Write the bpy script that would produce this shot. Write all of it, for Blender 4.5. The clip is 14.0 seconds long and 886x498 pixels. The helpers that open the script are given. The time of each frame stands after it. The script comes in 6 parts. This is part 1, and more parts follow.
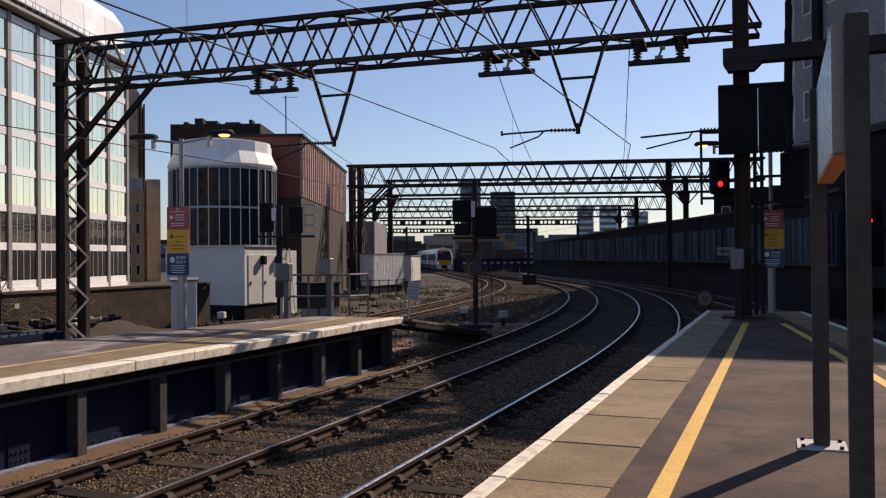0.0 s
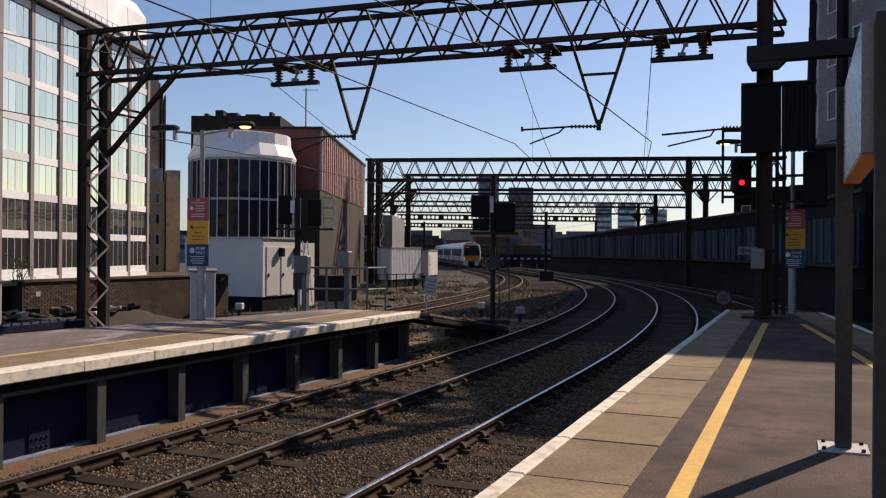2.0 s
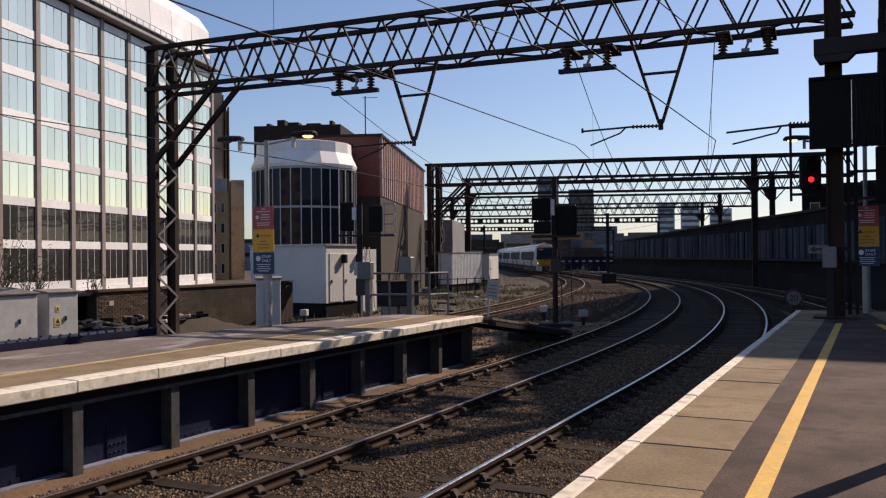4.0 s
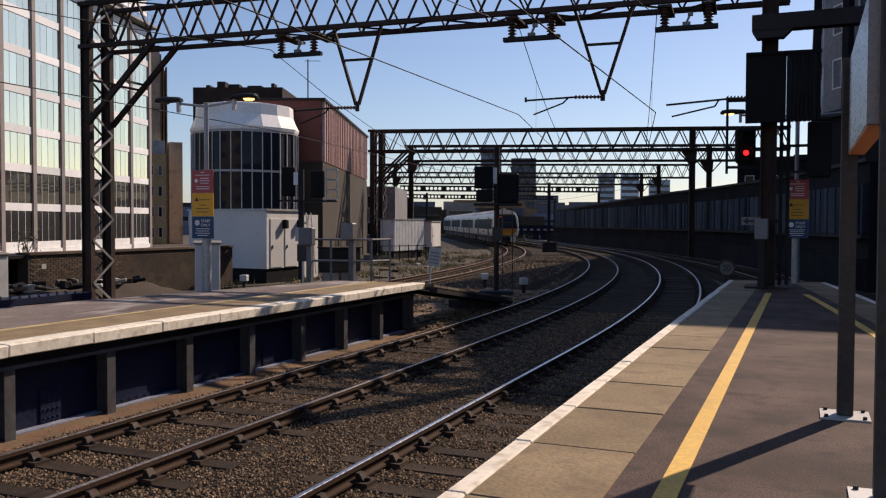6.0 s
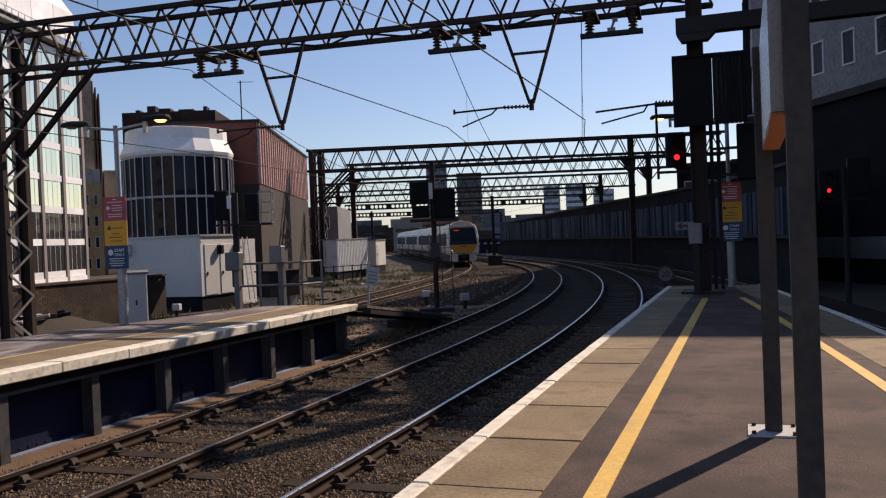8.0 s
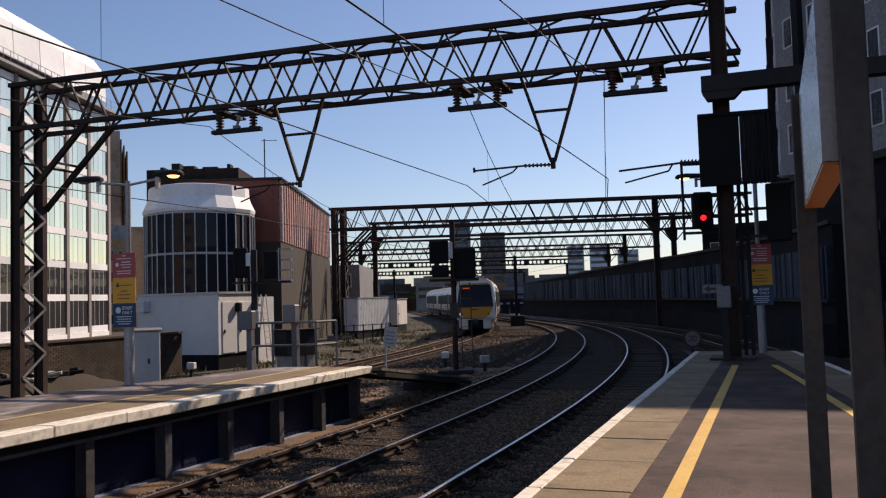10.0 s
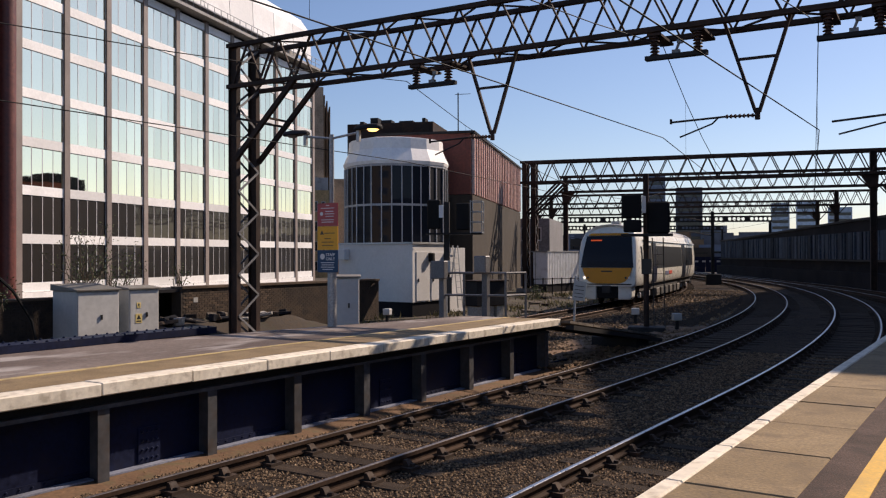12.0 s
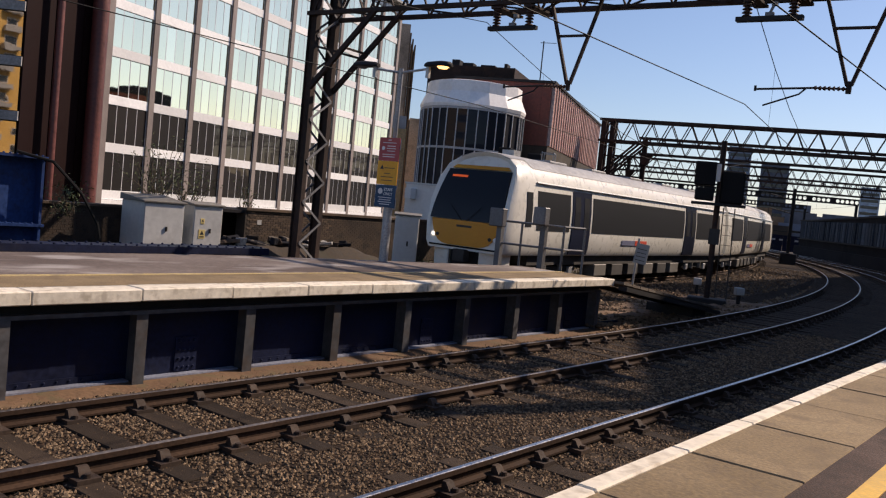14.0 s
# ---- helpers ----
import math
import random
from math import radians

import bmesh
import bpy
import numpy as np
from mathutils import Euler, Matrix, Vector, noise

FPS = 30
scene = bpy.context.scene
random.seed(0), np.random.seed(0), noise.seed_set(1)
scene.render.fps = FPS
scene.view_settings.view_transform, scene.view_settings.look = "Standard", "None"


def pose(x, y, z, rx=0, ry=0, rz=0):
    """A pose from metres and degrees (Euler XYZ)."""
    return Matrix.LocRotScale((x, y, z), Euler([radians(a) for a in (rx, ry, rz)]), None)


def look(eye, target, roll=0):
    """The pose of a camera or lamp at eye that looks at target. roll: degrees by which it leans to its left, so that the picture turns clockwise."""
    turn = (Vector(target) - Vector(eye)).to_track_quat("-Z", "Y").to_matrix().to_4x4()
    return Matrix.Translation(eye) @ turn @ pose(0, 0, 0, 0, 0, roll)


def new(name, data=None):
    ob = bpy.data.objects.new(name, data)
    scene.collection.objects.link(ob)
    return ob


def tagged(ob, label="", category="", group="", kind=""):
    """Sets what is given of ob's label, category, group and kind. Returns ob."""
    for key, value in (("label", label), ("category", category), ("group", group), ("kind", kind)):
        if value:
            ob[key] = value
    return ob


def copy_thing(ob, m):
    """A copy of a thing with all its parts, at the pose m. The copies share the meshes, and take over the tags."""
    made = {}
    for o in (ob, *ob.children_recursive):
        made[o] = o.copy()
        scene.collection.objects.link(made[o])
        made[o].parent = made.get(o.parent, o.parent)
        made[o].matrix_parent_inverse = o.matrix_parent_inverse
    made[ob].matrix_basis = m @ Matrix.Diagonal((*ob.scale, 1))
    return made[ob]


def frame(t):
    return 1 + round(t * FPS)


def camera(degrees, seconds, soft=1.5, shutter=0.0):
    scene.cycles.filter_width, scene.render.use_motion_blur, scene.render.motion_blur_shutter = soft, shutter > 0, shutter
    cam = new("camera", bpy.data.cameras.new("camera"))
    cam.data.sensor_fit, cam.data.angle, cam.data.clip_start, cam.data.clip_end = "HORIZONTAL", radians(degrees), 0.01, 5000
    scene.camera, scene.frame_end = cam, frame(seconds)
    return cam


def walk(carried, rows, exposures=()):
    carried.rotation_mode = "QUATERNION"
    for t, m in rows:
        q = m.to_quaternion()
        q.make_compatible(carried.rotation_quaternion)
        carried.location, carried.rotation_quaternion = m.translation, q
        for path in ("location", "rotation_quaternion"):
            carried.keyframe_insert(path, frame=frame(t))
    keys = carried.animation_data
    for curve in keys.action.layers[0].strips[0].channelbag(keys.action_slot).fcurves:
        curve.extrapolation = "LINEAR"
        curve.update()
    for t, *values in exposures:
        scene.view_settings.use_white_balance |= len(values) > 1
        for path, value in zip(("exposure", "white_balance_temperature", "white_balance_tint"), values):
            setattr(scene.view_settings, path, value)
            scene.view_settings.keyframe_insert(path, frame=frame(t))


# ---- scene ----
cam = camera(54.6, 14.0, soft=1.2)
PATH = [
    (0, (0.037, 0.064, 1.434), (-0.695, 1.925, 1.452), -0.5),
    (0.5, (0.04, 0.064, 1.404), (-0.738, 1.905, 1.332), 0.1),
    (1, (0.024, 0.071, 1.426), (-0.729, 1.924, 1.385), 0.6),
    (1.5, (0.01, 0.069, 1.424), (-0.764, 1.914, 1.424), 0.9),
    (2, (0.009, 0.064, 1.432), (-0.76, 1.91, 1.438), 0.4),
    (2.5, (0.005, 0.047, 1.433), (-0.78, 1.886, 1.443), -0.1),
    (3, (0.007, 0.048, 1.439), (-0.826, 1.866, 1.447), -0.3),
    (3.5, (0.005, 0.025, 1.443), (-0.871, 1.822, 1.459), -0.7),
    (3.7, (-0.006, 0.037, 1.439), (-0.9, 1.825, 1.458), -0.6),
    (5.8, (-0.044, -0.09, 1.433), (-0.94, 1.698, 1.394), -0.8),
    (6, (0.001, -0.005, 1.437), (-0.773, 1.838, 1.376), 0.2),
    (6.5, (0.12, 0.122, 1.446), (-0.553, 2.001, 1.332), -1.0),
    (7, (0.229, 0.32, 1.434), (-0.456, 2.199, 1.377), 1.6),
    (7.5, (0.195, 0.57, 1.452), (-0.518, 2.439, 1.432), -0.6),
    (8, (0.164, 0.703, 1.431), (-0.501, 2.589, 1.407), -2.3),
    (8.2, (0.148, 0.799, 1.435), (-0.496, 2.693, 1.442), -2.0),
    (10.3, (0.068, 1.326, 1.462), (-0.681, 3.177, 1.579), -1.8),
    (10.5, (0.059, 1.342, 1.453), (-0.753, 3.17, 1.486), -3.1),
    (11, (0.148, 1.375, 1.448), (-0.656, 3.206, 1.515), -0.2),
    (11.5, (0.216, 1.439, 1.477), (-0.739, 3.196, 1.477), 1.5),
    (12, (0.119, 1.208, 1.435), (-0.986, 2.875, 1.45), -0.2),
    (12.5, (0.056, 1.264, 1.408), (-1.237, 2.789, 1.414), -1.5),
    (13, (0.11, 1.313, 1.402), (-1.116, 2.89, 1.308), 0.8),
    (13.5, (0.145, 1.334, 1.389), (-1.055, 2.93, 1.29), 1.4),
    (14, (0.28, 1.514, 1.376), (-0.951, 3.086, 1.261), 5.7),
]
walk(cam, [(t, look(eye, target, roll)) for t, eye, target, roll in PATH], exposures=[(0, 0.04, 6500, 20), (8, 0.04, 6500, 20), (11.5, 0.06, 6500, 20), (12.5, 0.18, 6500, 20), (14, 0.1, 6500, 20)])

# ---- world, sun ----
SUN_EL, SUN_AZ = 40.0, 23.6          # degrees; azimuth from +y towards +x
world = bpy.data.worlds.new("sky")
scene.world = world
world.use_nodes = True
wn = world.node_tree.nodes
sky = wn.new("ShaderNodeTexSky")
sky.sky_type = "NISHITA"
sky.sun_disc = False
sky.sun_elevation, sky.sun_rotation = radians(SUN_EL), radians(SUN_AZ)
sky.air_density, sky.dust_density, sky.ozone_density = 1.0, 0.55, 3.6
world.node_tree.links.new(sky.outputs[0], wn["Background"].inputs[0])
wn["Background"].inputs[1].default_value = 0.104
sun = new("sun", bpy.data.lights.new("sun", "SUN"))
sun.data.energy, sun.data.angle, sun.data.color = 5.0, radians(0.5), (1.0, 0.85, 0.65)
e, a = radians(SUN_EL), radians(SUN_AZ)
sun.matrix_basis = look((40 * math.sin(a) * math.cos(e), 40 * math.cos(a) * math.cos(e), 40 * math.sin(e)), (0, 0, 0))


# ---- mesh helpers ----
WM = {}
MATS = {}


def box(bm, x0, x1, y0, y1, z0, z1, m=None):
    r = bmesh.ops.create_cube(bm, size=1.0, matrix=Matrix.Translation(((x0 + x1) / 2, (y0 + y1) / 2, (z0 + z1) / 2)) @ Matrix.Diagonal((x1 - x0, y1 - y0, z1 - z0, 1)))
    if m is not None:
        bmesh.ops.transform(bm, matrix=m, verts=r["verts"])
    return r["verts"]


def beam(bm, a, b, w, h=None):
    """A bar of section w x h from a to b."""
    a, b = Vector(a), Vector(b)
    d = b - a
    q = d.to_track_quat("Z", "Y" if abs(d.normalized().y) < 0.9 else "X").to_matrix().to_4x4()
    bmesh.ops.create_cube(bm, size=1.0, matrix=Matrix.Translation((a + b) / 2) @ q @ Matrix.Diagonal((w, h or w, d.length, 1)))


def rod(bm, a, b, r, n=8, r2=None):
    a, b = Vector(a), Vector(b)
    d = b - a
    q = d.to_track_quat("Z", "Y").to_matrix().to_4x4()
    bmesh.ops.create_cone(bm, cap_ends=True, segments=n, radius1=r, radius2=r if r2 is None else r2, depth=d.length, matrix=Matrix.Translation((a + b) / 2) @ q)


def loft(bm, rings, closed=True, caps=True):
    """Faces between rings of points."""
    vs = [[bm.verts.new(p) for p in ring] for ring in rings]
    n = len(vs[0])
    for r0, r1 in zip(vs, vs[1:]):
        for i in range(n if closed else n - 1):
            bm.faces.new((r0[i], r0[(i + 1) % n], r1[(i + 1) % n], r1[i]))
    if caps:
        bm.faces.new(list(reversed(vs[0])))
        bm.faces.new(vs[-1])
    return vs


def tube(bm, pts, r, n=5):
    """One continuous thin tube through the points."""
    rings = []
    for i, p in enumerate(pts):
        d = (Vector(pts[min(i + 1, len(pts) - 1)]) - Vector(pts[max(i - 1, 0)])).normalized()
        u = d.cross(Vector((0, 0, 1))).normalized()
        v = u.cross(d)
        rings.append([Vector(p) + (u * math.cos(6.2832 * k / n) + v * math.sin(6.2832 * k / n)) * r for k in range(n)])
    loft(bm, rings)


def i_column(bm, x, y, z0, z1, w, d, t):
    """An upright I-section: flanges w wide across y, set d apart along x."""
    a, b, c = d / 2, w / 2, t / 2
    out = [(-a, -b), (-a + t, -b), (-a + t, -c), (a - t, -c), (a - t, -b), (a, -b), (a, b), (a - t, b), (a - t, c), (-a + t, c), (-a + t, b), (-a, b)]
    prism(bm, [(x + p, y + q) for p, q in out], z0, z1)


def prism(bm, pts, z0, z1):
    """An upright prism over a plan outline."""
    loft(bm, [[(x, y, z0) for x, y in pts], [(x, y, z1) for x, y in pts]])


def thing(name, label="", category="", at=(0, 0, 0), rz=0.0, group="", kind=""):
    ob = new(name)
    ob.empty_display_size = 0.3
    ob.matrix_basis = pose(*at, 0, 0, rz)
    WM[ob] = ob.matrix_basis.copy()
    return tagged(ob, label, category, group, kind)


def part(name, bm, material, parent=None, label="", local=True, bevel=0.0, smooth=False, kind=""):
    """Links a bmesh as one mesh object under a thing or part; local: the points are in the thing's space, else in the world's."""
    if not local and parent is not None:
        bm.transform(WM[parent].inverted())
    if bevel:
        bmesh.ops.bevel(bm, geom=bm.edges[:], offset=bevel, segments=1, affect="EDGES", clamp_overlap=True)
    bmesh.ops.recalc_face_normals(bm, faces=bm.faces[:])
    me = bpy.data.meshes.new(name)
    bm.to_mesh(me)
    bm.free()
    if smooth:
        me.shade_smooth()
        me.set_sharp_from_angle(angle=radians(35))
    me.materials.append(MATS[material])
    ob = new(name, me)
    if parent is not None:
        ob.parent = parent
        WM[ob] = WM[parent]
    else:
        WM[ob] = Matrix()
    return tagged(ob, label, kind=kind)


def piece(name, me, parent, m):
    ob = new(name, me)
    ob.parent = parent
    ob.matrix_basis = m
    return ob


def mesh_of(name, material, build, bevel=0.0):
    bm = bmesh.new()
    build(bm)
    if bevel:
        bmesh.ops.bevel(bm, geom=bm.edges[:], offset=bevel, segments=1, affect="EDGES", clamp_overlap=True)
    bmesh.ops.recalc_face_normals(bm, faces=bm.faces[:])
    me = bpy.data.meshes.new(name)
    bm.to_mesh(me)
    bm.free()
    me.materials.append(MATS[material])
    return me


# ---- materials ----
def material(name, c1, c2, rough=0.8, metal=0.0, big=0.6, fine=30.0, bump=0.15, dirt=None, dirt_amount=0.45, spread=0.15, stretch=(1, 1, 1), fine_mix=0.35, spec=0.5):
    """Two tones over a large pattern, a fine grain, stains and a shade of its own for each piece."""
    m = bpy.data.materials.new(name)
    m.use_nodes = True
    n, l = m.node_tree.nodes, m.node_tree.links
    b = n["Principled BSDF"]
    tc = n.new("ShaderNodeTexCoord")
    mp = n.new("ShaderNodeMapping")
    mp.inputs["Scale"].default_value = stretch
    l.new(tc.outputs["Object"], mp.inputs[0])
    info = n.new("ShaderNodeObjectInfo")
    add = n.new("ShaderNodeVectorMath")
    add.operation = "ADD"
    mul = n.new("ShaderNodeMath")
    mul.operation = "MULTIPLY"
    mul.inputs[1].default_value = 37.0
    l.new(info.outputs["Random"], mul.inputs[0])
    l.new(mp.outputs[0], add.inputs[0])
    l.new(mul.outputs[0], add.inputs[1])

    def tex(scale, detail):
        t = n.new("ShaderNodeTexNoise")
        t.inputs["Scale"].default_value, t.inputs["Detail"].default_value = scale, detail
        l.new(add.outputs[0], t.inputs[0])
        return t

    def mix(f, x, y, kind="MIX"):
        k = n.new("ShaderNodeMix")
        k.data_type, k.blend_type = "RGBA", kind
        for sock, v in ((k.inputs[0], f), (k.inputs[6], x), (k.inputs[7], y)):
            if hasattr(v, "is_linked"):
                l.new(v, sock)
            else:
                sock.default_value = v if not isinstance(v, tuple) else (*v, 1)
        return k.outputs[2]

    def ramp(x, lo, hi, a=0.0, z=1.0):
        k = n.new("ShaderNodeMapRange")
        for i, v in ((1, lo), (2, hi), (3, a), (4, z)):
            k.inputs[i].default_value = v
        l.new(x, k.inputs[0])
        return k.outputs[0]

    large, grain = tex(big, 4.0), tex(fine, 5.0)
    col = mix(ramp(large.outputs["Fac"], 0.35, 0.65), c1, c2)
    g = ramp(grain.outputs["Fac"], 0.25, 0.75, 1 - fine_mix, 1 + fine_mix)
    col = mix(1.0, col, g, "MULTIPLY")
    if spread:
        col = mix(1.0, col, ramp(info.outputs["Random"], 0, 1, 1 - spread, 1 + spread), "MULTIPLY")
    if dirt:
        st = tex(big * 3.1, 8.0)
        col = mix(ramp(st.outputs["Fac"], 0.52, 0.68, 0, dirt_amount), col, dirt)
    l.new(col, b.inputs["Base Color"])
    l.new(ramp(grain.outputs["Fac"], 0.3, 0.7, max(0.02, rough - 0.1), min(1, rough + 0.1)), b.inputs["Roughness"])
    b.inputs["Metallic"].default_value = metal
    b.inputs["Specular IOR Level"].default_value = spec
    if bump:
        bp = n.new("ShaderNodeBump")
        bp.inputs["Strength"].default_value = bump
        bp.inputs["Distance"].default_value = 0.02
        l.new(grain.outputs["Fac"], bp.inputs["Height"])
        l.new(bp.outputs[0], b.inputs["Normal"])
    MATS[name] = m
    return m


def glowing(name, colour, strength):
    m = bpy.data.materials.new(name)
    m.use_nodes = True
    b = m.node_tree.nodes["Principled BSDF"]
    b.inputs["Base Color"].default_value = (*colour, 1)
    b.inputs["Emission Color"].default_value = (*colour, 1)
    b.inputs["Emission Strength"].default_value = strength
    MATS[name] = m


def mirror_glass(name, tint, rough=0.02, amount=0.85, body=(0.02, 0.025, 0.03), wave=0.02):
    """Coated facade glass: a dark room behind, a strong tinted reflection, slightly uneven panes."""
    m = bpy.data.materials.new(name)
    m.use_nodes = True
    n, l = m.node_tree.nodes, m.node_tree.links
    b = n["Principled BSDF"]
    b.inputs["Base Color"].default_value = (*body, 1)
    b.inputs["Roughness"].default_value = 0.6
    b.inputs["Specular IOR Level"].default_value = 0.2
    gl = n.new("ShaderNodeBsdfGlossy")
    gl.inputs["Roughness"].default_value = rough
    info = n.new("ShaderNodeObjectInfo")
    rmp = n.new("ShaderNodeMapRange")
    rmp.inputs[3].default_value, rmp.inputs[4].default_value = 0.82, 1.0
    l.new(info.outputs["Random"], rmp.inputs[0])
    k = n.new("ShaderNodeMix")
    k.data_type, k.blend_type = "RGBA", "MULTIPLY"
    k.inputs[0].default_value = 1.0
    k.inputs[6].default_value = (*tint, 1)
    l.new(rmp.outputs[0], k.inputs[7])
    l.new(k.outputs[2], gl.inputs["Color"])
    tc = n.new("ShaderNodeTexCoord")
    t = n.new("ShaderNodeTexNoise")
    t.inputs["Scale"].default_value = 0.7
    l.new(tc.outputs["Object"], t.inputs[0])
    bp = n.new("ShaderNodeBump")
    bp.inputs["Strength"].default_value = wave
    bp.inputs["Distance"].default_value = 0.1
    l.new(t.outputs["Fac"], bp.inputs["Height"])
    l.new(bp.outputs[0], gl.inputs["Normal"])
    mx = n.new("ShaderNodeMixShader")
    mx.inputs[0].default_value = amount
    l.new(b.outputs[0], mx.inputs[1])
    l.new(gl.outputs[0], mx.inputs[2])
    l.new(mx.outputs[0], n["Material Output"].inputs["Surface"])
    MATS[name] = m


material("asphalt", (0.044, 0.026, 0.019), (0.1, 0.063, 0.048), 0.85, spec=0.3, big=1.3, fine=70, bump=0.35, fine_mix=0.95, dirt=(0.03, 0.019, 0.015), dirt_amount=0.75, spread=0)
material("asphalt_grey", (0.085, 0.06, 0.05), (0.19, 0.155, 0.135), 0.85, big=0.7, fine=38, bump=0.4, fine_mix=0.5, dirt=(0.42, 0.39, 0.37), dirt_amount=0.7, spread=0, stretch=(1, 0.35, 1))
material("slab", (0.195, 0.14, 0.076), (0.265, 0.195, 0.11), 0.85, spec=0.3, big=1.2, fine=40, bump=0.2, dirt=(0.14, 0.1, 0.062), dirt_amount=0.6, spread=0.1)
material("white_edge", (0.7, 0.63, 0.5), (0.8, 0.73, 0.6), 0.75, big=2.5, fine=14, bump=0.2, dirt=(0.28, 0.22, 0.15), dirt_amount=0.5, fine_mix=0.12, spread=0.08)
material("yellow_line", (0.62, 0.37, 0.06), (0.68, 0.42, 0.08), 0.7, big=1.0, fine=40, bump=0.1, dirt=(0.42, 0.27, 0.08), dirt_amount=0.45, fine_mix=0.2)
material("line_pale", (0.45, 0.33, 0.13), (0.56, 0.43, 0.2), 0.7, big=2.0, fine=30, bump=0.1, dirt=(0.25, 0.2, 0.13), dirt_amount=0.7)
material("leg_steel", (0.048, 0.05, 0.056), (0.075, 0.076, 0.08), 0.65, metal=0.1, big=1.5, fine=12, dirt=(0.07, 0.045, 0.03), bump=0.08, spread=0.2)
material("ballast", (0.016, 0.0103, 0.0066), (0.03, 0.019, 0.0124), 0.95, spec=0.15, big=0.4, fine=22, bump=1.0, dirt=(0.036, 0.023, 0.014), fine_mix=0.7)
material("stone", (0.1, 0.064, 0.037), (0.2, 0.14, 0.085), 0.9, spec=0.2, big=9.0, fine=40, bump=0.3, spread=0.0)
material("earth", (0.034, 0.024, 0.015), (0.06, 0.043, 0.027), 0.95, big=0.2, fine=8, bump=0.8, dirt=(0.06, 0.075, 0.03), fine_mix=0.5)
material("sleeper_wood", (0.026, 0.018, 0.012), (0.046, 0.032, 0.022), 0.9, spec=0.2, big=1.0, fine=30, bump=0.4, stretch=(1, 6, 6), spread=0.3)
material("rail_side", (0.034, 0.02, 0.013), (0.055, 0.032, 0.02), 0.85, spec=0.2, big=1.0, fine=30)
material("rail_top", (0.44, 0.43, 0.43), (0.52, 0.51, 0.51), 0.33, metal=1.0, big=0.5, fine=20, bump=0.0, fine_mix=0.1)
material("dull_top", (0.2, 0.17, 0.15), (0.3, 0.26, 0.23), 0.42, metal=0.8, big=0.5, fine=20, bump=0.0)
material("rusty_top", (0.30, 0.2, 0.14), (0.42, 0.3, 0.22), 0.45, metal=0.7, big=0.5, fine=20, bump=0.0)
material("chair_iron", (0.035, 0.024, 0.018), (0.06, 0.038, 0.025), 0.8, metal=0.3, spread=0.3)
material("gantry_steel", (0.028, 0.02, 0.017), (0.052, 0.034, 0.028), 0.75, metal=0.0, big=0.8, fine=14, dirt=(0.08, 0.042, 0.026), bump=0.1, spec=0.2)
material("dark_steel", (0.02, 0.02, 0.021), (0.035, 0.033, 0.033), 0.7, bump=0.05, spec=0.2)
material("grey_steel", (0.15, 0.15, 0.155), (0.21, 0.21, 0.215), 0.55, metal=0.4, dirt=(0.09, 0.08, 0.075), bump=0.05)
material("galvanised", (0.34, 0.35, 0.36), (0.44, 0.45, 0.46), 0.5, metal=0.5, dirt=(0.2, 0.19, 0.18), bump=0.04)
material("black_box", (0.008, 0.008, 0.009), (0.014, 0.014, 0.015), 0.7, bump=0.03, spec=0.15)
# platform girder blue, darkened: the edge overhang's shade is put into the colour
material("blue_girder_shade", (0.005, 0.0085, 0.029), (0.008, 0.0135, 0.042), 0.55, spec=0.2, big=0.8, fine=16, dirt=(0.02, 0.02, 0.03), bump=0.08)
material("bridge_blue", (0.01, 0.03, 0.11), (0.016, 0.045, 0.15), 0.5, spec=0.3, big=0.8, fine=16, dirt=(0.02, 0.022, 0.035), dirt_amount=0.4, bump=0.08)
material("porcelain", (0.07, 0.04, 0.03), (0.09, 0.05, 0.04), 0.65, bump=0, spec=0.2)
material("white_hut", (0.6, 0.59, 0.57), (0.68, 0.67, 0.65), 0.7, fine_mix=0.06, big=0.4, fine=10, dirt=(0.5, 0.49, 0.47), dirt_amount=0.25, bump=0.05)
material("corrugated_white", (0.70, 0.72, 0.73), (0.78, 0.8, 0.81), 0.6, fine_mix=0.08, big=0.6, fine=10, dirt=(0.35, 0.33, 0.31), bump=0.04)
material("white_cladding", (0.76, 0.76, 0.75), (0.84, 0.84, 0.83), 0.55, big=0.15, fine=6, dirt=(0.55, 0.54, 0.52), dirt_amount=0.3, bump=0.02, fine_mix=0.08)
material("mullion", (0.2, 0.165, 0.15), (0.25, 0.21, 0.19), 0.6, bump=0.02)
material("frame_white", (0.6, 0.6, 0.62), (0.7, 0.7, 0.72), 0.5, bump=0.02)
material("maroon", (0.014, 0.005, 0.005), (0.017, 0.0065, 0.006), 0.6, spec=0.1, big=0.3, fine=5, bump=0.0, fine_mix=0.1)
material("maroon_pipe", (0.085, 0.024, 0.02), (0.12, 0.036, 0.028), 0.5, big=0.3, fine=5, bump=0.02)
# same red cladding made paler: sunlight on the long face put into the colour
material("lit_cladding", (0.32, 0.16, 0.135), (0.4, 0.2, 0.17), 0.65, big=0.3, fine=8, dirt=(0.25, 0.09, 0.07), bump=0.05, spread=0.1)
material("tan_brick", (0.62, 0.45, 0.22), (0.7, 0.52, 0.28), 0.85, big=0.4, fine=6, bump=0.1)
# same cladding made darker: shade on the end face put into the colour
material("shaded_cladding", (0.13, 0.034, 0.024), (0.18, 0.05, 0.035), 0.65, big=0.3, fine=8, dirt=(0.15, 0.05, 0.04), bump=0.05)
material("brown_brick", (0.20, 0.125, 0.07), (0.28, 0.18, 0.10), 0.9, big=0.4, fine=14, bump=0.25, dirt=(0.14, 0.09, 0.06))
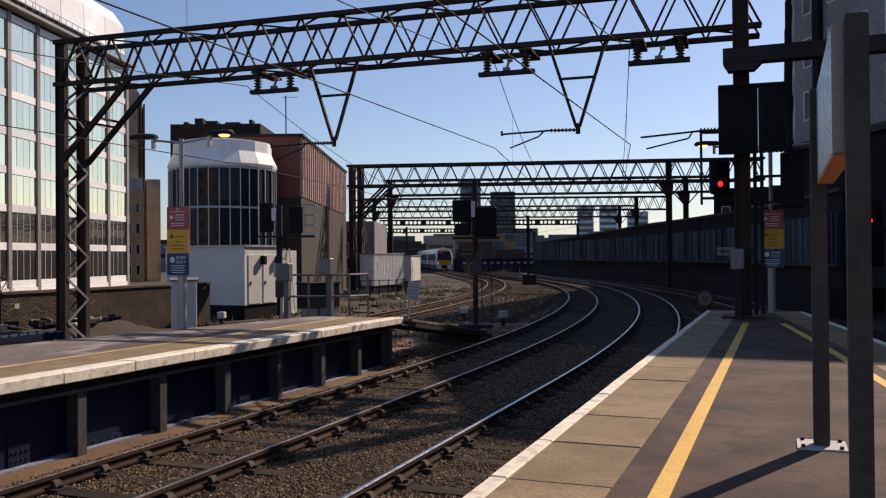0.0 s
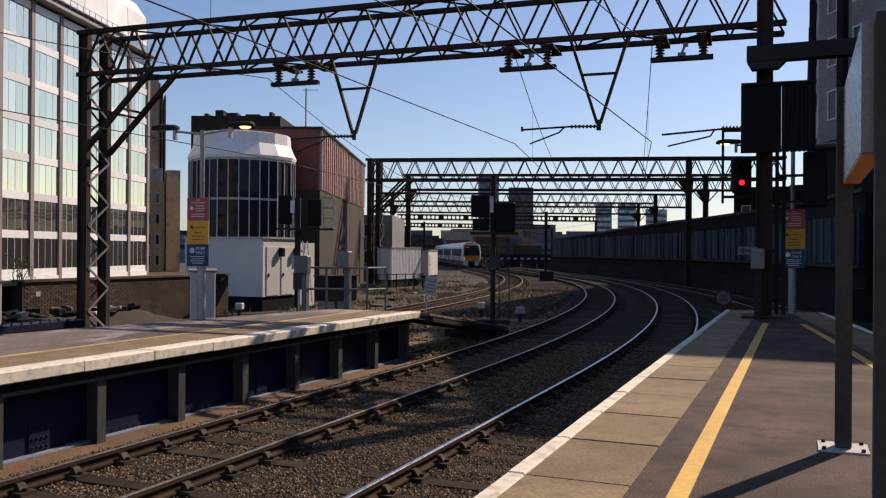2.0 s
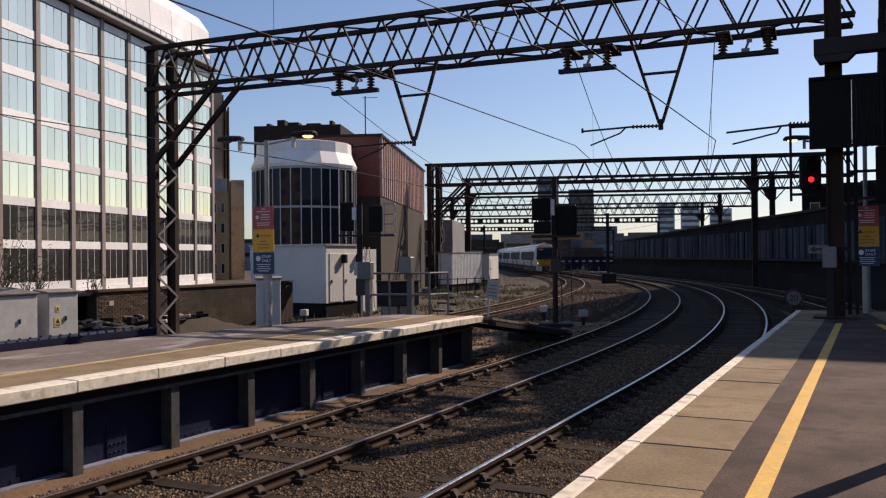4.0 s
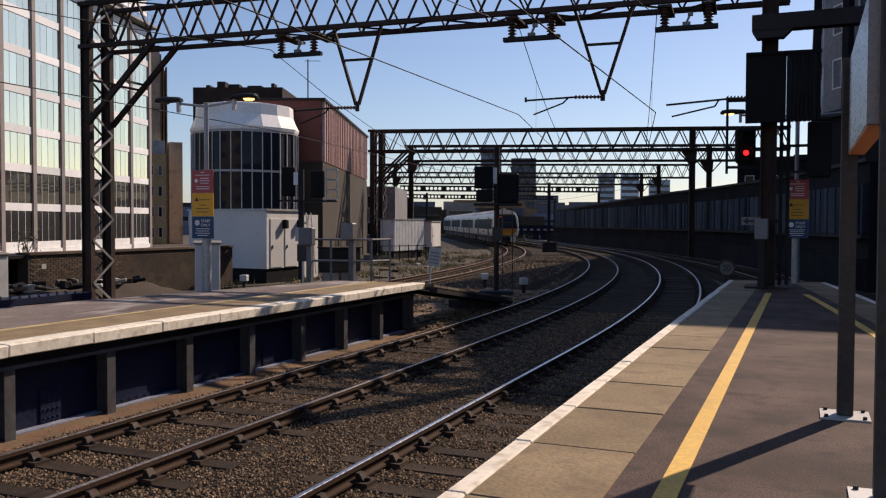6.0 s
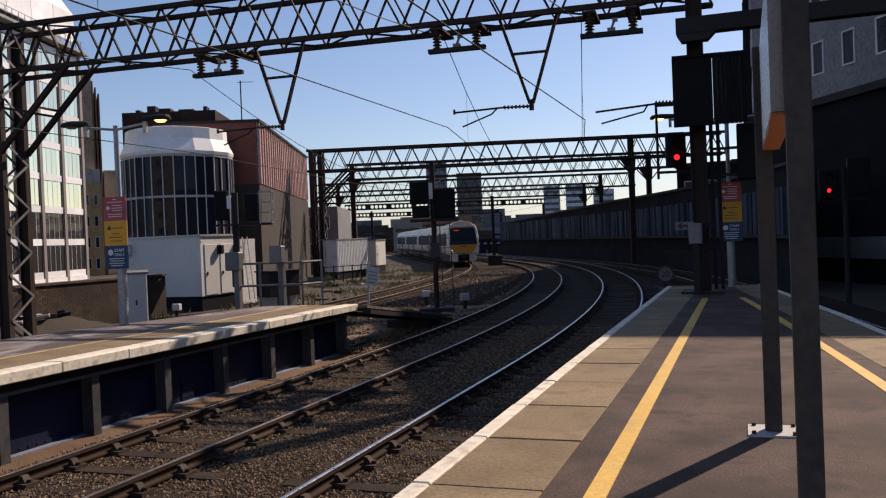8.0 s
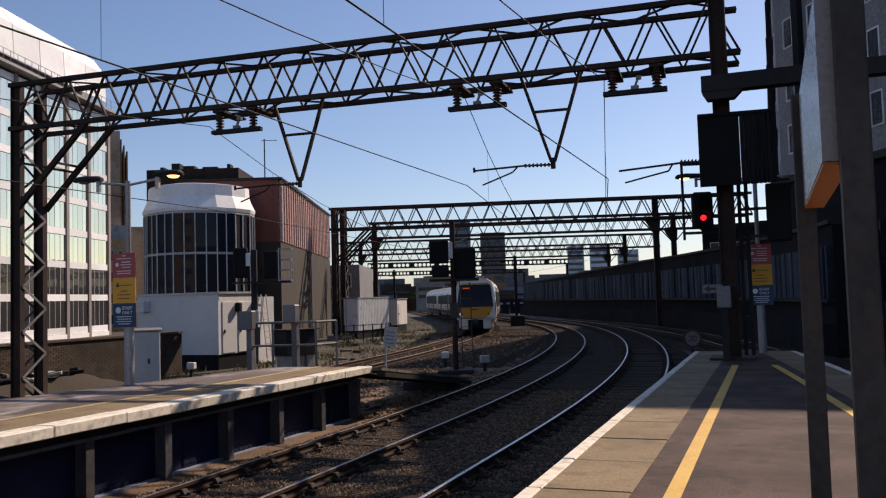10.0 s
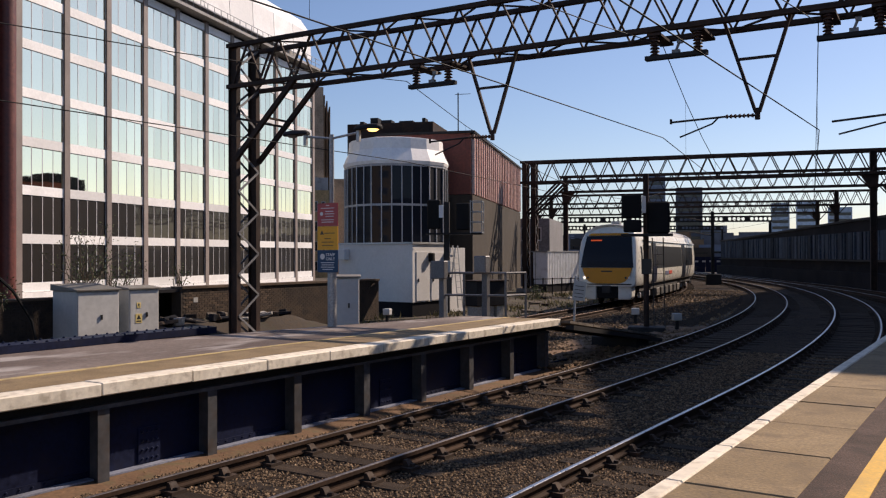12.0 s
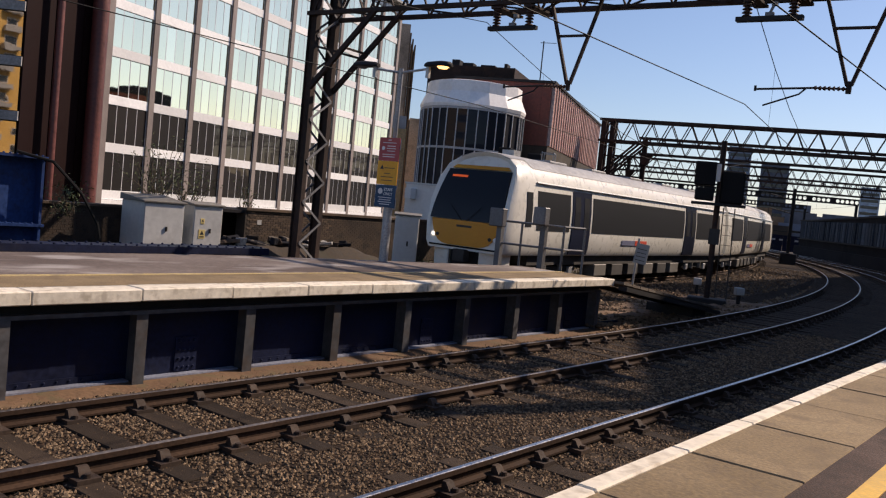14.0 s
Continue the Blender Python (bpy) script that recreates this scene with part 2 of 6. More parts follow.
material("tan_concrete", (0.5, 0.37, 0.25), (0.58, 0.44, 0.31), 0.9, big=0.3, fine=10, bump=0.15, dirt=(0.18, 0.14, 0.1))
material("concrete", (0.3, 0.28, 0.25), (0.4, 0.38, 0.34), 0.9, big=0.5, fine=14, bump=0.2, dirt=(0.2, 0.17, 0.14))
material("grey_panel", (0.30, 0.29, 0.28), (0.38, 0.37, 0.36), 0.8, big=0.2, fine=6, dirt=(0.24, 0.23, 0.22), bump=0.05)
material("post_steel", (0.05, 0.046, 0.042), (0.075, 0.07, 0.062), 0.65, big=1.5, fine=20, bump=0.06, spec=0.3, dirt=(0.09, 0.06, 0.045))
material("pale_panel_wall", (0.19, 0.19, 0.2), (0.25, 0.25, 0.26), 0.8, big=0.2, fine=6, dirt=(0.15, 0.15, 0.16), bump=0.05)
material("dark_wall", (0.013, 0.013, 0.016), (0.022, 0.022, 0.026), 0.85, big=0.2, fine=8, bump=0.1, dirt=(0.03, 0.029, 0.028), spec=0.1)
material("brown_base", (0.042, 0.034, 0.026), (0.058, 0.047, 0.036), 0.9, big=0.3, fine=12, bump=0.15, dirt=(0.075, 0.06, 0.046))
material("pale_panel", (0.5, 0.38, 0.35), (0.6, 0.47, 0.43), 0.6, big=0.3, fine=5, bump=0.02, spread=0.2)
material("bar_grey", (0.42, 0.43, 0.45), (0.5, 0.51, 0.53), 0.5, bump=0.0)
# ribbed wall panels: the deep shade on them is put into this dark blue
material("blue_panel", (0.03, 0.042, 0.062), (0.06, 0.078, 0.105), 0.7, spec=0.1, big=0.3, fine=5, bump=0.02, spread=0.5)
material("brick", (0.05, 0.033, 0.022), (0.095, 0.063, 0.04), 0.92, big=1.1, fine=30, bump=0.4, dirt=(0.02, 0.016, 0.012), dirt_amount=0.8, spread=0.45)
material("mortar", (0.034, 0.026, 0.019), (0.055, 0.042, 0.031), 0.95, big=1.0, fine=30, bump=0.2)
material("cabinet_grey", (0.46, 0.46, 0.44), (0.52, 0.52, 0.5), 0.55, big=0.6, fine=8, dirt=(0.29, 0.28, 0.26), dirt_amount=0.2, fine_mix=0.1, bump=0.02)
material("train_white", (0.72, 0.70, 0.62), (0.8, 0.78, 0.71), 0.32, big=0.3, fine=5, dirt=(0.68, 0.65, 0.57), dirt_amount=0.06, bump=0.0, fine_mix=0.04)
material("train_silver", (0.5, 0.52, 0.55), (0.58, 0.6, 0.63), 0.35, metal=0.3, big=0.3, fine=5, bump=0.01, fine_mix=0.06)
material("train_roof", (0.28, 0.28, 0.285), (0.37, 0.37, 0.37), 0.6, big=0.4, fine=7, dirt=(0.2, 0.19, 0.185), bump=0.03)
material("train_door", (0.008, 0.011, 0.026), (0.012, 0.016, 0.034), 0.4, bump=0.01, spec=0.25)
material("train_yellow", (0.66, 0.27, 0.01), (0.72, 0.31, 0.015), 0.4, bump=0.01, fine_mix=0.06)
material("underframe", (0.03, 0.028, 0.026), (0.055, 0.05, 0.045), 0.8, big=1.5, fine=12, bump=0.1)
material("underbox", (0.13, 0.12, 0.105), (0.2, 0.185, 0.16), 0.6, bump=0.03, spread=0.25)
material("sign_red", (0.40, 0.05, 0.04), (0.46, 0.08, 0.085), 0.5, bump=0.01, fine_mix=0.08)
material("sign_yellow", (0.72, 0.34, 0.015), (0.78, 0.38, 0.02), 0.5, bump=0.01, fine_mix=0.08)
material("label_yellow", (0.7, 0.55, 0.2), (0.76, 0.6, 0.24), 0.5, bump=0.01, fine_mix=0.08)
material("sign_blue", (0.008, 0.05, 0.12), (0.011, 0.06, 0.145), 0.5, bump=0.01, fine_mix=0.08)
material("sign_white", (0.75, 0.75, 0.74), (0.8, 0.8, 0.8), 0.5, bump=0.01, fine_mix=0.05)
material("plate_white", (0.48, 0.47, 0.45), (0.55, 0.54, 0.52), 0.6, dirt=(0.3, 0.28, 0.25), bump=0.02, fine_mix=0.1)
material("dull_red", (0.05, 0.02, 0.018), (0.07, 0.026, 0.022), 0.6, bump=0.01)
material("dull_grey", (0.15, 0.15, 0.15), (0.2, 0.2, 0.2), 0.6, bump=0.01)
material("flange_grey", (0.2, 0.22, 0.29), (0.27, 0.29, 0.36), 0.5, dirt=(0.1, 0.08, 0.07), bump=0.03)
material("footing", (0.12, 0.066, 0.034), (0.18, 0.105, 0.056), 0.95, big=1.2, fine=18, bump=0.4, dirt=(0.1, 0.085, 0.04), dirt_amount=0.7)
material("sign_black", (0.02, 0.02, 0.02), (0.03, 0.03, 0.03), 0.5, bump=0.0)
material("orange_panel", (0.42, 0.14, 0.03), (0.5, 0.18, 0.04), 0.5, bump=0.01)
material("sign_grey", (0.24, 0.245, 0.25), (0.29, 0.295, 0.3), 0.3, bump=0.01, fine_mix=0.08)
material("logo_grey", (0.12, 0.13, 0.2), (0.14, 0.15, 0.23), 0.5, bump=0.0)
material("logo_red", (0.5, 0.06, 0.03), (0.55, 0.08, 0.04), 0.5, bump=0.0)
material("leaf", (0.05, 0.075, 0.02), (0.09, 0.115, 0.035), 0.7, big=2.0, fine=10, bump=0.05, spread=0.2)
material("dry_twig", (0.07, 0.055, 0.035), (0.11, 0.085, 0.055), 0.9, bump=0.1)
material("grass", (0.12, 0.11, 0.04), (0.2, 0.17, 0.07), 0.9, big=0.8, fine=10, bump=0.1, spread=0)
# distant buildings: haze put into the colours as lighter, bluer tones
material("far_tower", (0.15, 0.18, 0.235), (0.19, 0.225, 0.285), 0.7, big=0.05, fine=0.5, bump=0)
material("far_dark_haze", (0.09, 0.1, 0.125), (0.12, 0.13, 0.155), 0.8, big=0.05, fine=0.5, bump=0)
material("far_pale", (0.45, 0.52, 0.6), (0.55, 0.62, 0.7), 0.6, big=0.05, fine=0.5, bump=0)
material("yellow_brick", (0.55, 0.33, 0.09), (0.62, 0.39, 0.12), 0.85, big=0.3, fine=6, bump=0.1)
material("wood_plank", (0.10, 0.08, 0.06), (0.15, 0.12, 0.09), 0.9, big=1.0, fine=20, bump=0.3, stretch=(5, 1, 5), spread=0.3)
material("window_dark", (0.012, 0.015, 0.02), (0.02, 0.024, 0.03), 0.12, bump=0, fine_mix=0.05)
# yellowish tint stands in for hazy sky in the reflection, which comes out blue
mirror_glass("facade_glass", (0.97, 0.93, 0.7), amount=0.95, body=(0.05, 0.05, 0.05))
mirror_glass("annex_glass", (0.5, 0.47, 0.43), amount=0.9, body=(0.03, 0.03, 0.03))
# lower floors: a dark building's reflection put into the body colour, hardly any mirroring
mirror_glass("facade_glass_dark_reflection", (0.9, 0.85, 0.72), amount=0.07, body=(0.014, 0.0115, 0.01))
mirror_glass("tower_glass", (0.5, 0.55, 0.62), amount=0.02, body=(0.008, 0.01, 0.017))
mirror_glass("train_glass", (0.6, 0.62, 0.66), amount=0.02, body=(0.008, 0.01, 0.014))
glowing("red_lamp", (1.0, 0.015, 0.02), 2.2)
glowing("sodium_lamp", (1.0, 0.55, 0.16), 3.0)
glowing("head_lamp", (1.0, 0.93, 0.75), 1.1)
glowing("amber_text", (1.0, 0.13, 0.02), 0.3)

# packed stones in the ballast bed: a cell pattern for tone and relief
bn, bl = MATS["ballast"].node_tree.nodes, MATS["ballast"].node_tree.links
bb = bn["Principled BSDF"]
co = bn.new("ShaderNodeTexCoord")
vo = bn.new("ShaderNodeTexVoronoi")
vo.inputs["Scale"].default_value = 19.0
bl.new(co.outputs["Object"], vo.inputs["Vector"])
sp = bn.new("ShaderNodeSeparateColor")
bl.new(vo.outputs["Color"], sp.inputs[0])
tone = bn.new("ShaderNodeMapRange")
tone.inputs[3].default_value, tone.inputs[4].default_value = 0.45, 1.9
bl.new(sp.outputs[0], tone.inputs[0])
mixer = bn.new("ShaderNodeMix")
mixer.data_type, mixer.blend_type = "RGBA", "MULTIPLY"
mixer.inputs[0].default_value = 1.0
bl.new(bb.inputs["Base Color"].links[0].from_socket, mixer.inputs[6])
bl.new(tone.outputs[0], mixer.inputs[7])
bl.new(mixer.outputs[2], bb.inputs["Base Color"])
bump = bn.new("ShaderNodeBump")
bump.inputs["Strength"].default_value, bump.inputs["Distance"].default_value = 1.0, 0.04
bump.invert = True
bl.new(vo.outputs["Distance"], bump.inputs["Height"])
bl.new(bump.outputs[0], bb.inputs["Normal"])

# ---- lines of the tracks ----
RAIL_Z = -0.9


def bend(x0, bends, s):
    """A track straight along +y at x0 up to the first bend; bends are (start, curvature to the left), s is measured along it from y = 0. Gives x, y and heading."""
    x, y, f, at = x0, min(s, bends[0][0]), 0.0, bends[0][0]
    for k, (start, c) in enumerate(bends):
        if s <= start:
            break
        end = s if k + 1 == len(bends) else min(s, bends[k + 1][0])
        d = end - start
        if c:
            x += (math.cos(f + c * d) - math.cos(f)) / c
            y += (math.sin(f + c * d) - math.sin(f)) / c
        else:
            x -= d * math.sin(f)
            y += d * math.cos(f)
        f += c * d
    return x, y, f


def offset(line, s, d):
    """A point d metres to the right of a track's middle."""
    x, y, f = bend(*line, s)
    return x + d * math.cos(f), y + d * math.sin(f)


NEAR_LEFT = (-6.63, ((15.3, 1 / 144.0), (82.0, 0.0)))
NEAR_RIGHT = (-3.2, ((15.3, 1 / 147.4), (83.5, 0.0)))
TRAIN_LINE = (-14.2, ((18.0, 1 / 165.0), (94.0, 0.0)))
RIGHT_LINE = (5.4, ((-23.0, 1 / 310.0), (33.0, 1 / 150.0), (78.0, 0.0)))

# ---- ground ----
bm = bmesh.new()
bmesh.ops.create_grid(bm, x_segments=8, y_segments=8, size=2500, matrix=Matrix.Translation((0, 1200, -1.3)))
tagged(part("ground", bm, "earth"), "dry brown earth and scrub beside the railway", "ground", kind="structure")


def ribbon(bm, line, s0, s1, d0, d1, z, step=2.0):
    """A raised strip along a track: its top with sloping shoulders."""
    n = max(2, int((s1 - s0) / step))
    rings = []
    for i in range(n + 1):
        s = s0 + (s1 - s0) * i / n
        rings.append([(*offset(line, s, d0 - 0.35), -1.34), (*offset(line, s, d0), z), (*offset(line, s, d1), z), (*offset(line, s, d1 + 0.35), -1.34)])
    loft(bm, rings, closed=False, caps=False)


for name, line, s0, s1, d0, d1 in (("ballast", NEAR_LEFT, -20, 170, -1.3, 5.0), ("ballast", TRAIN_LINE, -20, 230, -1.9, 4.6), ("ballast", RIGHT_LINE, -22, 150, -1.5, 2.5)):
    bm = bmesh.new()
    ribbon(bm, line, s0, s1, d0, d1, -1.08 if line is not RIGHT_LINE else -1.14)
    tagged(part(name, bm, "ballast"), "brown stone ballast bed under the railway tracks", "ballast", kind="structure")

# loose stones on the near bed
rng = np.random.default_rng(4)
base = np.array([(0, 0, 1), (1, 0, 0), (0, 1, 0), (-1, 0, 0), (0, -1, 0), (0, 0, -1)], float)
tri = [(0, 1, 2), (0, 2, 3), (0, 3, 4), (0, 4, 1), (5, 2, 1), (5, 3, 2), (5, 4, 3), (5, 1, 4)]
verts, faces = [], []
N_STONES = 92000
yy = 3.0 + 21.0 * rng.random(N_STONES) ** 1.35
yy[76000:] = -5.0 + 8.2 * rng.random(N_STONES - 76000)
xx = -8.05 + 6.1 * rng.random(N_STONES)
for i in range(N_STONES):
    k = len(verts)
    r = rng.uniform(0.012, 0.03)
    near = min(abs(xx[i] + 6.63), abs(xx[i] + 3.22))
    if near < 1.28 and abs((yy[i] + 18 + 0.36) % 0.72 - 0.36) < 0.125 and rng.random() < 0.5:
        continue
    a = rng.uniform(0, 6.28)
    c, s_ = math.cos(a), math.sin(a)
    for p in base * rng.uniform(0.6, 1.2, (6, 3)) * r:
        verts.append((xx[i] + c * p[0] - s_ * p[1], yy[i] + s_ * p[0] + c * p[1], -1.078 + 0.7 * p[2] + r * 0.1))
    faces += [(k + u, k + v, k + w) for u, v, w in tri]
me = bpy.data.meshes.new("ballast_stones")
me.from_pydata(verts, [], faces)
me.materials.append(MATS["stone"])
nd = MATS["stone"].node_tree
gi = nd.nodes.new("ShaderNodeNewGeometry")
mr = nd.nodes.new("ShaderNodeMapRange")
mr.inputs[3].default_value, mr.inputs[4].default_value = 0.45, 1.75
nd.links.new(gi.outputs["Random Per Island"], mr.inputs[0])
mk = nd.nodes.new("ShaderNodeMix")
mk.data_type, mk.blend_type = "RGBA", "MULTIPLY"
mk.inputs[0].default_value = 1.0
bs = nd.nodes["Principled BSDF"]
nd.links.new(bs.inputs["Base Color"].links[0].from_socket, mk.inputs[6])
nd.links.new(mr.outputs[0], mk.inputs[7])
nd.links.new(mk.outputs[2], bs.inputs["Base Color"])
tagged(new("ballast_stones", me), "loose grey-brown ballast stones between the rails", "ballast", kind="stuff")


# ---- tracks ----
def rail_mesh(bm, line, d, s0, s1, top):
    """The rail's foot, web and head, or only the worn running face."""
    prof = [(-0.035, -0.004), (-0.035, -0.045), (-0.01, -0.055), (-0.01, -0.115), (-0.06, -0.13), (-0.06, -0.15), (0.06, -0.15), (0.06, -0.13), (0.01, -0.115), (0.01, -0.055), (0.035, -0.045), (0.035, -0.004)]
    if top:
        prof = [(-0.026, -0.0035), (-0.018, 0.0), (0.018, 0.0), (0.026, -0.0035)]
    n = int((s1 - s0) / 1.5)
    rings = []
    for i in range(n + 1):
        s = s0 + (s1 - s0) * i / n
        rings.append([(*offset(line, s, d + u), RAIL_Z + v) for u, v in prof])
    loft(bm, rings)


def track(line, s0, s1, label, detail, top="rail_top", sleepers_to=90.0):
    th = thing("railway_track", label, "railway track", (line[0], 0, -1.1), kind="structure")
    for d in (-0.752, 0.752):
        bm = bmesh.new()
        rail_mesh(bm, line, d, s0, s1, False)
        rail = part("rail", bm, "rail_side", th, "rusty steel rail with a polished top", local=False, smooth=True)
        bm = bmesh.new()
        rail_mesh(bm, line, d, s0, s1, True)
        part("running_face", bm, top, rail, "worn bright running surface", local=False)
    inv = WM[th].inverted()
    s, k = s0, 0
    far = bmesh.new()
    while s < sleepers_to:
        x, y, f = bend(*line, s)
        m = inv @ Matrix.Translation((x, y, -1.1)) @ Matrix.Rotation(f, 4, "Z")
        if detail and 2.0 < s < 42.0:
            piece("sleeper", SLEEPER, th, m @ pose(0, random.uniform(-0.03, 0.03), random.uniform(-0.012, 0.006), 0, 0, random.uniform(-0.8, 0.8)))
            for d in (-0.752, 0.752):
                piece("rail_chair", CHAIR, th, m @ pose(d, 0, 0, 0, 0, 0))
        else:
            box(far, -1.3, 1.3, -0.125, 0.125, -0.1, 0.035, m)
        s += 0.72
        k += 1
    part("far_sleepers", far, "sleeper_wood", th, "weathered timber sleepers", kind="stuff")
    return th


def chair_shape(bm):
    box(bm, -0.2, 0.2, -0.1, 0.1, 0.03, 0.075)
    for sx in (-1, 1):
        loft(bm, [[(sx * 0.045, -0.06, z) for z in (0.07,)] * 0 or [(sx * 0.05, -0.055, 0.07), (sx * 0.15, -0.055, 0.07), (sx * 0.15, 0.055, 0.07), (sx * 0.05, 0.055, 0.07)],
                  [(sx * 0.05, -0.045, 0.15), (sx * 0.09, -0.045, 0.15), (sx * 0.09, 0.045, 0.15), (sx * 0.05, 0.045, 0.15)]])
        rod(bm, (sx * 0.16, 0.0, 0.07), (sx * 0.16, 0.0, 0.11), 0.028, 6)


SLEEPER = mesh_of("sleeper", "sleeper_wood", lambda bm: box(bm, -1.3, 1.3, -0.127, 0.127, -0.11, 0.035), bevel=0.012)
CHAIR = mesh_of("rail_chair", "chair_iron", chair_shape)
track(NEAR_LEFT, -18, 165, "curving railway track beside the platforms, bright rails on timber sleepers", True, "dull_top")
track(NEAR_RIGHT, -18, 168, "curving railway track along the yellow-lined platform edge", True)
track(TRAIN_LINE, -10, 230, "railway track on which the white train runs", False, "rusty_top", 120.0)
track(RIGHT_LINE, -18, 150, "railway track behind the island platform in shade", False, "rail_top", 120.0)

# ---- the island platform with the camera ----
EDGE = -1.75


def right_edge(y):
    """The island platform's other edge, parallel to the track behind."""
    x, yy_, f = bend(*RIGHT_LINE, y)
    return x - 1.45


island = thing("platform_island", "tarmac island railway platform with yellow lines and pale edge slabs", "platform", (0, 5, 0), kind="structure")
END = 23.6
ys = [-14 + i * (END + 14) / 24 for i in range(25)]
bm = bmesh.new()
loft(bm, [[(EDGE + 0.803, y, -0.15), (EDGE + 0.803, y, 0.0), (right_edge(y) - 0.803, y, 0.0), (right_edge(y) - 0.803, y, -0.15)] for y in ys])
part("surface", bm, "asphalt", island, "dark brown-grey worn tarmac", local=False)
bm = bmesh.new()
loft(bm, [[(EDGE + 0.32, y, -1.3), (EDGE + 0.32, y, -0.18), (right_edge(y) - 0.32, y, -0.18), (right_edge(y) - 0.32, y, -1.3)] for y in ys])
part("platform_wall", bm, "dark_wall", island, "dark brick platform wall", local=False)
# ramp at the end
bm = bmesh.new()
loft(bm, [[(EDGE + 0.0, y, -1.3), (EDGE + 0.0, y, z), (right_edge(END) - 0.0, y, z), (right_edge(END), y, -1.3)] for y, z in ((END + 0.004, -0.01), (END + 9, -1.25))])
part("ramp", bm, "asphalt", island, "tarmac ramp at the platform's end", local=False)
for side in (0, 1):
    pts = (lambda y: EDGE + 1.1) if side == 0 else (lambda y: right_edge(y) - 1.05)
    bm = bmesh.new()
    loft(bm, [[(pts(y) - 0.06, y, 0.0), (pts(y) - 0.06, y, 0.006), (pts(y) + 0.06, y, 0.006), (pts(y) + 0.06, y, 0.0)] for y in [-14 + i * 1.1 for i in range(35) if -14 + i * 1.1 < 19.6]])
    part("yellow_line", bm, "yellow_line", island, "worn yellow safety line", local=False)
PITCH = 1.18
SLAB = mesh_of("edge_slab", "slab", lambda bm: box(bm, 0.126, 0.798, -PITCH / 2 + 0.008, PITCH / 2 - 0.008, -0.16, 0.0), bevel=0.008)
NOSE = mesh_of("white_edge", "white_edge", lambda bm: box(bm, 0.0, 0.122, -PITCH / 2 + 0.006, PITCH / 2 - 0.006, -0.17, 0.004), bevel=0.012)
inv = WM[island].inverted()
y = 6.57 - 16.5 * PITCH
while y < END - 0.3:
    jit = lambda: random.uniform(-0.004, 0.004)
    piece("edge_slab", SLAB, island, inv @ pose(EDGE, y, jit(), 0, 0, random.uniform(-0.15, 0.15)))
    piece("white_edge", NOSE, island, inv @ pose(EDGE, y, jit(), 0, 0, random.uniform(-0.3, 0.3)))
    f = bend(*RIGHT_LINE, y)[2]
    piece("edge_slab", SLAB, island, inv @ pose(right_edge(y), y, jit(), 0, 0, 180 + math.degrees(f)))
    piece("white_edge", NOSE, island, inv @ pose(right_edge(y), y, jit(), 0, 0, 180 + math.degrees(f)))
    y += PITCH

# ---- the platform across the tracks ----
across = thing("platform_across", "railway platform on blue riveted girders and steel legs with a white edge", "platform", (-10, 5, 0), kind="structure")


def edge_left(y):
    return -8.4 + (0.0 if y < 9 else 0.012 * (y - 9))


def back_left(y):
    return -12.25 if y < 11 else -12.25 + 0.21 * (y - 11)


PEND = 18.55
ys = [-16 + i * (PEND + 16) / 30 for i in range(31)]
bm = bmesh.new()
loft(bm, [[(back_left(y), y, -0.14), (back_left(y), y, 0.0), (edge_left(y) - 0.34, y, 0.0), (edge_left(y) - 0.34, y, -0.14)] for y in ys])
part("surface", bm, "asphalt_grey", across, "grey patched tarmac", local=False)
bm = bmesh.new()
loft(bm, [[(edge_left(y) - 1.25, y, 0.0), (edge_left(y) - 1.25, y, 0.004), (edge_left(y) - 0.34, y, 0.004), (edge_left(y) - 0.34, y, 0.0)] for y in ys])
part("edge_strip", bm, "slab", across, "sandy edge strip", local=False)
bm = bmesh.new()
loft(bm, [[(edge_left(y) - 1.36, y, 0.0), (edge_left(y) - 1.36, y, 0.009), (edge_left(y) - 1.24, y, 0.009), (edge_left(y) - 1.24, y, 0.0)] for y in ys])
part("yellow_line", bm, "line_pale", across, "worn yellow safety line", local=False)
bm = bmesh.new()
loft(bm, [[(-9.4, y, -0.255), (-9.4, y, -0.145), (-8.6, y, -0.145), (-8.6, y, -0.255)] for y in ys])
part("edge_beam", bm, "dark_steel", across, "rusty dark steel edge beam", local=False)
bm = bmesh.new()
loft(bm, [[(-8.9, y, -0.305), (-8.9, y, -0.259), (-8.53, y, -0.259), (-8.53, y, -0.305)] for y in ys])
part("beam_flange", bm, "leg_steel", across, "worn blue-grey bottom flange", local=False)
bm = bmesh.new()
loft(bm, [[(-8.9, y, -1.3), (-8.9, y, -0.309), (-8.77, y, -0.309), (-8.77, y, -1.3)] for y in ys])
part("girder_web", bm, "blue_girder_shade", across, "blue painted steel girder web, darkened by the overhang's shade in its colour", local=False)
bm = bmesh.new()
loft(bm, [[(-8.77, y, -1.3), (-8.77, y, -1.12), (-8.4, y, -1.14), (-7.98, y, -1.17), (-7.8, y, -1.3)] for y in ys])
part("footing", bm, "footing", across, "stained concrete footing", local=False)
CAPW = 1.28
CAP = mesh_of("white_edge", "white_edge", lambda bm: box(bm, -0.35, 0.0, -CAPW / 2 + 0.004, CAPW / 2 - 0.004, -0.135, 0.012), bevel=0.012)


def leg_shape(bm):
    box(bm, 0.06, 0.08, -0.075, 0.075, 0, 0.935)
    box(bm, -0.17, 0.06, -0.01, 0.01, 0, 0.935)


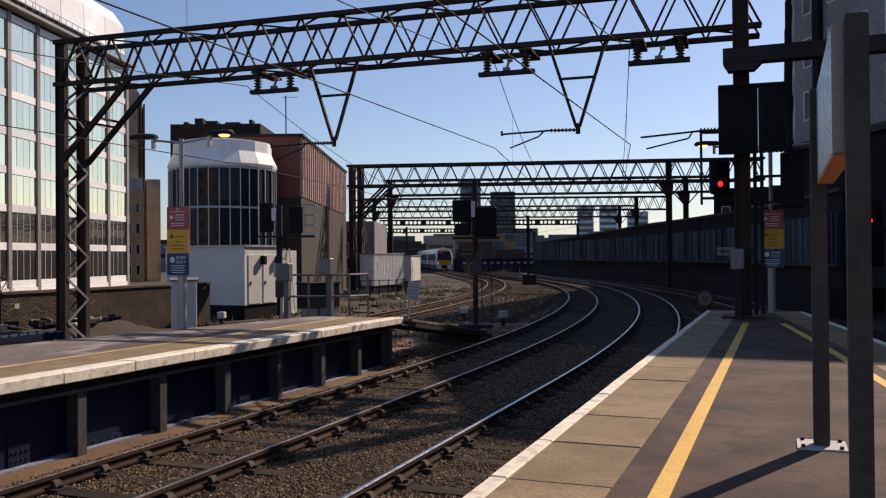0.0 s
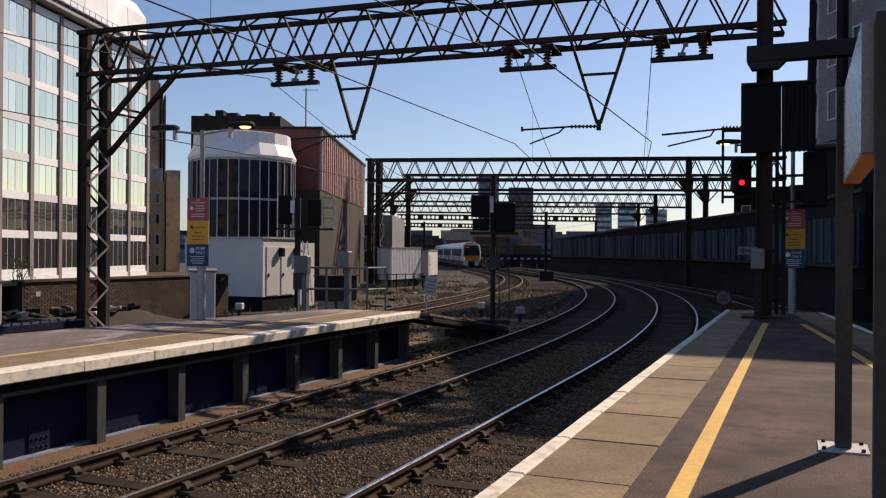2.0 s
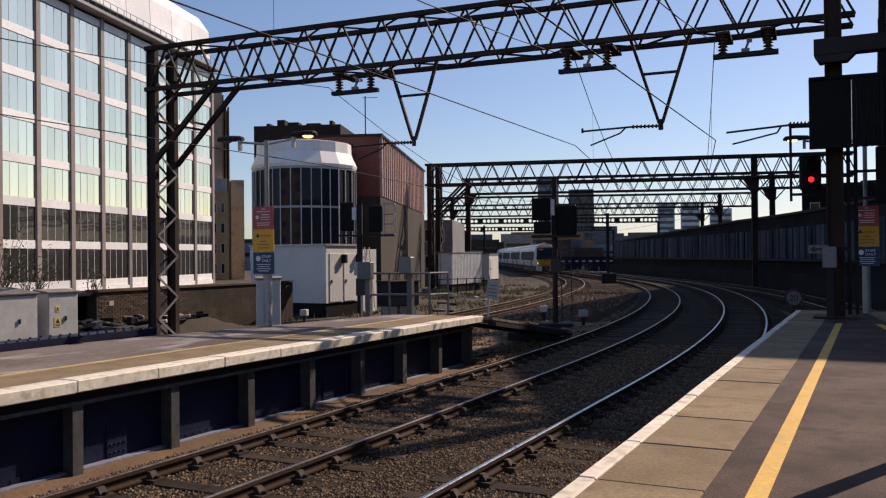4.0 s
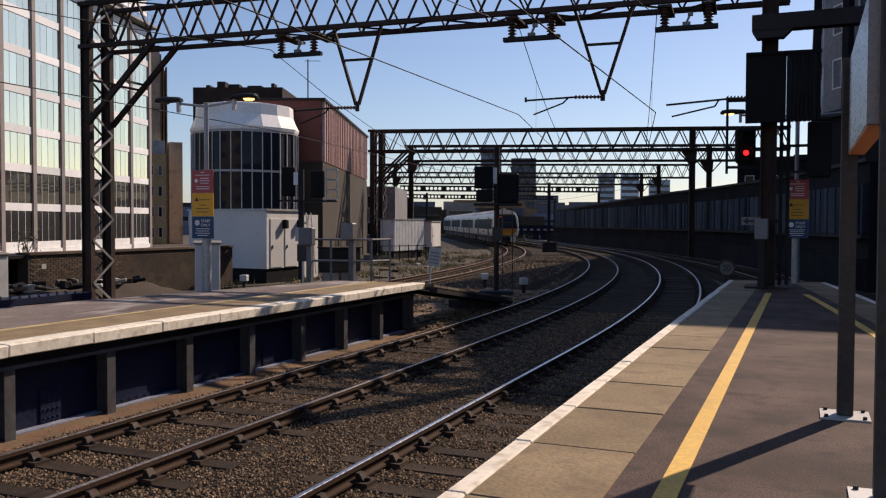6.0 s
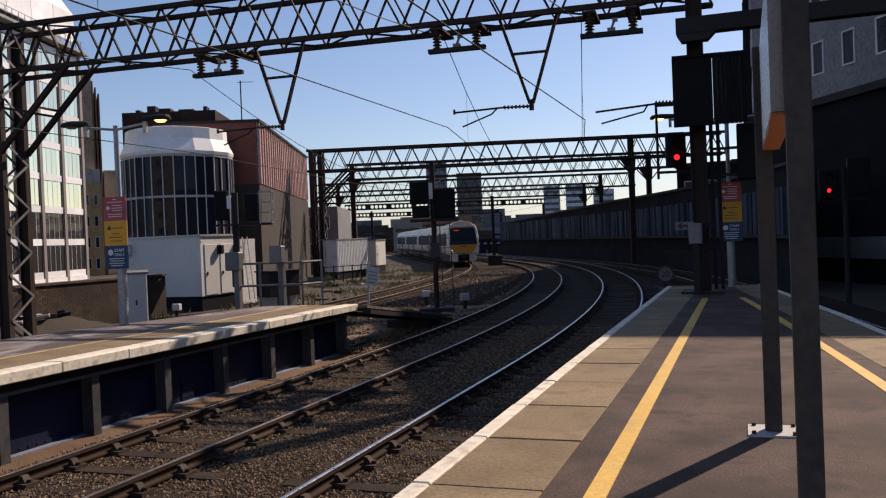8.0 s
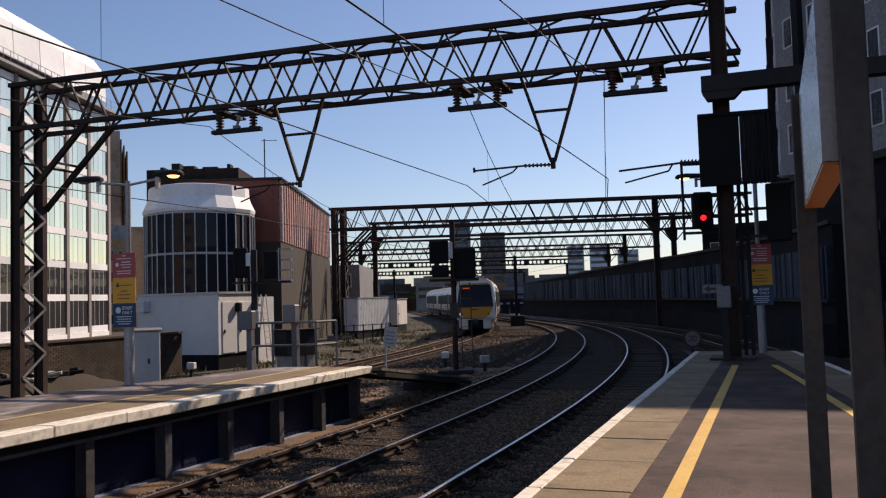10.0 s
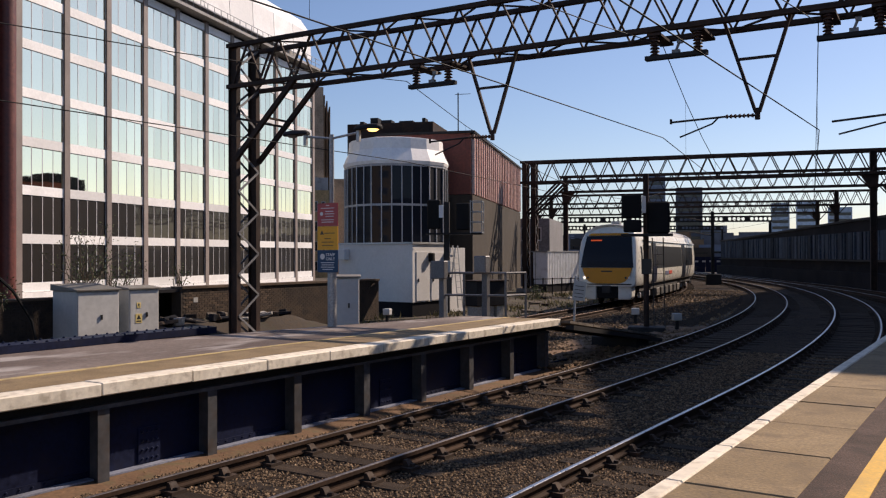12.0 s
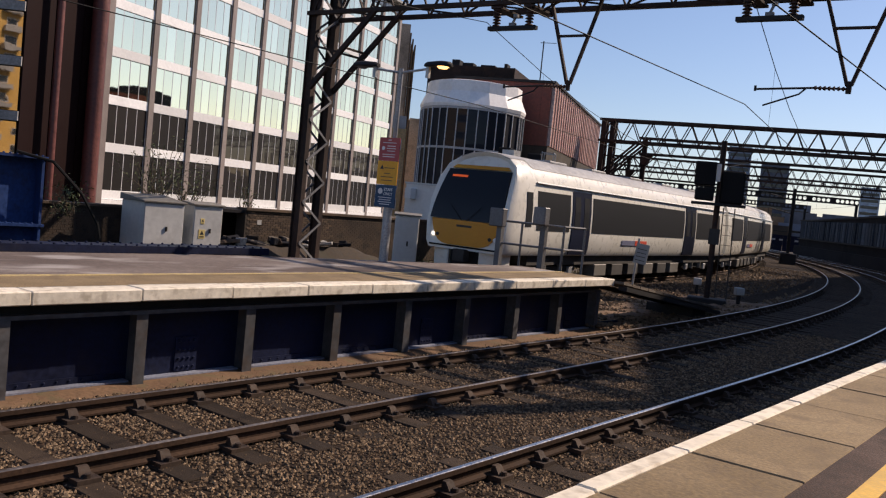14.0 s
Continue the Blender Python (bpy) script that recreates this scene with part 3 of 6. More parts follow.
def plate_shape(bm):
    box(bm, -8.77, -8.75, -0.16, 0.16, -1.09, -0.66)
    for i in range(4):
        for j in range(4):
            bmesh.ops.create_icosphere(bm, subdivisions=1, radius=0.022, matrix=Matrix.Translation((-8.748, -0.11 + i * 0.073, -1.04 + j * 0.11)))


def ledge_shape(bm):
    box(bm, -8.77, -8.64, -0.74, 0.74, -1.125, -1.105)


def strip_shape(bm):
    box(bm, -8.77, -8.757, -0.74, 0.74, -1.104, -1.03)
    for i in range(10):
        bmesh.ops.create_icosphere(bm, subdivisions=1, radius=0.018, matrix=Matrix.Translation((-8.755, -0.66 + i * 0.146, -1.066)))


LEG = mesh_of("leg", "leg_steel", leg_shape)
PLATE = mesh_of("riveted_plate", "blue_girder_shade", plate_shape)
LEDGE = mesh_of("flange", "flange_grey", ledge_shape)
STRIP = mesh_of("riveted_strip", "blue_girder_shade", strip_shape)
inv = WM[across].inverted()
k = -12
while True:
    y = 5.635 + k * 1.597
    if y > PEND + 0.3:
        break
    if y > -8:
        piece("leg", LEG, across, inv @ pose(-8.6, y, -1.24))
        piece("flange", LEDGE, across, inv @ pose(0, y + 0.81, 0))
        if k % 3 != 1:
            piece("riveted_strip", STRIP, across, inv @ pose(0, y + 0.81, 0))
        else:
            piece("riveted_plate", PLATE, across, inv @ pose(0, y + 0.8, 0))
    k += 1
y = 10.33 - 19 * CAPW
while y < PEND - 0.5:
    f = math.degrees(math.atan2(-(edge_left(y + 0.5) - edge_left(y - 0.5)), 1))
    piece("white_edge", CAP, across, inv @ pose(edge_left(y), y, random.uniform(-0.006, 0.004), 0, 0, f + random.uniform(-0.2, 0.2)))
    y += CAPW
# plank walkway that slopes from the platform's end
ramp = thing("plank_walkway", "dark weathered timber walkway sloping off the platform's end", "walkway", (-9, 18.6, -1))
for i in range(14):
    bm = bmesh.new()
    t0, t1 = i / 14, (i + 1) / 14 - 0.005
    P = lambda u, w: (-9.0 + 0.95 * w - 0.25 * u, 18.62 + 6.6 * u, -0.02 - 0.85 * u)
    q = [P(t0, 0), P(t0, 1), P(t1, 1), P(t1, 0)]
    loft(bm, [[(x, y, z - 0.06) for x, y, z in q], q])
    part("plank", bm, "wood_plank", ramp, local=False)
for w in (0.02, 0.98):
    bm = bmesh.new()
    beam(bm, (-9.0 + 0.95 * w, 18.63, -0.17), (-9.25 + 0.95 * w, 25.1, -1.0), 0.1, 0.2)
    part("stringer", bm, "dark_steel", ramp, local=False)
bm = bmesh.new()
box(bm, -9.6, -8.3, 23.3, 24.2, -1.3, -0.82)
part("support", bm, "dark_steel", ramp, local=False)
# rubble-strewn bank beyond the platform's end
bank = bmesh.new()
rb = random.Random(12)
cols = []
for i in range(25):
    y = 18.3 + i * 0.6
    row = []
    for j in range(15):
        x = -11.2 + j * 0.24 + (0 if y < 22 else -0.0104 * (y - 22) ** 2 / 2)
        e_ = min(1.0, j / 2, (14 - j) / 2, i / 1.0, (24 - i) / 3)
        row.append(bank.verts.new((x, y, -1.32 + e_ * (0.2 + rb.uniform(0, 0.1)))))
    cols.append(row)
for r0, r1 in zip(cols, cols[1:]):
    for j in range(14):
        bank.faces.new((r0[j], r0[j + 1], r1[j + 1], r1[j]))
tagged(part("earth_bank", bank, "footing", smooth=True), "trodden brown earth beyond the platform's end", "ground", kind="structure")
v_, f_ = [], []
for i in range(2600):
    y = rb.uniform(18.2, 30)
    x = rb.uniform(-11.0, -7.9) - (0 if y < 22 else 0.0052 * (y - 22) ** 2)
    r = rb.uniform(0.02, 0.05) if rb.random() < 0.93 else rb.uniform(0.06, 0.13)
    a_, k = rb.uniform(0, 6.28), len(v_)
    c, s_ = math.cos(a_), math.sin(a_)
    for p in base:
        px, py, pz = (q * r * rb.uniform(0.6, 1.2) for q in p)
        v_.append((x + c * px - s_ * py, y + s_ * px + c * py, -1.07 + 0.7 * pz + r * 0.1))
    f_ += [(k + u, k + v, k + w) for u, v, w in tri]
me = bpy.data.meshes.new("rubble_stones")
me.from_pydata(v_, [], f_)
me.materials.append(MATS["stone"])
tagged(new("rubble_stones", me), "brown rubble and stones beyond the platform's end", "rubble", kind="stuff")

# blue riveted flange at the platform's back
bm = bmesh.new()
box(bm, -12.75, -12.28, -14, 12.25, 0.0, 0.12)
box(bm, -12.55, -12.5, -14, 12.25, -1.3, 0.0)
parapet = thing("low_girder", "low dark blue riveted girder along the platform's back edge", "girder", (-12.5, 0, 0))
part("flange", bm, "blue_girder_shade", parapet, local=False)
RIV = mesh_of("rivet", "blue_girder_shade", lambda bm: bmesh.ops.create_icosphere(bm, subdivisions=1, radius=0.025))
inv = WM[parapet].inverted()
for i in range(112):
    piece("rivet", RIV, parapet, inv @ pose(-12.34 if i % 2 else -12.68, 1.0 + i * 0.1, 0.125))

# large blue bridge girder behind
girder = thing("bridge_girder", "large dark blue riveted steel bridge girder", "girder", (-18.2, 5, -1.3))
bm = bmesh.new()
box(bm, -18.55, -18.5, -12, 10.9, -1.3, 1.38)
part("web", bm, "bridge_blue", girder, local=False)
for z in (1.38, -0.1):
    bm = bmesh.new()
    box(bm, -18.85, -18.2, -12, 10.9, z, z + 0.06)
    for i in range(80):
        bmesh.ops.create_icosphere(bm, subdivisions=1, radius=0.03, matrix=Matrix.Translation((-18.27, 10.8 - i * 0.14, z + 0.065)))
    part("flange", bm, "bridge_blue", girder, local=False)
for y in (10.82, 9.6, 7.8, 6.0, 4.2):
    bm = bmesh.new()
    box(bm, -18.5, -18.25, y - 0.03, y + 0.03, -1.3, 1.38)
    for i in range(16):
        bmesh.ops.create_icosphere(bm, subdivisions=1, radius=0.028, matrix=Matrix.Translation((-18.495, y + 0.12, -0.9 + i * 0.14)))
    part("stiffener", bm, "bridge_blue", girder, local=False)
bm = bmesh.new()
pv = [Vector((-18.2, 10.2, 1.5)), Vector((-18.0, 10.9, 1.35)), Vector((-18.0, 11.6, 0.7)), Vector((-18.1, 12.1, 0.0)), Vector((-18.1, 12.3, -0.9))]
for p, q in zip(pv, pv[1:]):
    rod(bm, p, q, 0.035, 6)
part("cable", bm, "black_box", girder, "drooping black cable", local=False)

# ---- brick wall along the railway ----
wall = thing("brick_wall", "weathered brown brick wall beside the railway", "wall", (-23, 20, -1.3), kind="structure")
bm = bmesh.new()
box(bm, -23.1, -22.63, 12.5, 17.1, -1.3, 0.2)
box(bm, -23.1, -22.63, 19.95, 30.5, -1.3, 0.36)
part("core", bm, "mortar", wall, "mortar joints", local=False)
bm = bmesh.new()
box(bm, -23.14, -22.56, 12.5, 17.1, 0.204, 0.27)
box(bm, -23.14, -22.56, 19.95, 30.5, 0.364, 0.44)
part("coping", bm, "brick", wall, local=False)
# recess between the two stretches of wall, near-black sides standing in for its shade
bm = bmesh.new()
box(bm, -24.7, -24.5, 16.9, 22.2, -1.3, 0.3)
box(bm, -24.5, -23.104, 22.0, 22.2, -1.3, 0.25)
box(bm, -24.5, -23.15, 19.95, 22.2, 0.26, 0.36)
box(bm, -24.5, -22.7, 17.104, 19.946, 0.26, 0.36)
part("recess", bm, "dark_wall", wall, "roofed recess in the wall, its shade put into near-black sides", local=False)
bm = bmesh.new()
box(bm, -22.616, -22.606, 20.45, 20.63, -0.1, 0.06)
part("label_plate", bm, "plate_white", wall, "small white plate", local=False)
BRICK = mesh_of("brick", "brick", lambda bm: box(bm, -0.03, 0.012, -0.107, 0.107, -0.0325, 0.0325), bevel=0.004)
inv = WM[wall].inverted()
count = 0
rest = bmesh.new()
for row in range(22):
    z = -1.22 + row * 0.0752
    y = 12.6 + (0.1125 if row % 2 else 0)
    while y < 30.4:
        top = 0.2 if y < 17.5 else 0.36
        if z < top - 0.03 and not 17.0 < y < 20.06:
            if z > -0.75 and 20.0 < y < 24.0 and count < 300:
                piece("brick", BRICK, wall, inv @ pose(-22.63, y, z))
                count += 1
            else:
                box(rest, -22.66, -22.618, y - 0.107, y + 0.107, z - 0.0325, z + 0.0325)
        y += 0.225
part("more_bricks", rest, "brick", wall, "weathered brown bricks", local=False, kind="stuff")


# ---- gantries over the tracks ----
def gantry(name, label, x0, x1, y0, y1, zb, zt, depth, bays, bar, legs, detail=True):
    """A box lattice boom from (x0, y0) to (x1, y1) on lattice or plain masts."""
    L = math.hypot(x1 - x0, y1 - y0)
    rz = math.degrees(math.atan2(y1 - y0, x1 - x0))
    g = thing(name, label, "gantry", (x0, y0, -1.1), rz, group="overhead line gantries")
    zb, zt = zb + 1.1, zt + 1.1
    for yy, z in ((-depth / 2, zb), (depth / 2, zb), (-depth / 2, zt), (depth / 2, zt)):
        bm = bmesh.new()
        box(bm, -0.2, L, yy - bar * 0.7, yy + bar * 0.7, z - bar * 0.55, z + bar * 0.55)
        part("chord", bm, "gantry_steel", g)
    step = L / bays
    for yy in (-depth / 2, depth / 2):
        bm = bmesh.new()
        for i in range(bays):
            x = i * step
            beam(bm, (x, yy, zb), (x + step / 2, yy, zt), bar * 0.62, bar * 0.4)
            beam(bm, (x + step / 2, yy, zt), (x + step, yy, zb), bar * 0.62, bar * 0.4)
        part("lattice", bm, "gantry_steel", g)
    for z in (zb, zt):
        for i in range(bays):
            bm = bmesh.new()
            x = i * step
            s = 1 if i % 2 else -1
            beam(bm, (x, -s * depth / 2, z), (x + step, s * depth / 2, z), bar * 0.4, bar * 0.4)
            part("brace", bm, "gantry_steel", g)
    for lx, kind in legs:
        if kind == "lattice":
            for sy in (-depth / 2 + 0.08, depth / 2 - 0.08):
                mast = bmesh.new()
                i_column(mast, lx, sy, 0.0, zt, 0.18, 0.34, 0.022)
                m = part("mast_leg", mast, "gantry_steel", g)
            n = int(zt / 0.62)
            for sx in (-0.185, 0.185):
                lace = bmesh.new()
                for i in range(n):
                    za, zc = i * zt / n, (i + 1) * zt / n
                    s = 1 if i % 2 else -1
                    beam(lace, (lx + sx, -s * depth / 2 * 0.85, za), (lx + sx, s * depth / 2 * 0.85, zc), 0.02, 0.07)
                part("lacing", lace, "grey_steel", m, "zigzag lacing bars", kind="stuff")
            foot = bmesh.new()
            box(foot, lx - 0.6, lx + 0.6, -0.75, 0.75, -0.2, 0.06)
            part("foot", foot, "concrete", g)
            br = bmesh.new()
            d = 1 if lx < L / 2 else -1
            for sy in (-depth / 2, depth / 2):
                beam(br, (lx + d * 0.12, sy, zb - 2.3), (lx + d * 2.5, sy, zb), 0.12, 0.14)
                beam(br, (lx + d * 0.12, sy, zb - 1.0), (lx + d * 1.3, sy, zb - 1.25), 0.07, 0.07)
            beam(br, (lx + d * 1.45, -depth / 2, zb - 1.1), (lx + d * 1.45, depth / 2, zb - 1.1), 0.06)
            part("knee_brace", br, "gantry_steel", g)
        else:
            mast = bmesh.new()
            w = 0.2
            i_column(mast, lx, 0, 0.0, zt + 0.1, 0.4, 0.4, 0.03)
            part("mast", mast, "gantry_steel", g)
            head = bmesh.new()
            d = 1 if lx < L / 2 else -1
            loft(head, [[(lx - 0.24, y, zb - 0.9), (lx + 0.24, y, zb - 0.9), (lx + 0.3 + (0.45 if d > 0 else 0), y, zb - 0.1), (lx - 0.3 - (0.45 if d < 0 else 0), y, zb - 0.1)] for y in (-0.26, 0.26)])
            part("mast_head", head, "gantry_steel", g)
            br = bmesh.new()
            for s in (-1, 1):
                beam(br, (lx + s * 0.2, 0, zb - 1.0), (lx + s * 1.1, 0, zb), 0.09)
            part("knee_brace", br, "gantry_steel", g)
    return g


def insulator_stack(bm, a, b, n, r):
    """One turned profile: sheds along a core."""
    a, b = Vector(a), Vector(b)
    d = (b - a).normalized()
    u = d.orthogonal().normalized()
    v = d.cross(u)
    stops = [(0.0, 0.45)]
    for i in range(n):
        stops += [((i + 0.25) / n, 0.45), ((i + 0.3) / n, 1.0), ((i + 0.72) / n, 0.72), ((i + 0.78) / n, 0.45)]
    stops.append((1.0, 0.45))
    loft(bm, [[a.lerp(b, f) + (u * math.cos(6.2832 * k / 10) + v * math.sin(6.2832 * k / 10)) * (r * g) for k in range(10)] for f, g in stops])


def boom_y(x):
    """The near gantry stands slightly askew."""
    return 20.45 + (x + 20.2) * 0.0655


gantry("overhead_gantry", "dark brown steel lattice gantry spanning the tracks", -20.2, -0.35, boom_y(-20.2), boom_y(-0.35), 6.74, 8.02, 1.05, 16, 0.11, ((0.0, "lattice"),))


def hanger(x, z, label="pair of brown insulators carrying a crossbar under the gantry"):
    h = thing("insulator_hanger", label, "insulator", (x, boom_y(x) - 0.5, z), 3.75, group="insulator hangers")
    up = 6.64 - z
    for sx in (-0.5, 0.5):
        bm = bmesh.new()
        box(bm, sx - 0.16, sx + 0.16, -0.1, 1.1, up - 0.06, up)
        part("mounting", bm, "gantry_steel", h)
    for sx in (-0.5, 0.5):
        bm = bmesh.new()
        insulator_stack(bm, (sx, 0, 0.06), (sx, 0, up - 0.06), 6, 0.12)
        part("insulator", bm, "porcelain", h, smooth=True)
    bm = bmesh.new()
    box(bm, -0.72, 0.72, -0.09, 0.09, -0.03, 0.07)
    part("crossbar", bm, "dark_steel", h)
    bm = bmesh.new()
    box(bm, -0.09, 0.09, -0.05, 0.05, 0.07, 0.16)
    beam(bm, (0, 0, 0.14), (0.09, 0, 0.36), 0.05)
    box(bm, 0.03, 0.15, -0.05, 0.05, 0.3, 0.38)
    part("clamp", bm, "grey_steel", h)


for x, z in ((-12.95, 6.04), (-6.37, 6.05), (-2.63, 6.05)):
    hanger(x, z)


def vee(x):
    v = thing("registration_arm", "v-shaped steel drop bracket holding a wire arm and insulator", "bracket", (x, boom_y(x), 4.6), 3.75, group="drop brackets")
    bm = bmesh.new()
    for s in (-1, 1):
        beam(bm, (0.04 * s, -0.2, 0.05), (0.72 * s, -0.2, 2.2), 0.09, 0.07)
    beam(bm, (-0.4, -0.2, 1.28), (0.4, -0.2, 1.28), 0.06)
    rod(bm, (0, -0.2, -0.12), (0, -0.2, 0.14), 0.06)
    part("drop_frame", bm, "gantry_steel", v)
    bm = bmesh.new()
    insulator_stack(bm, (-0.06, -0.2, -0.02), (-0.72, -0.2, 0.0), 7, 0.055)
    part("insulator", bm, "porcelain", v, smooth=True)
    bm = bmesh.new()
    rod(bm, (-0.7, -0.2, 0.0), (-2.0, -0.1, -0.02), 0.025, 6)
    rod(bm, (-0.85, -0.2, 0.0), (-1.0, -0.2, -0.14), 0.02, 6)
    rod(bm, (-1.0, -0.2, -0.14), (-1.75, -0.2, -0.4), 0.02, 6)
    rod(bm, (-1.98, -0.1, -0.06), (-1.98, -0.1, 0.06), 0.03, 6)
    part("arm", bm, "dark_steel", v)


vee(-11.32)
vee(-4.66)
arm = thing("registration_arm", "wire arm with an insulator reaching out from the mast", "bracket", (-1.15, boom_y(-1.15), 4.4), group="drop brackets")
bm = bmesh.new()
insulator_stack(bm, (-0.05, -0.2, -0.02), (-0.6, -0.2, 0.0), 7, 0.085)
part("insulator", bm, "porcelain", arm, smooth=True)
bm = bmesh.new()
rod(bm, (-0.6, -0.2, 0.0), (-2.0, -0.1, -0.06), 0.025, 6)
rod(bm, (-0.75, -0.2, 0.0), (-0.85, -0.2, -0.16), 0.02, 6)
rod(bm, (-0.85, -0.2, -0.16), (-1.85, -0.2, -0.36), 0.02, 6)
part("arm", bm, "dark_steel", arm)

# the plain mast on the island platform with its box beam over the tracks behind
mast = thing("steel_mast", "tall plain dark steel mast with a box beam", "mast", (-0.75, 20.6, 0))
bm = bmesh.new()
i_column(bm, 0, 0, 0.05, 9.6, 0.34, 0.34, 0.03)
part("column", bm, "gantry_steel", mast)
bm = bmesh.new()
box(bm, -0.45, 0.45, -0.45, 0.45, 0.0, 0.05)
part("base_plate", bm, "gantry_steel", mast)
bm = bmesh.new()
box(bm, -0.36, 13.5, -0.55, -0.2, 5.66, 6.0)
part("box_beam", bm, "dark_steel", mast)
bm = bmesh.new()
loft(bm, [[(-0.36, y, 5.66), (0.46, y, 5.66), (0.29, y, 5.49), (-0.26, y, 5.49)] for y in (-0.53, -0.22)])
part("beam_seat", bm, "dark_steel", mast)
bm = bmesh.new()
box(bm, 13.0, 13.5, -0.6, -0.2, -1.3, 5.66)
part("far_column", bm, "gantry_steel", mast)

# gantries further down the line
gantry("overhead_gantry", "dark steel lattice gantry with a lattice mast further along the line", -30.2, -1.1, 58.0, 66.4, 6.8, 8.32, 1.1, 22, 0.16, ((0.1, "lattice"), (0.75, "lattice"), (23.6, "plain")))
gantry("overhead_gantry", "distant dark steel lattice gantry", -32.2, -4.5, 68.6, 77.9, 6.85, 8.15, 1.0, 24, 0.13, ((0.3, "plain"), (26.0, "plain")))
gantry("overhead_gantry", "distant dark steel lattice gantry", -46.0, -12.0, 91.0, 104.0, 6.8, 8.3, 1.1, 28, 0.15, ((1.5, "plain"), (32.4, "plain")))
gantry("overhead_gantry", "distant dark steel lattice gantry", -54.0, -18.6, 105.0, 121.0, 6.8, 8.3, 1.1, 30, 0.16, ((0.5, "plain"), (36.5, "plain")))


def pierced_beam(x0, y0, x1, y1, z, h, pitch):
    """A portal whose deep web is pierced by a row of round holes."""
    L = math.hypot(x1 - x0, y1 - y0)
    g = thing("overhead_portal", "distant dark steel portal beam pierced by a row of holes", "gantry", (x0, y0, -1.1), math.degrees(math.atan2(y1 - y0, x1 - x0)), group="overhead line portals")
    z += 1.1
    bm = bmesh.new()
    n = int(L / pitch)
    r = h * 0.33
    for i in range(n):
        c = (i + 0.5) * pitch
        if i % 11 in (5, 10):
            box(bm, c - pitch / 2, c + pitch / 2, -0.03, 0.03, z, z + h)
            continue
        outer = [(pitch / 2, 0), (pitch / 2, h / 2), (0, h / 2), (-pitch / 2, h / 2), (-pitch / 2, 0), (-pitch / 2, -h / 2), (0, -h / 2), (pitch / 2, -h / 2)]
        for k in range(8):
            a0, a1 = math.pi / 4 * k, math.pi / 4 * (k + 1)
            o0, o1 = outer[k], outer[(k + 1) % 8]
            ring_ = [(c + o0[0], z + h / 2 + o0[1]), (c + o1[0], z + h / 2 + o1[1]), (c + r * math.cos(a1), z + h / 2 + r * math.sin(a1)), (c + r * math.cos(a0), z + h / 2 + r * math.sin(a0))]
            loft(bm, [[(x, y, zz) for x, zz in ring_] for y in (-0.03, 0.03)])
    part("web", bm, "dark_steel", g)
    for zz in (z - 0.06, z + h + 0.003):
        bm = bmesh.new()
        box(bm, 0, n * pitch, -0.2, 0.2, zz, zz + 0.057)
        part("flange", bm, "dark_steel", g)
    for x in (0.3, n * pitch - 0.3):
        bm = bmesh.new()
        i_column(bm, x, 0, 0, z - 0.065, 0.35, 0.35, 0.03)
        part("mast", bm, "dark_steel", g)


pierced_beam(-60.5, 126.0, -31.0, 142.0, 6.6, 0.85, 0.68)
pierced_beam(-77.5, 164.6, -50.0, 184.0, 6.6, 0.85, 0.74)


def line_mast(x, y, h, label):
    """A slim mast with two wire arms on a block."""
    m = thing("wire_mast", label, "mast", (x, y, -1.2), 20, group="wire masts")
    bm = bmesh.new()
    i_column(bm, 0, 0, 0.3, h, 0.26, 0.26, 0.025)
    part("column", bm, "dark_steel", m)
    bm = bmesh.new()
    box(bm, -0.55, 0.65, -0.5, 0.5, -0.1, 1.0)
    part("base_block", bm, "dark_steel", m, bevel=0.03)
    for z in (h - 0.9, h - 2.0):
        bm = bmesh.new()
        rod(bm, (0, 0, z), (-1.8, 0, z + 0.35), 0.04, 6)
        rod(bm, (-1.8, 0, z + 0.35), (-1.8, 0, z - 0.2), 0.03, 6)
        part("arm", bm, "dark_steel", m)


line_mast(-20.6, 73.0, 6.2, "slim dark steel wire mast between the tracks")
line_mast(-46.0, 104.0, 6.6, "slim dark steel wire mast beside the train's track")


# ---- overhead wires ----
def wire(line, zc, zm, s0, stops, label):
    """Messenger wire sagging between the gantries, contact wire below it, droppers between."""
    w = thing("overhead_wire", label, "wire", (*offset(line, s0, 0), 4.0), group="overhead wires")
    mes, con, dro, allm = bmesh.new(), bmesh.new(), bmesh.new(), []
    for a, b in zip(stops, stops[1:]):
        n = 10
        pm = []
        for i in range(n + (b == stops[-1])):
            u = i / n
            x, y = Vector(offset(line, a, 0.0)).lerp(Vector(offset(line, b, 0.0)), u)
            pm.append(Vector((x, y, zm - 4 * u * (1 - u) * (zm - zc - (1.1 if b < 30 else 0.35)) * min(1.0, (b - a) / 40))))
        allm += pm
        for p in pm[1:-1:2]:
            rod(dro, p, (p.x, p.y, zc), 0.004, 4)
    tube(mes, allm, 0.011)
    tube(con, [(p.x, p.y, zc) for p in allm], 0.011)
    part("messenger_wire", mes, "black_box", w, local=False)
    part("contact_wire", con, "black_box", w, local=False)
    part("dropper_wire", dro, "black_box", w, local=False, kind="stuff")


wire(NEAR_LEFT, 4.2, 6.4, 21, (-20, 21.0, 62, 86, 108, 132), "thin black overhead wires above the curving track")
wire(NEAR_RIGHT, 4.1, 6.4, 21, (-20, 21.0, 63, 88, 110, 134), "thin black overhead wires above the platform track")
wire(TRAIN_LINE, 4.1, 6.4, 21, (-20, 21.0, 63, 90, 115, 140), "thin black overhead wires above the train's track")


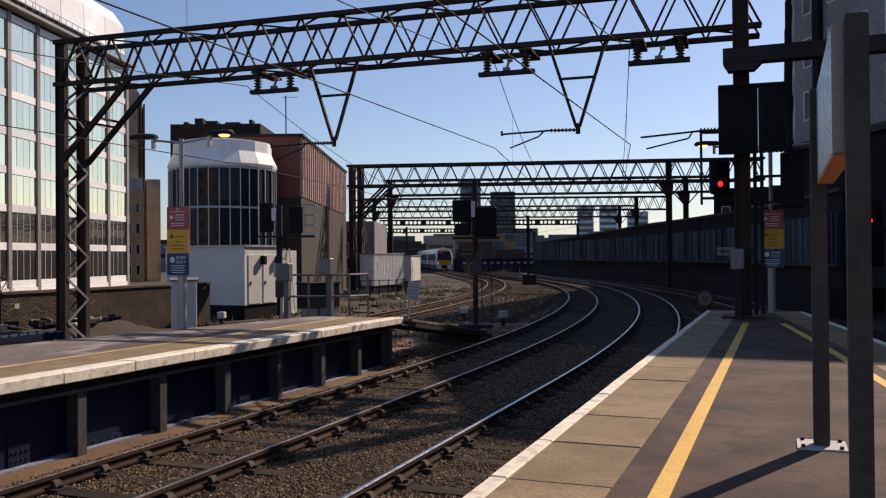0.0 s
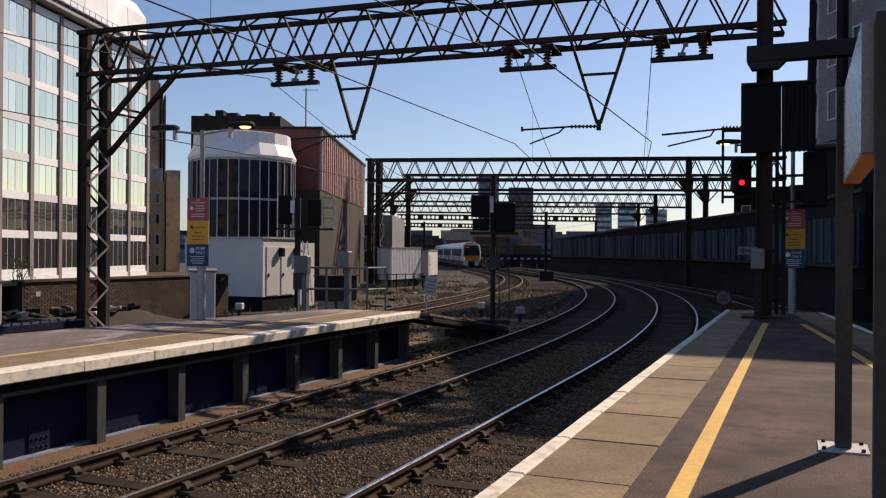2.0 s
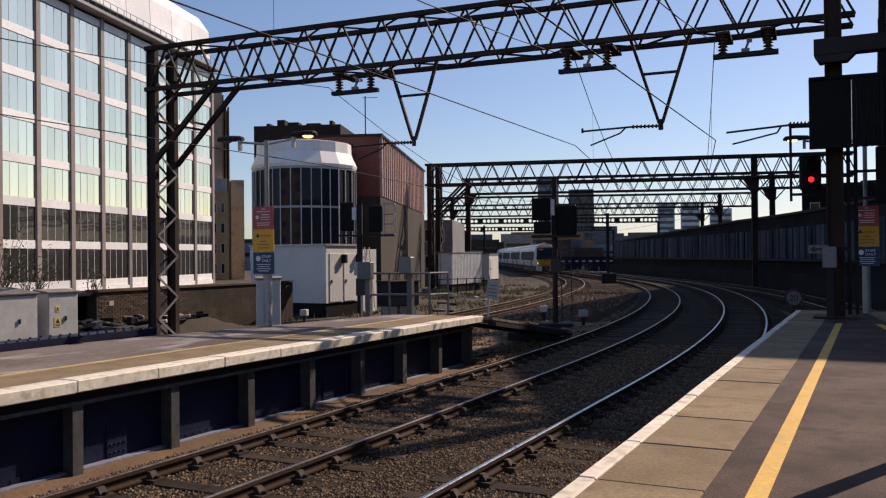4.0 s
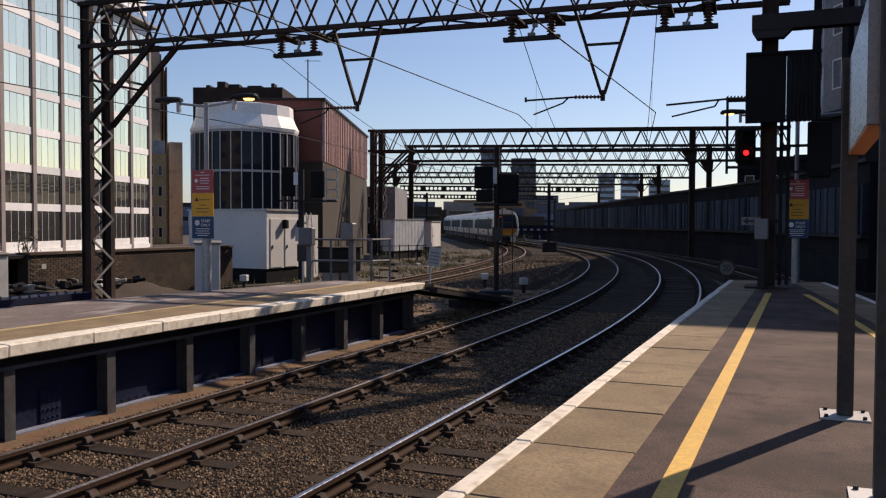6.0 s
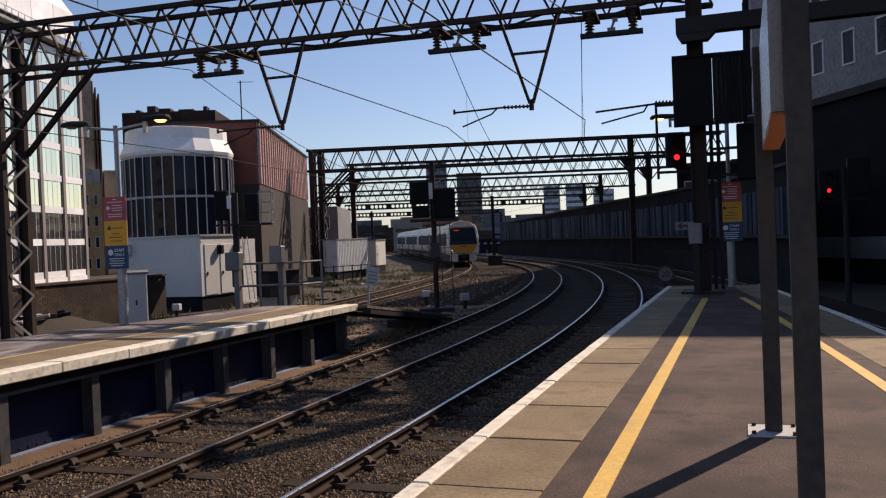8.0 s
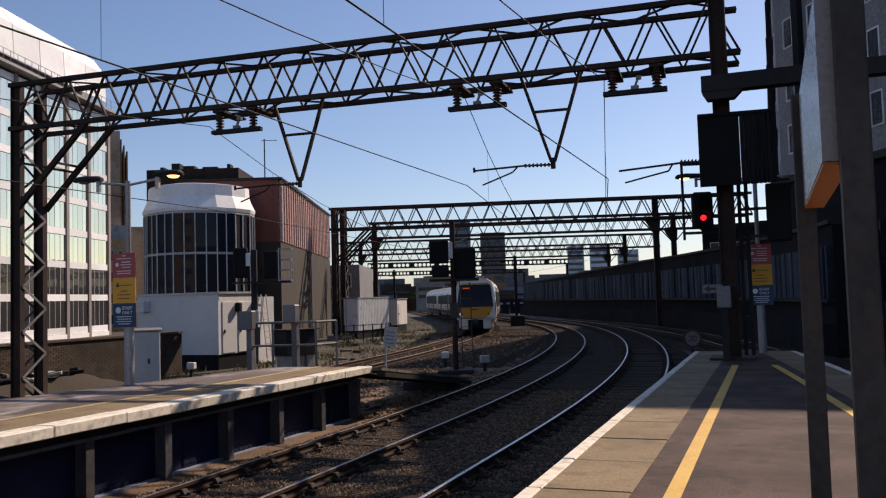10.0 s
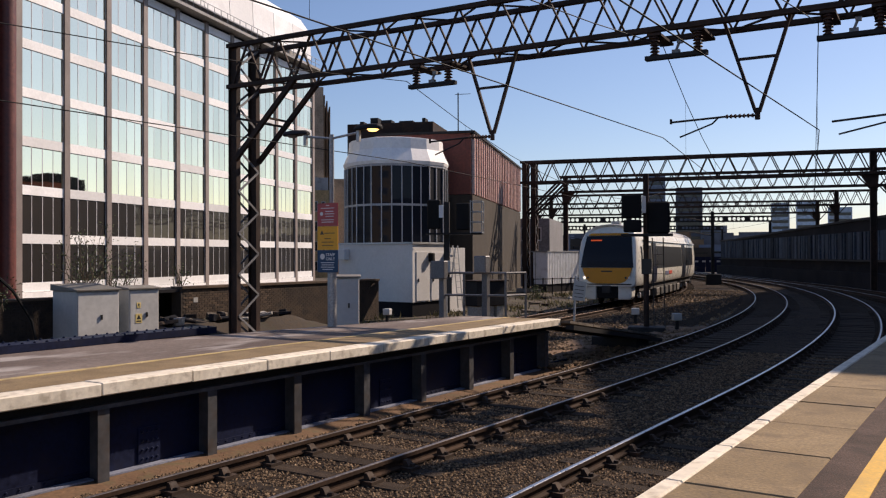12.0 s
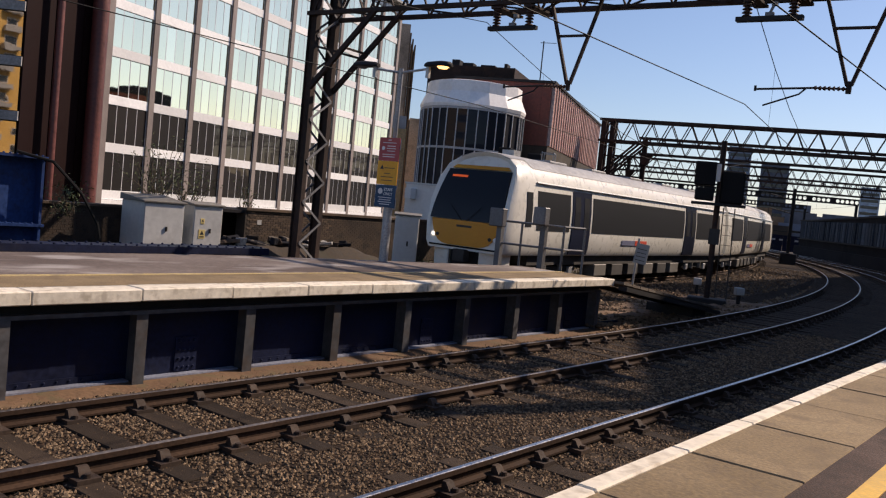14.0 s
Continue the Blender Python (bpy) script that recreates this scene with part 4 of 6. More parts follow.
# ---- the glass office building ----
P0, P1 = Vector((-52.2, 31.6, 0)), Vector((-64.8, 73.0, 0))
FDIR = math.degrees(math.atan2(P1.y - P0.y, P1.x - P0.x))
office = thing("office_building", "white office building with seven rows of mirrored glass and dark mullions", "building", (P0.x, P0.y, -1.3), FDIR)
# local: x along the facade, y = into the building
BAYS, FLOORS, BAY, STOREY = 10, 7, 4.33, 3.13
Z0 = 1.08
bm = bmesh.new()
box(bm, -0.1, BAYS * BAY, 0.25, 30, -4, Z0 + FLOORS * STOREY + 0.6)
part("body", bm, "dark_wall", office)
PANE = mesh_of("pane", "facade_glass", lambda bm: box(bm, 0.035, 0.945, 0.1, 0.14, 0.0, 2.46))
# panes of the two lower floors, with the dark reflection as their colour
PANE_LOW = mesh_of("pane", "facade_glass_dark_reflection", lambda bm: box(bm, 0.035, 0.945, 0.1, 0.14, 0.0, 2.46))
SASH = mesh_of("glazing_bar", "frame_white", lambda bm: box(bm, -0.02, 0.02, 0.085, 0.2, 0.0, 2.5))
SPAN = mesh_of("spandrel", "white_cladding", lambda bm: box(bm, 0.0, BAY - 0.5, 0.05, 0.24, -0.62, 0.0))
for b in range(BAYS):
    for f in range(FLOORS):
        w = tagged(new("window"), "")
        w.parent = office
        w.matrix_basis = pose(b * BAY + 0.25, 0, Z0 + f * STOREY)
        for i in range(4):
            tilt = random.uniform(-0.35, 0.35)
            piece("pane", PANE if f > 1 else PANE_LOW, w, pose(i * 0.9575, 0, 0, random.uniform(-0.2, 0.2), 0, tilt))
        for i in range(5):
            piece("glazing_bar", SASH, w, pose(i * 0.9575, 0, 0))
        piece("spandrel", SPAN, office, pose(b * BAY + 0.25, 0, Z0 + f * STOREY))
    piece("spandrel", SPAN, office, pose(b * BAY + 0.25, 0, Z0 + FLOORS * STOREY + 0.05))
for b in range(BAYS + 1):
    bm = bmesh.new()
    box(bm, b * BAY - 0.25, b * BAY + 0.25, -0.06, 0.24, -3, Z0 + FLOORS * STOREY + 0.3)
    part("mullion", bm, "mullion", office, "dark brown-grey vertical mullion")
bm = bmesh.new()
box(bm, 0, BAYS * BAY, -0.05, 0.2, -3, Z0 - 0.64)
part("plinth", bm, "white_cladding", office, "white plinth panels")
# roof recess and set-back white screen
top = Z0 + FLOORS * STOREY
bm = bmesh.new()
box(bm, 0, BAYS * BAY + 0.5, -0.9, 0.4, top + 0.3, top + 0.55)
part("roof_edge", bm, "grey_panel", office)
bm = bmesh.new()
for i in range(40):
    x = i * BAYS * BAY / 40
    rod(bm, (x, -0.8, top + 0.55), (x, -0.8, top + 1.5), 0.03, 5)
for z in (1.0, 1.5):
    beam(bm, (0, -0.8, top + z), (BAYS * BAY, -0.8, top + z), 0.05)
part("roof_rail", bm, "galvanised", office)
SCREEN = mesh_of("roof_panel", "white_cladding", lambda bm: loft(bm, [[(0.04, y, z) for y, z in ((0.2, 1.6), (0.35, 4.6), (1.5, 6.2), (1.7, 6.0), (0.6, 4.5), (0.45, 1.6))], [(4.26, y, z) for y, z in ((0.2, 1.6), (0.35, 4.6), (1.5, 6.2), (1.7, 6.0), (0.6, 4.5), (0.45, 1.6))]]))
for b in range(BAYS):
    piece("roof_panel", SCREEN, office, pose(b * BAY, 0, top))
bm = bmesh.new()
box(bm, 0, BAYS * BAY, 2, 28, top + 0.6, top + 5.6)
part("plant_room", bm, "grey_panel", office)
# maroon service core with pipes
core = thing("service_core", "dark maroon metal service core with vertical pipes", "building", (P0.x, P0.y, -1.3), FDIR)
bm = bmesh.new()
for i in range(6):
    box(bm, -6.6 + i * 1.1, -6.6 + i * 1.1 + 1.07, 0.05 * (i % 2), 12, -4, 40)
part("cladding", bm, "maroon", core)
for x, r in ((-1.45, 0.5), (-4.6, 0.22)):
    bm = bmesh.new()
    rod(bm, (x, -0.5, -3), (x, -0.5, 40), r, 20)
    part("pipe", bm, "maroon_pipe", core, "reddish brown vertical pipe", smooth=True)
# next mirrored facade
PA = P0 - (P1 - P0).normalized() * 6.75
annex = thing("glass_annex", "mirrored glass office front with pale floor bands", "building", (PA.x, PA.y, -1.3), 41.4)
bm = bmesh.new()
box(bm, -22.0, -0.3, 0.3, 3.0, -4, 40)
part("body", bm, "dark_wall", annex)
APANE = mesh_of("pane", "annex_glass", lambda bm: box(bm, 0.03, 1.57, 0.1, 0.14, 0.0, 2.5))
for f in range(12):
    zc = 1.88 + f * 3.14
    bm = bmesh.new()
    box(bm, -22, 0, 0.0, 0.29, zc - 0.27, zc + 0.27)
    part("floor_band", bm, "grey_panel", annex)
    for i in range(6):
        piece("pane", APANE, annex, pose(-1.65 - i * 1.6, 0, zc + 0.3, random.uniform(-0.3, 0.3), 0, random.uniform(-0.3, 0.3)))
    bm = bmesh.new()
    box(bm, -22, -9.7, 0.1, 0.14, zc + 0.3, zc + 2.8)
    part("glazing", bm, "annex_glass", annex)


# ---- buildings behind the railway on the far side ----
def window_into(parent, m, w, h, mat_="window_dark", frame_="frame_white", bars=1):
    win = new("window")
    win.parent = parent
    win.matrix_basis = m
    WM[win] = WM[parent] @ m
    bm = bmesh.new()
    for x0, x1, z0, z1 in ((-w / 2, w / 2, 0, 0.08), (-w / 2, w / 2, h - 0.08, h), (-w / 2, -w / 2 + 0.08, 0.08, h - 0.08), (w / 2 - 0.08, w / 2, 0.08, h - 0.08)):
        box(bm, x0, x1, -0.05, 0.08, z0, z1)
    part("window_frame", bm, frame_, win)
    bm = bmesh.new()
    box(bm, -w / 2 + 0.08, w / 2 - 0.08, 0.0, 0.03, 0.08, h - 0.08)
    part("pane", bm, mat_, win)
    return win


brown = thing("brown_building", "tall tan concrete building with small windows and vertical ribs", "building", (-75.0, 81.6, -1.3), 43)
bm = bmesh.new()
box(bm, 0.0, 3.1, 0.0, 14, -1, 24.2)
part("tower", bm, "tan_concrete", brown)
bm = bmesh.new()
box(bm, 4.1, 5.75, 0.7, 14, -1, 12.6)
part("wing", bm, "tan_concrete", brown)
for i in range(3):
    bm = bmesh.new()
    box(bm, 3.12 + 0.34 * i, 3.3 + 0.34 * i, 0.1 + 0.2 * i, 6.0, -1, 23.2 - 0.7 * i)
    part("rib", bm, "brown_brick", brown)
for z in (8.2, 12.4, 16.6, 20.8):
    window_into(brown, pose(1.5, -0.02, z), 0.95, 1.5)
low = thing("yellow_building", "low yellow brick building with small windows", "building", (-73.9, 81.2, -1.3), 43)
bm = bmesh.new()
box(bm, 0, 3.2, 0, 1.5, -1, 11.0)
part("wall", bm, "tan_brick", low)
for i in range(4):
    for j in range(2):
        window_into(low, pose(1.55 + j * 0.95, -0.02, 0.8 + i * 2.5), 0.5, 1.3)
bm = bmesh.new()
box(bm, 0.5, 3.1, 0.1, 1.4, 11.0, 12.6)
part("roof_plant", bm, "galvanised", low)

# octagonal glazed stair tower
tower = thing("stair_tower", "octagonal glazed tower with a white sloping crown", "building", (-30.1, 41.8, -1.3), 21)


def ring(r, n=16, sq=2.9):
    pts = []
    for i in range(n):
        f = 2 * math.pi * (i + 0.5) / n
        k = max(abs(math.cos(f)), abs(math.sin(f)), (abs(math.cos(f)) + abs(math.sin(f))) / 1.36)
        pts.append((r * math.cos(f) / k, r * math.sin(f) / k))
    return pts


R0 = 2.95
bm = bmesh.new()
loft(bm, [[(x * 0.96, y * 0.96, z) for x, y in ring(R0)] for z in (-1, 7.86)])
part("core", bm, "dark_wall", tower)
for lvl, (za, zb_) in enumerate(((3.35, 5.53), (5.63, 7.75))):
    rg = ring(R0)
    for i in range(16):
        (xa, ya), (xb, yb) = rg[i], rg[(i + 1) % 16]
        for h in range(2):
            bm = bmesh.new()
            p = Vector((xa, ya, 0)).lerp(Vector((xb, yb, 0)), h / 2 + 0.02)
            q = Vector((xa, ya, 0)).lerp(Vector((xb, yb, 0)), h / 2 + 0.48)
            n_ = Vector((p.x + q.x, p.y + q.y, 0)).normalized() * 0.04
            loft(bm, [[(v.x, v.y, z) for v in (p, q, q - n_, p - n_)] for z in (za, zb_)])
            part("pane", bm, "tower_glass", tower)
rg = ring(R0 + 0.03)
for i in range(16):
    (xa, ya), (xb, yb) = rg[i], rg[(i + 1) % 16]
    for h in (0.0, 0.5):
        x, y = xa + (xb - xa) * h, ya + (yb - ya) * h
        bars = bmesh.new()
        beam(bars, (x, y, 3.3), (x, y, 7.8), 0.05)
        part("glazing_bar", bars, "bar_grey", tower, "thin pale glazing bar")
for z in (3.3, 5.58, 7.8):
    bm = bmesh.new()
    loft(bm, [[(x * 1.012, y * 1.012, zz) for x, y in ring(R0)] for zz in (z - 0.06, z + 0.06)])
    part("floor_band", bm, "bar_grey", tower)
bm = bmesh.new()
loft(bm, [[(x * k, y * k, z) for x, y in ring(R0)] for k, z in ((1.02, 7.87), (1.035, 8.05), (0.93, 8.75), (0.92, 9.36), (0.86, 9.4), (0.86, 9.2))])
part("crown", bm, "white_cladding", tower, "white sloping crown")
plant = thing("roof_plant_room", "dark brown rooftop plant room with small vents", "building", (-31.2, 46.0, -1.3), 21)
bm = bmesh.new()
box(bm, -4.6, 1.0, -1.0, 5, 4, 11.1)
part("shell", bm, "gantry_steel", plant)
for x, w, h in ((-3.9, 0.25, 0.2), (-3.2, 0.5, 0.42), (-2.5, 0.7, 0.25), (-1.3, 0.9, 0.16), (0.2, 0.2, 0.3)):
    bm = bmesh.new()
    box(bm, x, x + w, -0.6, 0.2, 11.104, 11.104 + h)
    part("vent", bm, "dark_steel", plant)
bm = bmesh.new()
rod(bm, (2.4, 0, 9), (2.4, 0, 13.0), 0.04, 6)
rod(bm, (2.2, 0, 12.9), (3.2, 0, 12.9), 0.02, 5)
part("aerial", bm, "dark_steel", plant)

# red-clad building with a brown base
red = thing("red_clad_building", "red ribbed metal building over a brown brick base", "building", (-26.9, 45.2, -1.3))
A_, B_ = Vector((0, 0, 0)), Vector((-8.3, 21.4, 0))
dr = (B_ - A_).normalized()
bk = Vector((-dr.y, dr.x, 0))
ln = (B_ - A_).length
M = Matrix.Translation(A_) @ Matrix.Rotation(math.atan2(dr.y, dr.x), 4, "Z")
bm = bmesh.new()
box(bm, 0.0, ln, 0.0, 6, -1, 6.4, M)
part("base", bm, "brown_base", red)
bm = bmesh.new()
box(bm, 0.02, ln - 0.02, 0.1, 6, 6.42, 10.1, M)
part("upper", bm, "shaded_cladding", red)
RIB = mesh_of("rib", "pale_panel", lambda bm: box(bm, -0.05, 0.05, -0.1, 0.09, 6.45, 10.1))
# front panels carry the sunlit tone, the shell behind the shaded one
PANEL = mesh_of("panel", "lit_cladding", lambda bm: box(bm, -0.34, 0.34, -0.03, 0.098, 6.45, 9.95))
for i in range(27):
    piece("rib", RIB, red, M @ pose(0.3 + i * 0.85, 0, 0))
    if i < 26:
        piece("panel", PANEL, red, M @ pose(0.72 + i * 0.85, 0, 0))
bm = bmesh.new()
box(bm, -0.1, ln, -0.15, 6.1, 10.104, 10.25, M)
part("roof_edge", bm, "dark_steel", red)
grey = thing("grey_block", "dull grey concrete block beside the railway", "building", (-36.5, 69.0, -1.3), 20)
bm = bmesh.new()
box(bm, 0, 2.6, 0, 12, -1, 6.0)
part("wall", bm, "pale_panel_wall", grey)
for i in range(2):
    for z in (1.6, 4.0):
        window_into(grey, pose(0.4 + i * 1.1, -0.01, z), 0.75, 1.2)


# ---- relay huts, fences ----
def hut(at, rz, L, W, H, label, ribs=False, doors=2):
    h = thing("equipment_hut", label, "hut", at, rz, group="equipment huts")
    bm = bmesh.new()
    box(bm, 0, L, 0, W, 0.3, H)
    part("shell", bm, "corrugated_white" if ribs else "white_hut", h)
    bm = bmesh.new()
    box(bm, -0.06, L + 0.06, -0.06, W + 0.06, H, H + 0.09)
    part("roof", bm, "galvanised", h)
    bm = bmesh.new()
    box(bm, 0.05, L - 0.05, 0.05, W - 0.05, -0.4, 0.296)
    part("plinth", bm, "dark_wall", h)
    if ribs:
        bm = bmesh.new()
        for i in range(int(L / 0.25)):
            box(bm, 0.1 + i * 0.25, 0.18 + i * 0.25, -0.03, -0.002, 0.3, H)
        part("ribs", bm, "corrugated_white", h, kind="stuff")
    for i in range(doors):
        bm = bmesh.new()
        x = 0.25 + i * 1.12
        box(bm, x, x + 0.95, -0.035, -0.003, 0.34, H - 0.35)
        d = part("door", bm, "white_hut", h, bevel=0.01)
        bm = bmesh.new()
        box(bm, x + 0.1, x + 0.16, -0.075, -0.037, 1.2, 1.35)
        part("handle", bm, "dark_steel", d)
    return h


relay = hut((-22.05, 32.2, -0.95), 88, 2.6, 4.4, 2.9, "white relay hut with double doors beside the platform", doors=2)
bm = bmesh.new()
box(bm, -0.4, -0.01, 3.7, 4.1, 2.2, 2.7)
part("air_conditioner", bm, "white_hut", relay, bevel=0.02)
for x in (1.25, 2.45):
    bm = bmesh.new()
    box(bm, x - 0.11, x + 0.11, -0.26, -0.003, 2.1, 2.5)
    part("lamp_box", bm, "black_box", relay, bevel=0.03)
bm = bmesh.new()
box(bm, 2.68, 4.3, 0.1, 3.4, -0.3, 2.75)
part("annexe", bm, "white_hut", relay)
bm = bmesh.new()
for s in (0, 0.4):
    beam(bm, (3.2 + s, -0.25, -0.1), (3.2 + s, 0.05, 2.85), 0.04)
for i in range(9):
    beam(bm, (3.2, -0.21 + i * 0.0285, 0.3 + i * 0.28), (3.6, -0.21 + i * 0.0285, 0.3 + i * 0.28), 0.03)
part("ladder", bm, "galvanised", relay, "leaning metal ladder")
hut((-28.2, 57.7, -1.0), 88, 5.0, 1.35, 2.65, "white corrugated equipment hut", True, 0)
hut((-30.3, 69.5, -1.0), 100, 3.6, 2.0, 2.5, "pale grey equipment hut", False, 1)


def cabinet(at, rz, w, d, h, label, notice=False, pale=False):
    c = thing("lineside_cabinet", label, "cabinet", at, rz, group="lineside cabinets")
    bm = bmesh.new()
    box(bm, 0, w, 0, d, 0, h)
    part("body", bm, "white_hut" if pale else "cabinet_grey", c, bevel=0.012)
    bm = bmesh.new()
    loft(bm, [[(-0.05, -0.06, h + 0.002), (w + 0.05, -0.06, h + 0.002), (w + 0.05, d + 0.05, h + 0.002), (-0.05, d + 0.05, h + 0.002)], [(-0.05, -0.06, h + 0.05), (w + 0.05, -0.06, h + 0.05), (w + 0.05, d + 0.05, h + 0.05 + 0.1 * d), (-0.05, d + 0.05, h + 0.05 + 0.1 * d)]])
    part("lid", bm, "underbox", c, "weathered grey-brown sloping lid", bevel=0.008)
    bm = bmesh.new()
    box(bm, 0.02, w - 0.02, -0.015, -0.003, 0.05, h - 0.03)
    door = part("door", bm, "white_hut" if pale else "cabinet_grey", c, bevel=0.006)
    bm = bmesh.new()
    box(bm, w * 0.54, w * 0.54 + 0.05, -0.05, -0.016, h * 0.52, h * 0.6)
    part("handle", bm, "dark_steel", door)
    if notice:
        for z, hh, ww in ((h * 0.42, 0.26, 0.2), (h * 0.68, 0.16, 0.12)):
            bm = bmesh.new()
            box(bm, w * 0.3 - ww / 2, w * 0.3 + ww / 2, -0.024, -0.0165, z, z + hh)
            part("warning_label", bm, "label_yellow", door, "small yellow warning label")
            bm = bmesh.new()
            loft(bm, [[(w * 0.3 - ww * 0.32, y_, z + hh * 0.42), (w * 0.3 + ww * 0.32, y_, z + hh * 0.42), (w * 0.3, y_, z + hh * 0.9)] for y_ in (-0.027, -0.025)])
            part("warning_triangle", bm, "sign_black", door, "black warning triangle")
            bm = bmesh.new()
            box(bm, w * 0.3 - ww * 0.36, w * 0.3 + ww * 0.36, -0.027, -0.025, z + hh * 0.14, z + hh * 0.26)
            part("writing_bar", bm, "sign_black", door)
    return c


cabinet((-20.62, 14.87, -1.12), 84, 1.2, 1.35, 1.62, "large grey metal equipment cabinet with a sloping lid")
cabinet((-20.47, 16.38, -1.12), 84, 0.92, 0.6, 1.62, "grey metal electrical cabinet with yellow warning labels", True)
cabinet((-17.35, 21.5, -1.2), 40, 0.75, 0.52, 1.95, "tall pale metal cabinet beside the sign post", False, True)


# ---- signals ----
def head(parent, x, y, z, w, h, lit=None, name="signal_head"):
    """A signal head with a hooded lens on its near face."""
    bm = bmesh.new()
    box(bm, x - w / 2, x + w / 2, y - 0.13, y + 0.13, z - h / 2, z + h / 2)
    hd = part(name, bm, "black_box", parent, "black signal head", bevel=0.05)
    if lit:
        for k, zz in enumerate((z - h * 0.22, z + h * 0.22)):
            bm = bmesh.new()
            n = 14
            rings = []
            for r, yy, cut in ((0.13, y - 0.14, 0), (0.13, y - 0.34, 0.07)):
                rings.append([(x + r * math.cos(a_), yy + (0.0 if math.sin(a_) > -0.2 else cut), zz + r * math.sin(a_)) for a_ in [2 * math.pi * i / n for i in range(n)]])
            loft(bm, rings, caps=False)
            part("hood", bm, "black_box", hd)
            bm = bmesh.new()
            rod(bm, (x, y - 0.132, zz), (x, y - 0.15, zz), 0.062, 16)
            part("lens", bm, "red_lamp" if k == 0 else "black_box", hd, "lit red lens" if k == 0 else "dark lens")
    return hd


def box_part(name, parent, mat_, x0, x1, y0, y1, z0, z1, label="", bevel=0.0):
    bm = bmesh.new()
    box(bm, x0, x1, y0, y1, z0, z1)
    return part(name, bm, mat_, parent, label, bevel=bevel)


sig = thing("signal_post", "dark railway signal post with two heads seen from behind", "signal", (-9.9, 28.4, -1.1), 20)
box_part("base", sig, "dark_steel", -0.6, 0.6, -0.4, 0.4, -0.2, 0.18, bevel=0.03)
bm = bmesh.new()
rod(bm, (0, 0, 0.15), (0, 0, 5.2), 0.09, 12)
part("post", bm, "gantry_steel", sig, smooth=True)
box_part("upper_box", sig, "black_box", -0.78, -0.14, -0.3, 0.3, 3.75, 4.5, bevel=0.03)
box_part("lower_box", sig, "black_box", -0.72, -0.14, -0.3, 0.3, 3.28, 3.68, bevel=0.03)
box_part("back_plate", sig, "sign_white", -0.13, 0.0, -0.26, 0.2, 3.9, 4.45, "pale side panel")
head(sig, 0.4, 0, 3.75, 0.72, 1.05)
box_part("platform_bar", sig, "dark_steel", -0.8, 0.85, -0.35, 0.35, 3.14, 3.22)
for s in (0.25, 0.6):
    bm = bmesh.new()
    rod(bm, (s, 0.5, 0), (s - 0.05, 0.4, 3.1), 0.018, 6)
    part("ladder_rail", bm, "post_steel", sig)
for i in range(9):
    bm = bmesh.new()
    rod(bm, (0.24, 0.5 - i * 0.01, 0.3 + i * 0.32), (0.58, 0.5 - i * 0.01, 0.3 + i * 0.32), 0.009, 5)
    part("rung", bm, "post_steel", sig)
box_part("plate", sig, "sign_black", -0.15, 0.18, -0.16, -0.13, 1.9, 2.4, "dark number plate with no writing")

pair = thing("signal_post", "dark signal posts with angled heads and a caged ladder", "signal", (-20.75, 33.0, -1.1), 25)
bm = bmesh.new()
box(bm, -0.12, 0.12, -0.12, 0.12, 0, 4.9)
part("post", bm, "dark_steel", pair)
hd = head(pair, -0.55, -0.1, 4.35, 0.6, 1.3)
box_part("side_panel", pair, "sign_white", -0.3, -0.12, -0.32, -0.2, 4.2, 4.75, "pale back panel")
head(pair, 0.75, -0.1, 4.25, 0.6, 1.2)
bm = bmesh.new()
for z in (3.55, 4.0, 4.45, 4.9):
    for x0, y0, x1, y1 in ((1.1, -0.4, 1.6, -0.4), (1.6, -0.4, 1.6, 0.4), (1.6, 0.4, 1.1, 0.4)):
        beam(bm, (x0, y0, z), (x1, y1, z), 0.035)
for x, y in ((1.1, -0.4), (1.6, -0.4), (1.6, 0.4), (1.1, 0.4)):
    beam(bm, (x, y, 3.5), (x, y, 4.95), 0.035)
part("cage", bm, "galvanised", pair)
box_part("crossbar", pair, "dark_steel", -0.9, 1.6, -0.4, 0.4, 3.45, 3.53)
box_part("control_box", pair, "cabinet_grey", -0.22, 0.22, -0.4, -0.14, 1.7, 2.3, bevel=0.02)

red1 = thing("red_signal", "black signal head showing red on a bracket beside the mast", "signal", (-1.3, 21.0, 0), 12, group="red signals")
head(red1, 0.03, 0, 3.24, 0.44, 0.8, True)
bm = bmesh.new()
rod(bm, (-0.36, 0.1, 2.6), (-0.36, 0.1, 4.3), 0.03, 8)
beam(bm, (-0.36, 0.1, 2.75), (0.5, 0.1, 2.75), 0.06)
beam(bm, (-0.36, 0.1, 4.28), (0.6, 0.1, 4.28), 0.04)
part("bracket", bm, "dark_steel", red1)
red2 = thing("red_signal", "black signal head showing red beyond the island platform", "signal", (2.75, 31.0, -1.2), 0, group="red signals")
head(red2, 0, 0, 3.9, 0.6, 1.0, True)
box_part("route_box", red2, "black_box", 0.55, 1.2, -0.2, 0.2, 3.5, 4.7, bevel=0.03)
bm = bmesh.new()
rod(bm, (0.5, 0.2, -0.1), (0.5, 0.2, 4.4), 0.09, 10)
part("post", bm, "dark_steel", red2)
box_part("crossbar", red2, "dark_steel", -0.3, 1.2, 0.05, 0.25, 3.35, 3.42)
screen = thing("signal_box_screen", "large black slatted equipment screen on the mast", "signal", (-0.5, 20.1, -0.2), 5)
box_part("back", screen, "black_box", -0.72, 0.1, -0.1, 0.1, 3.85, 5.3)
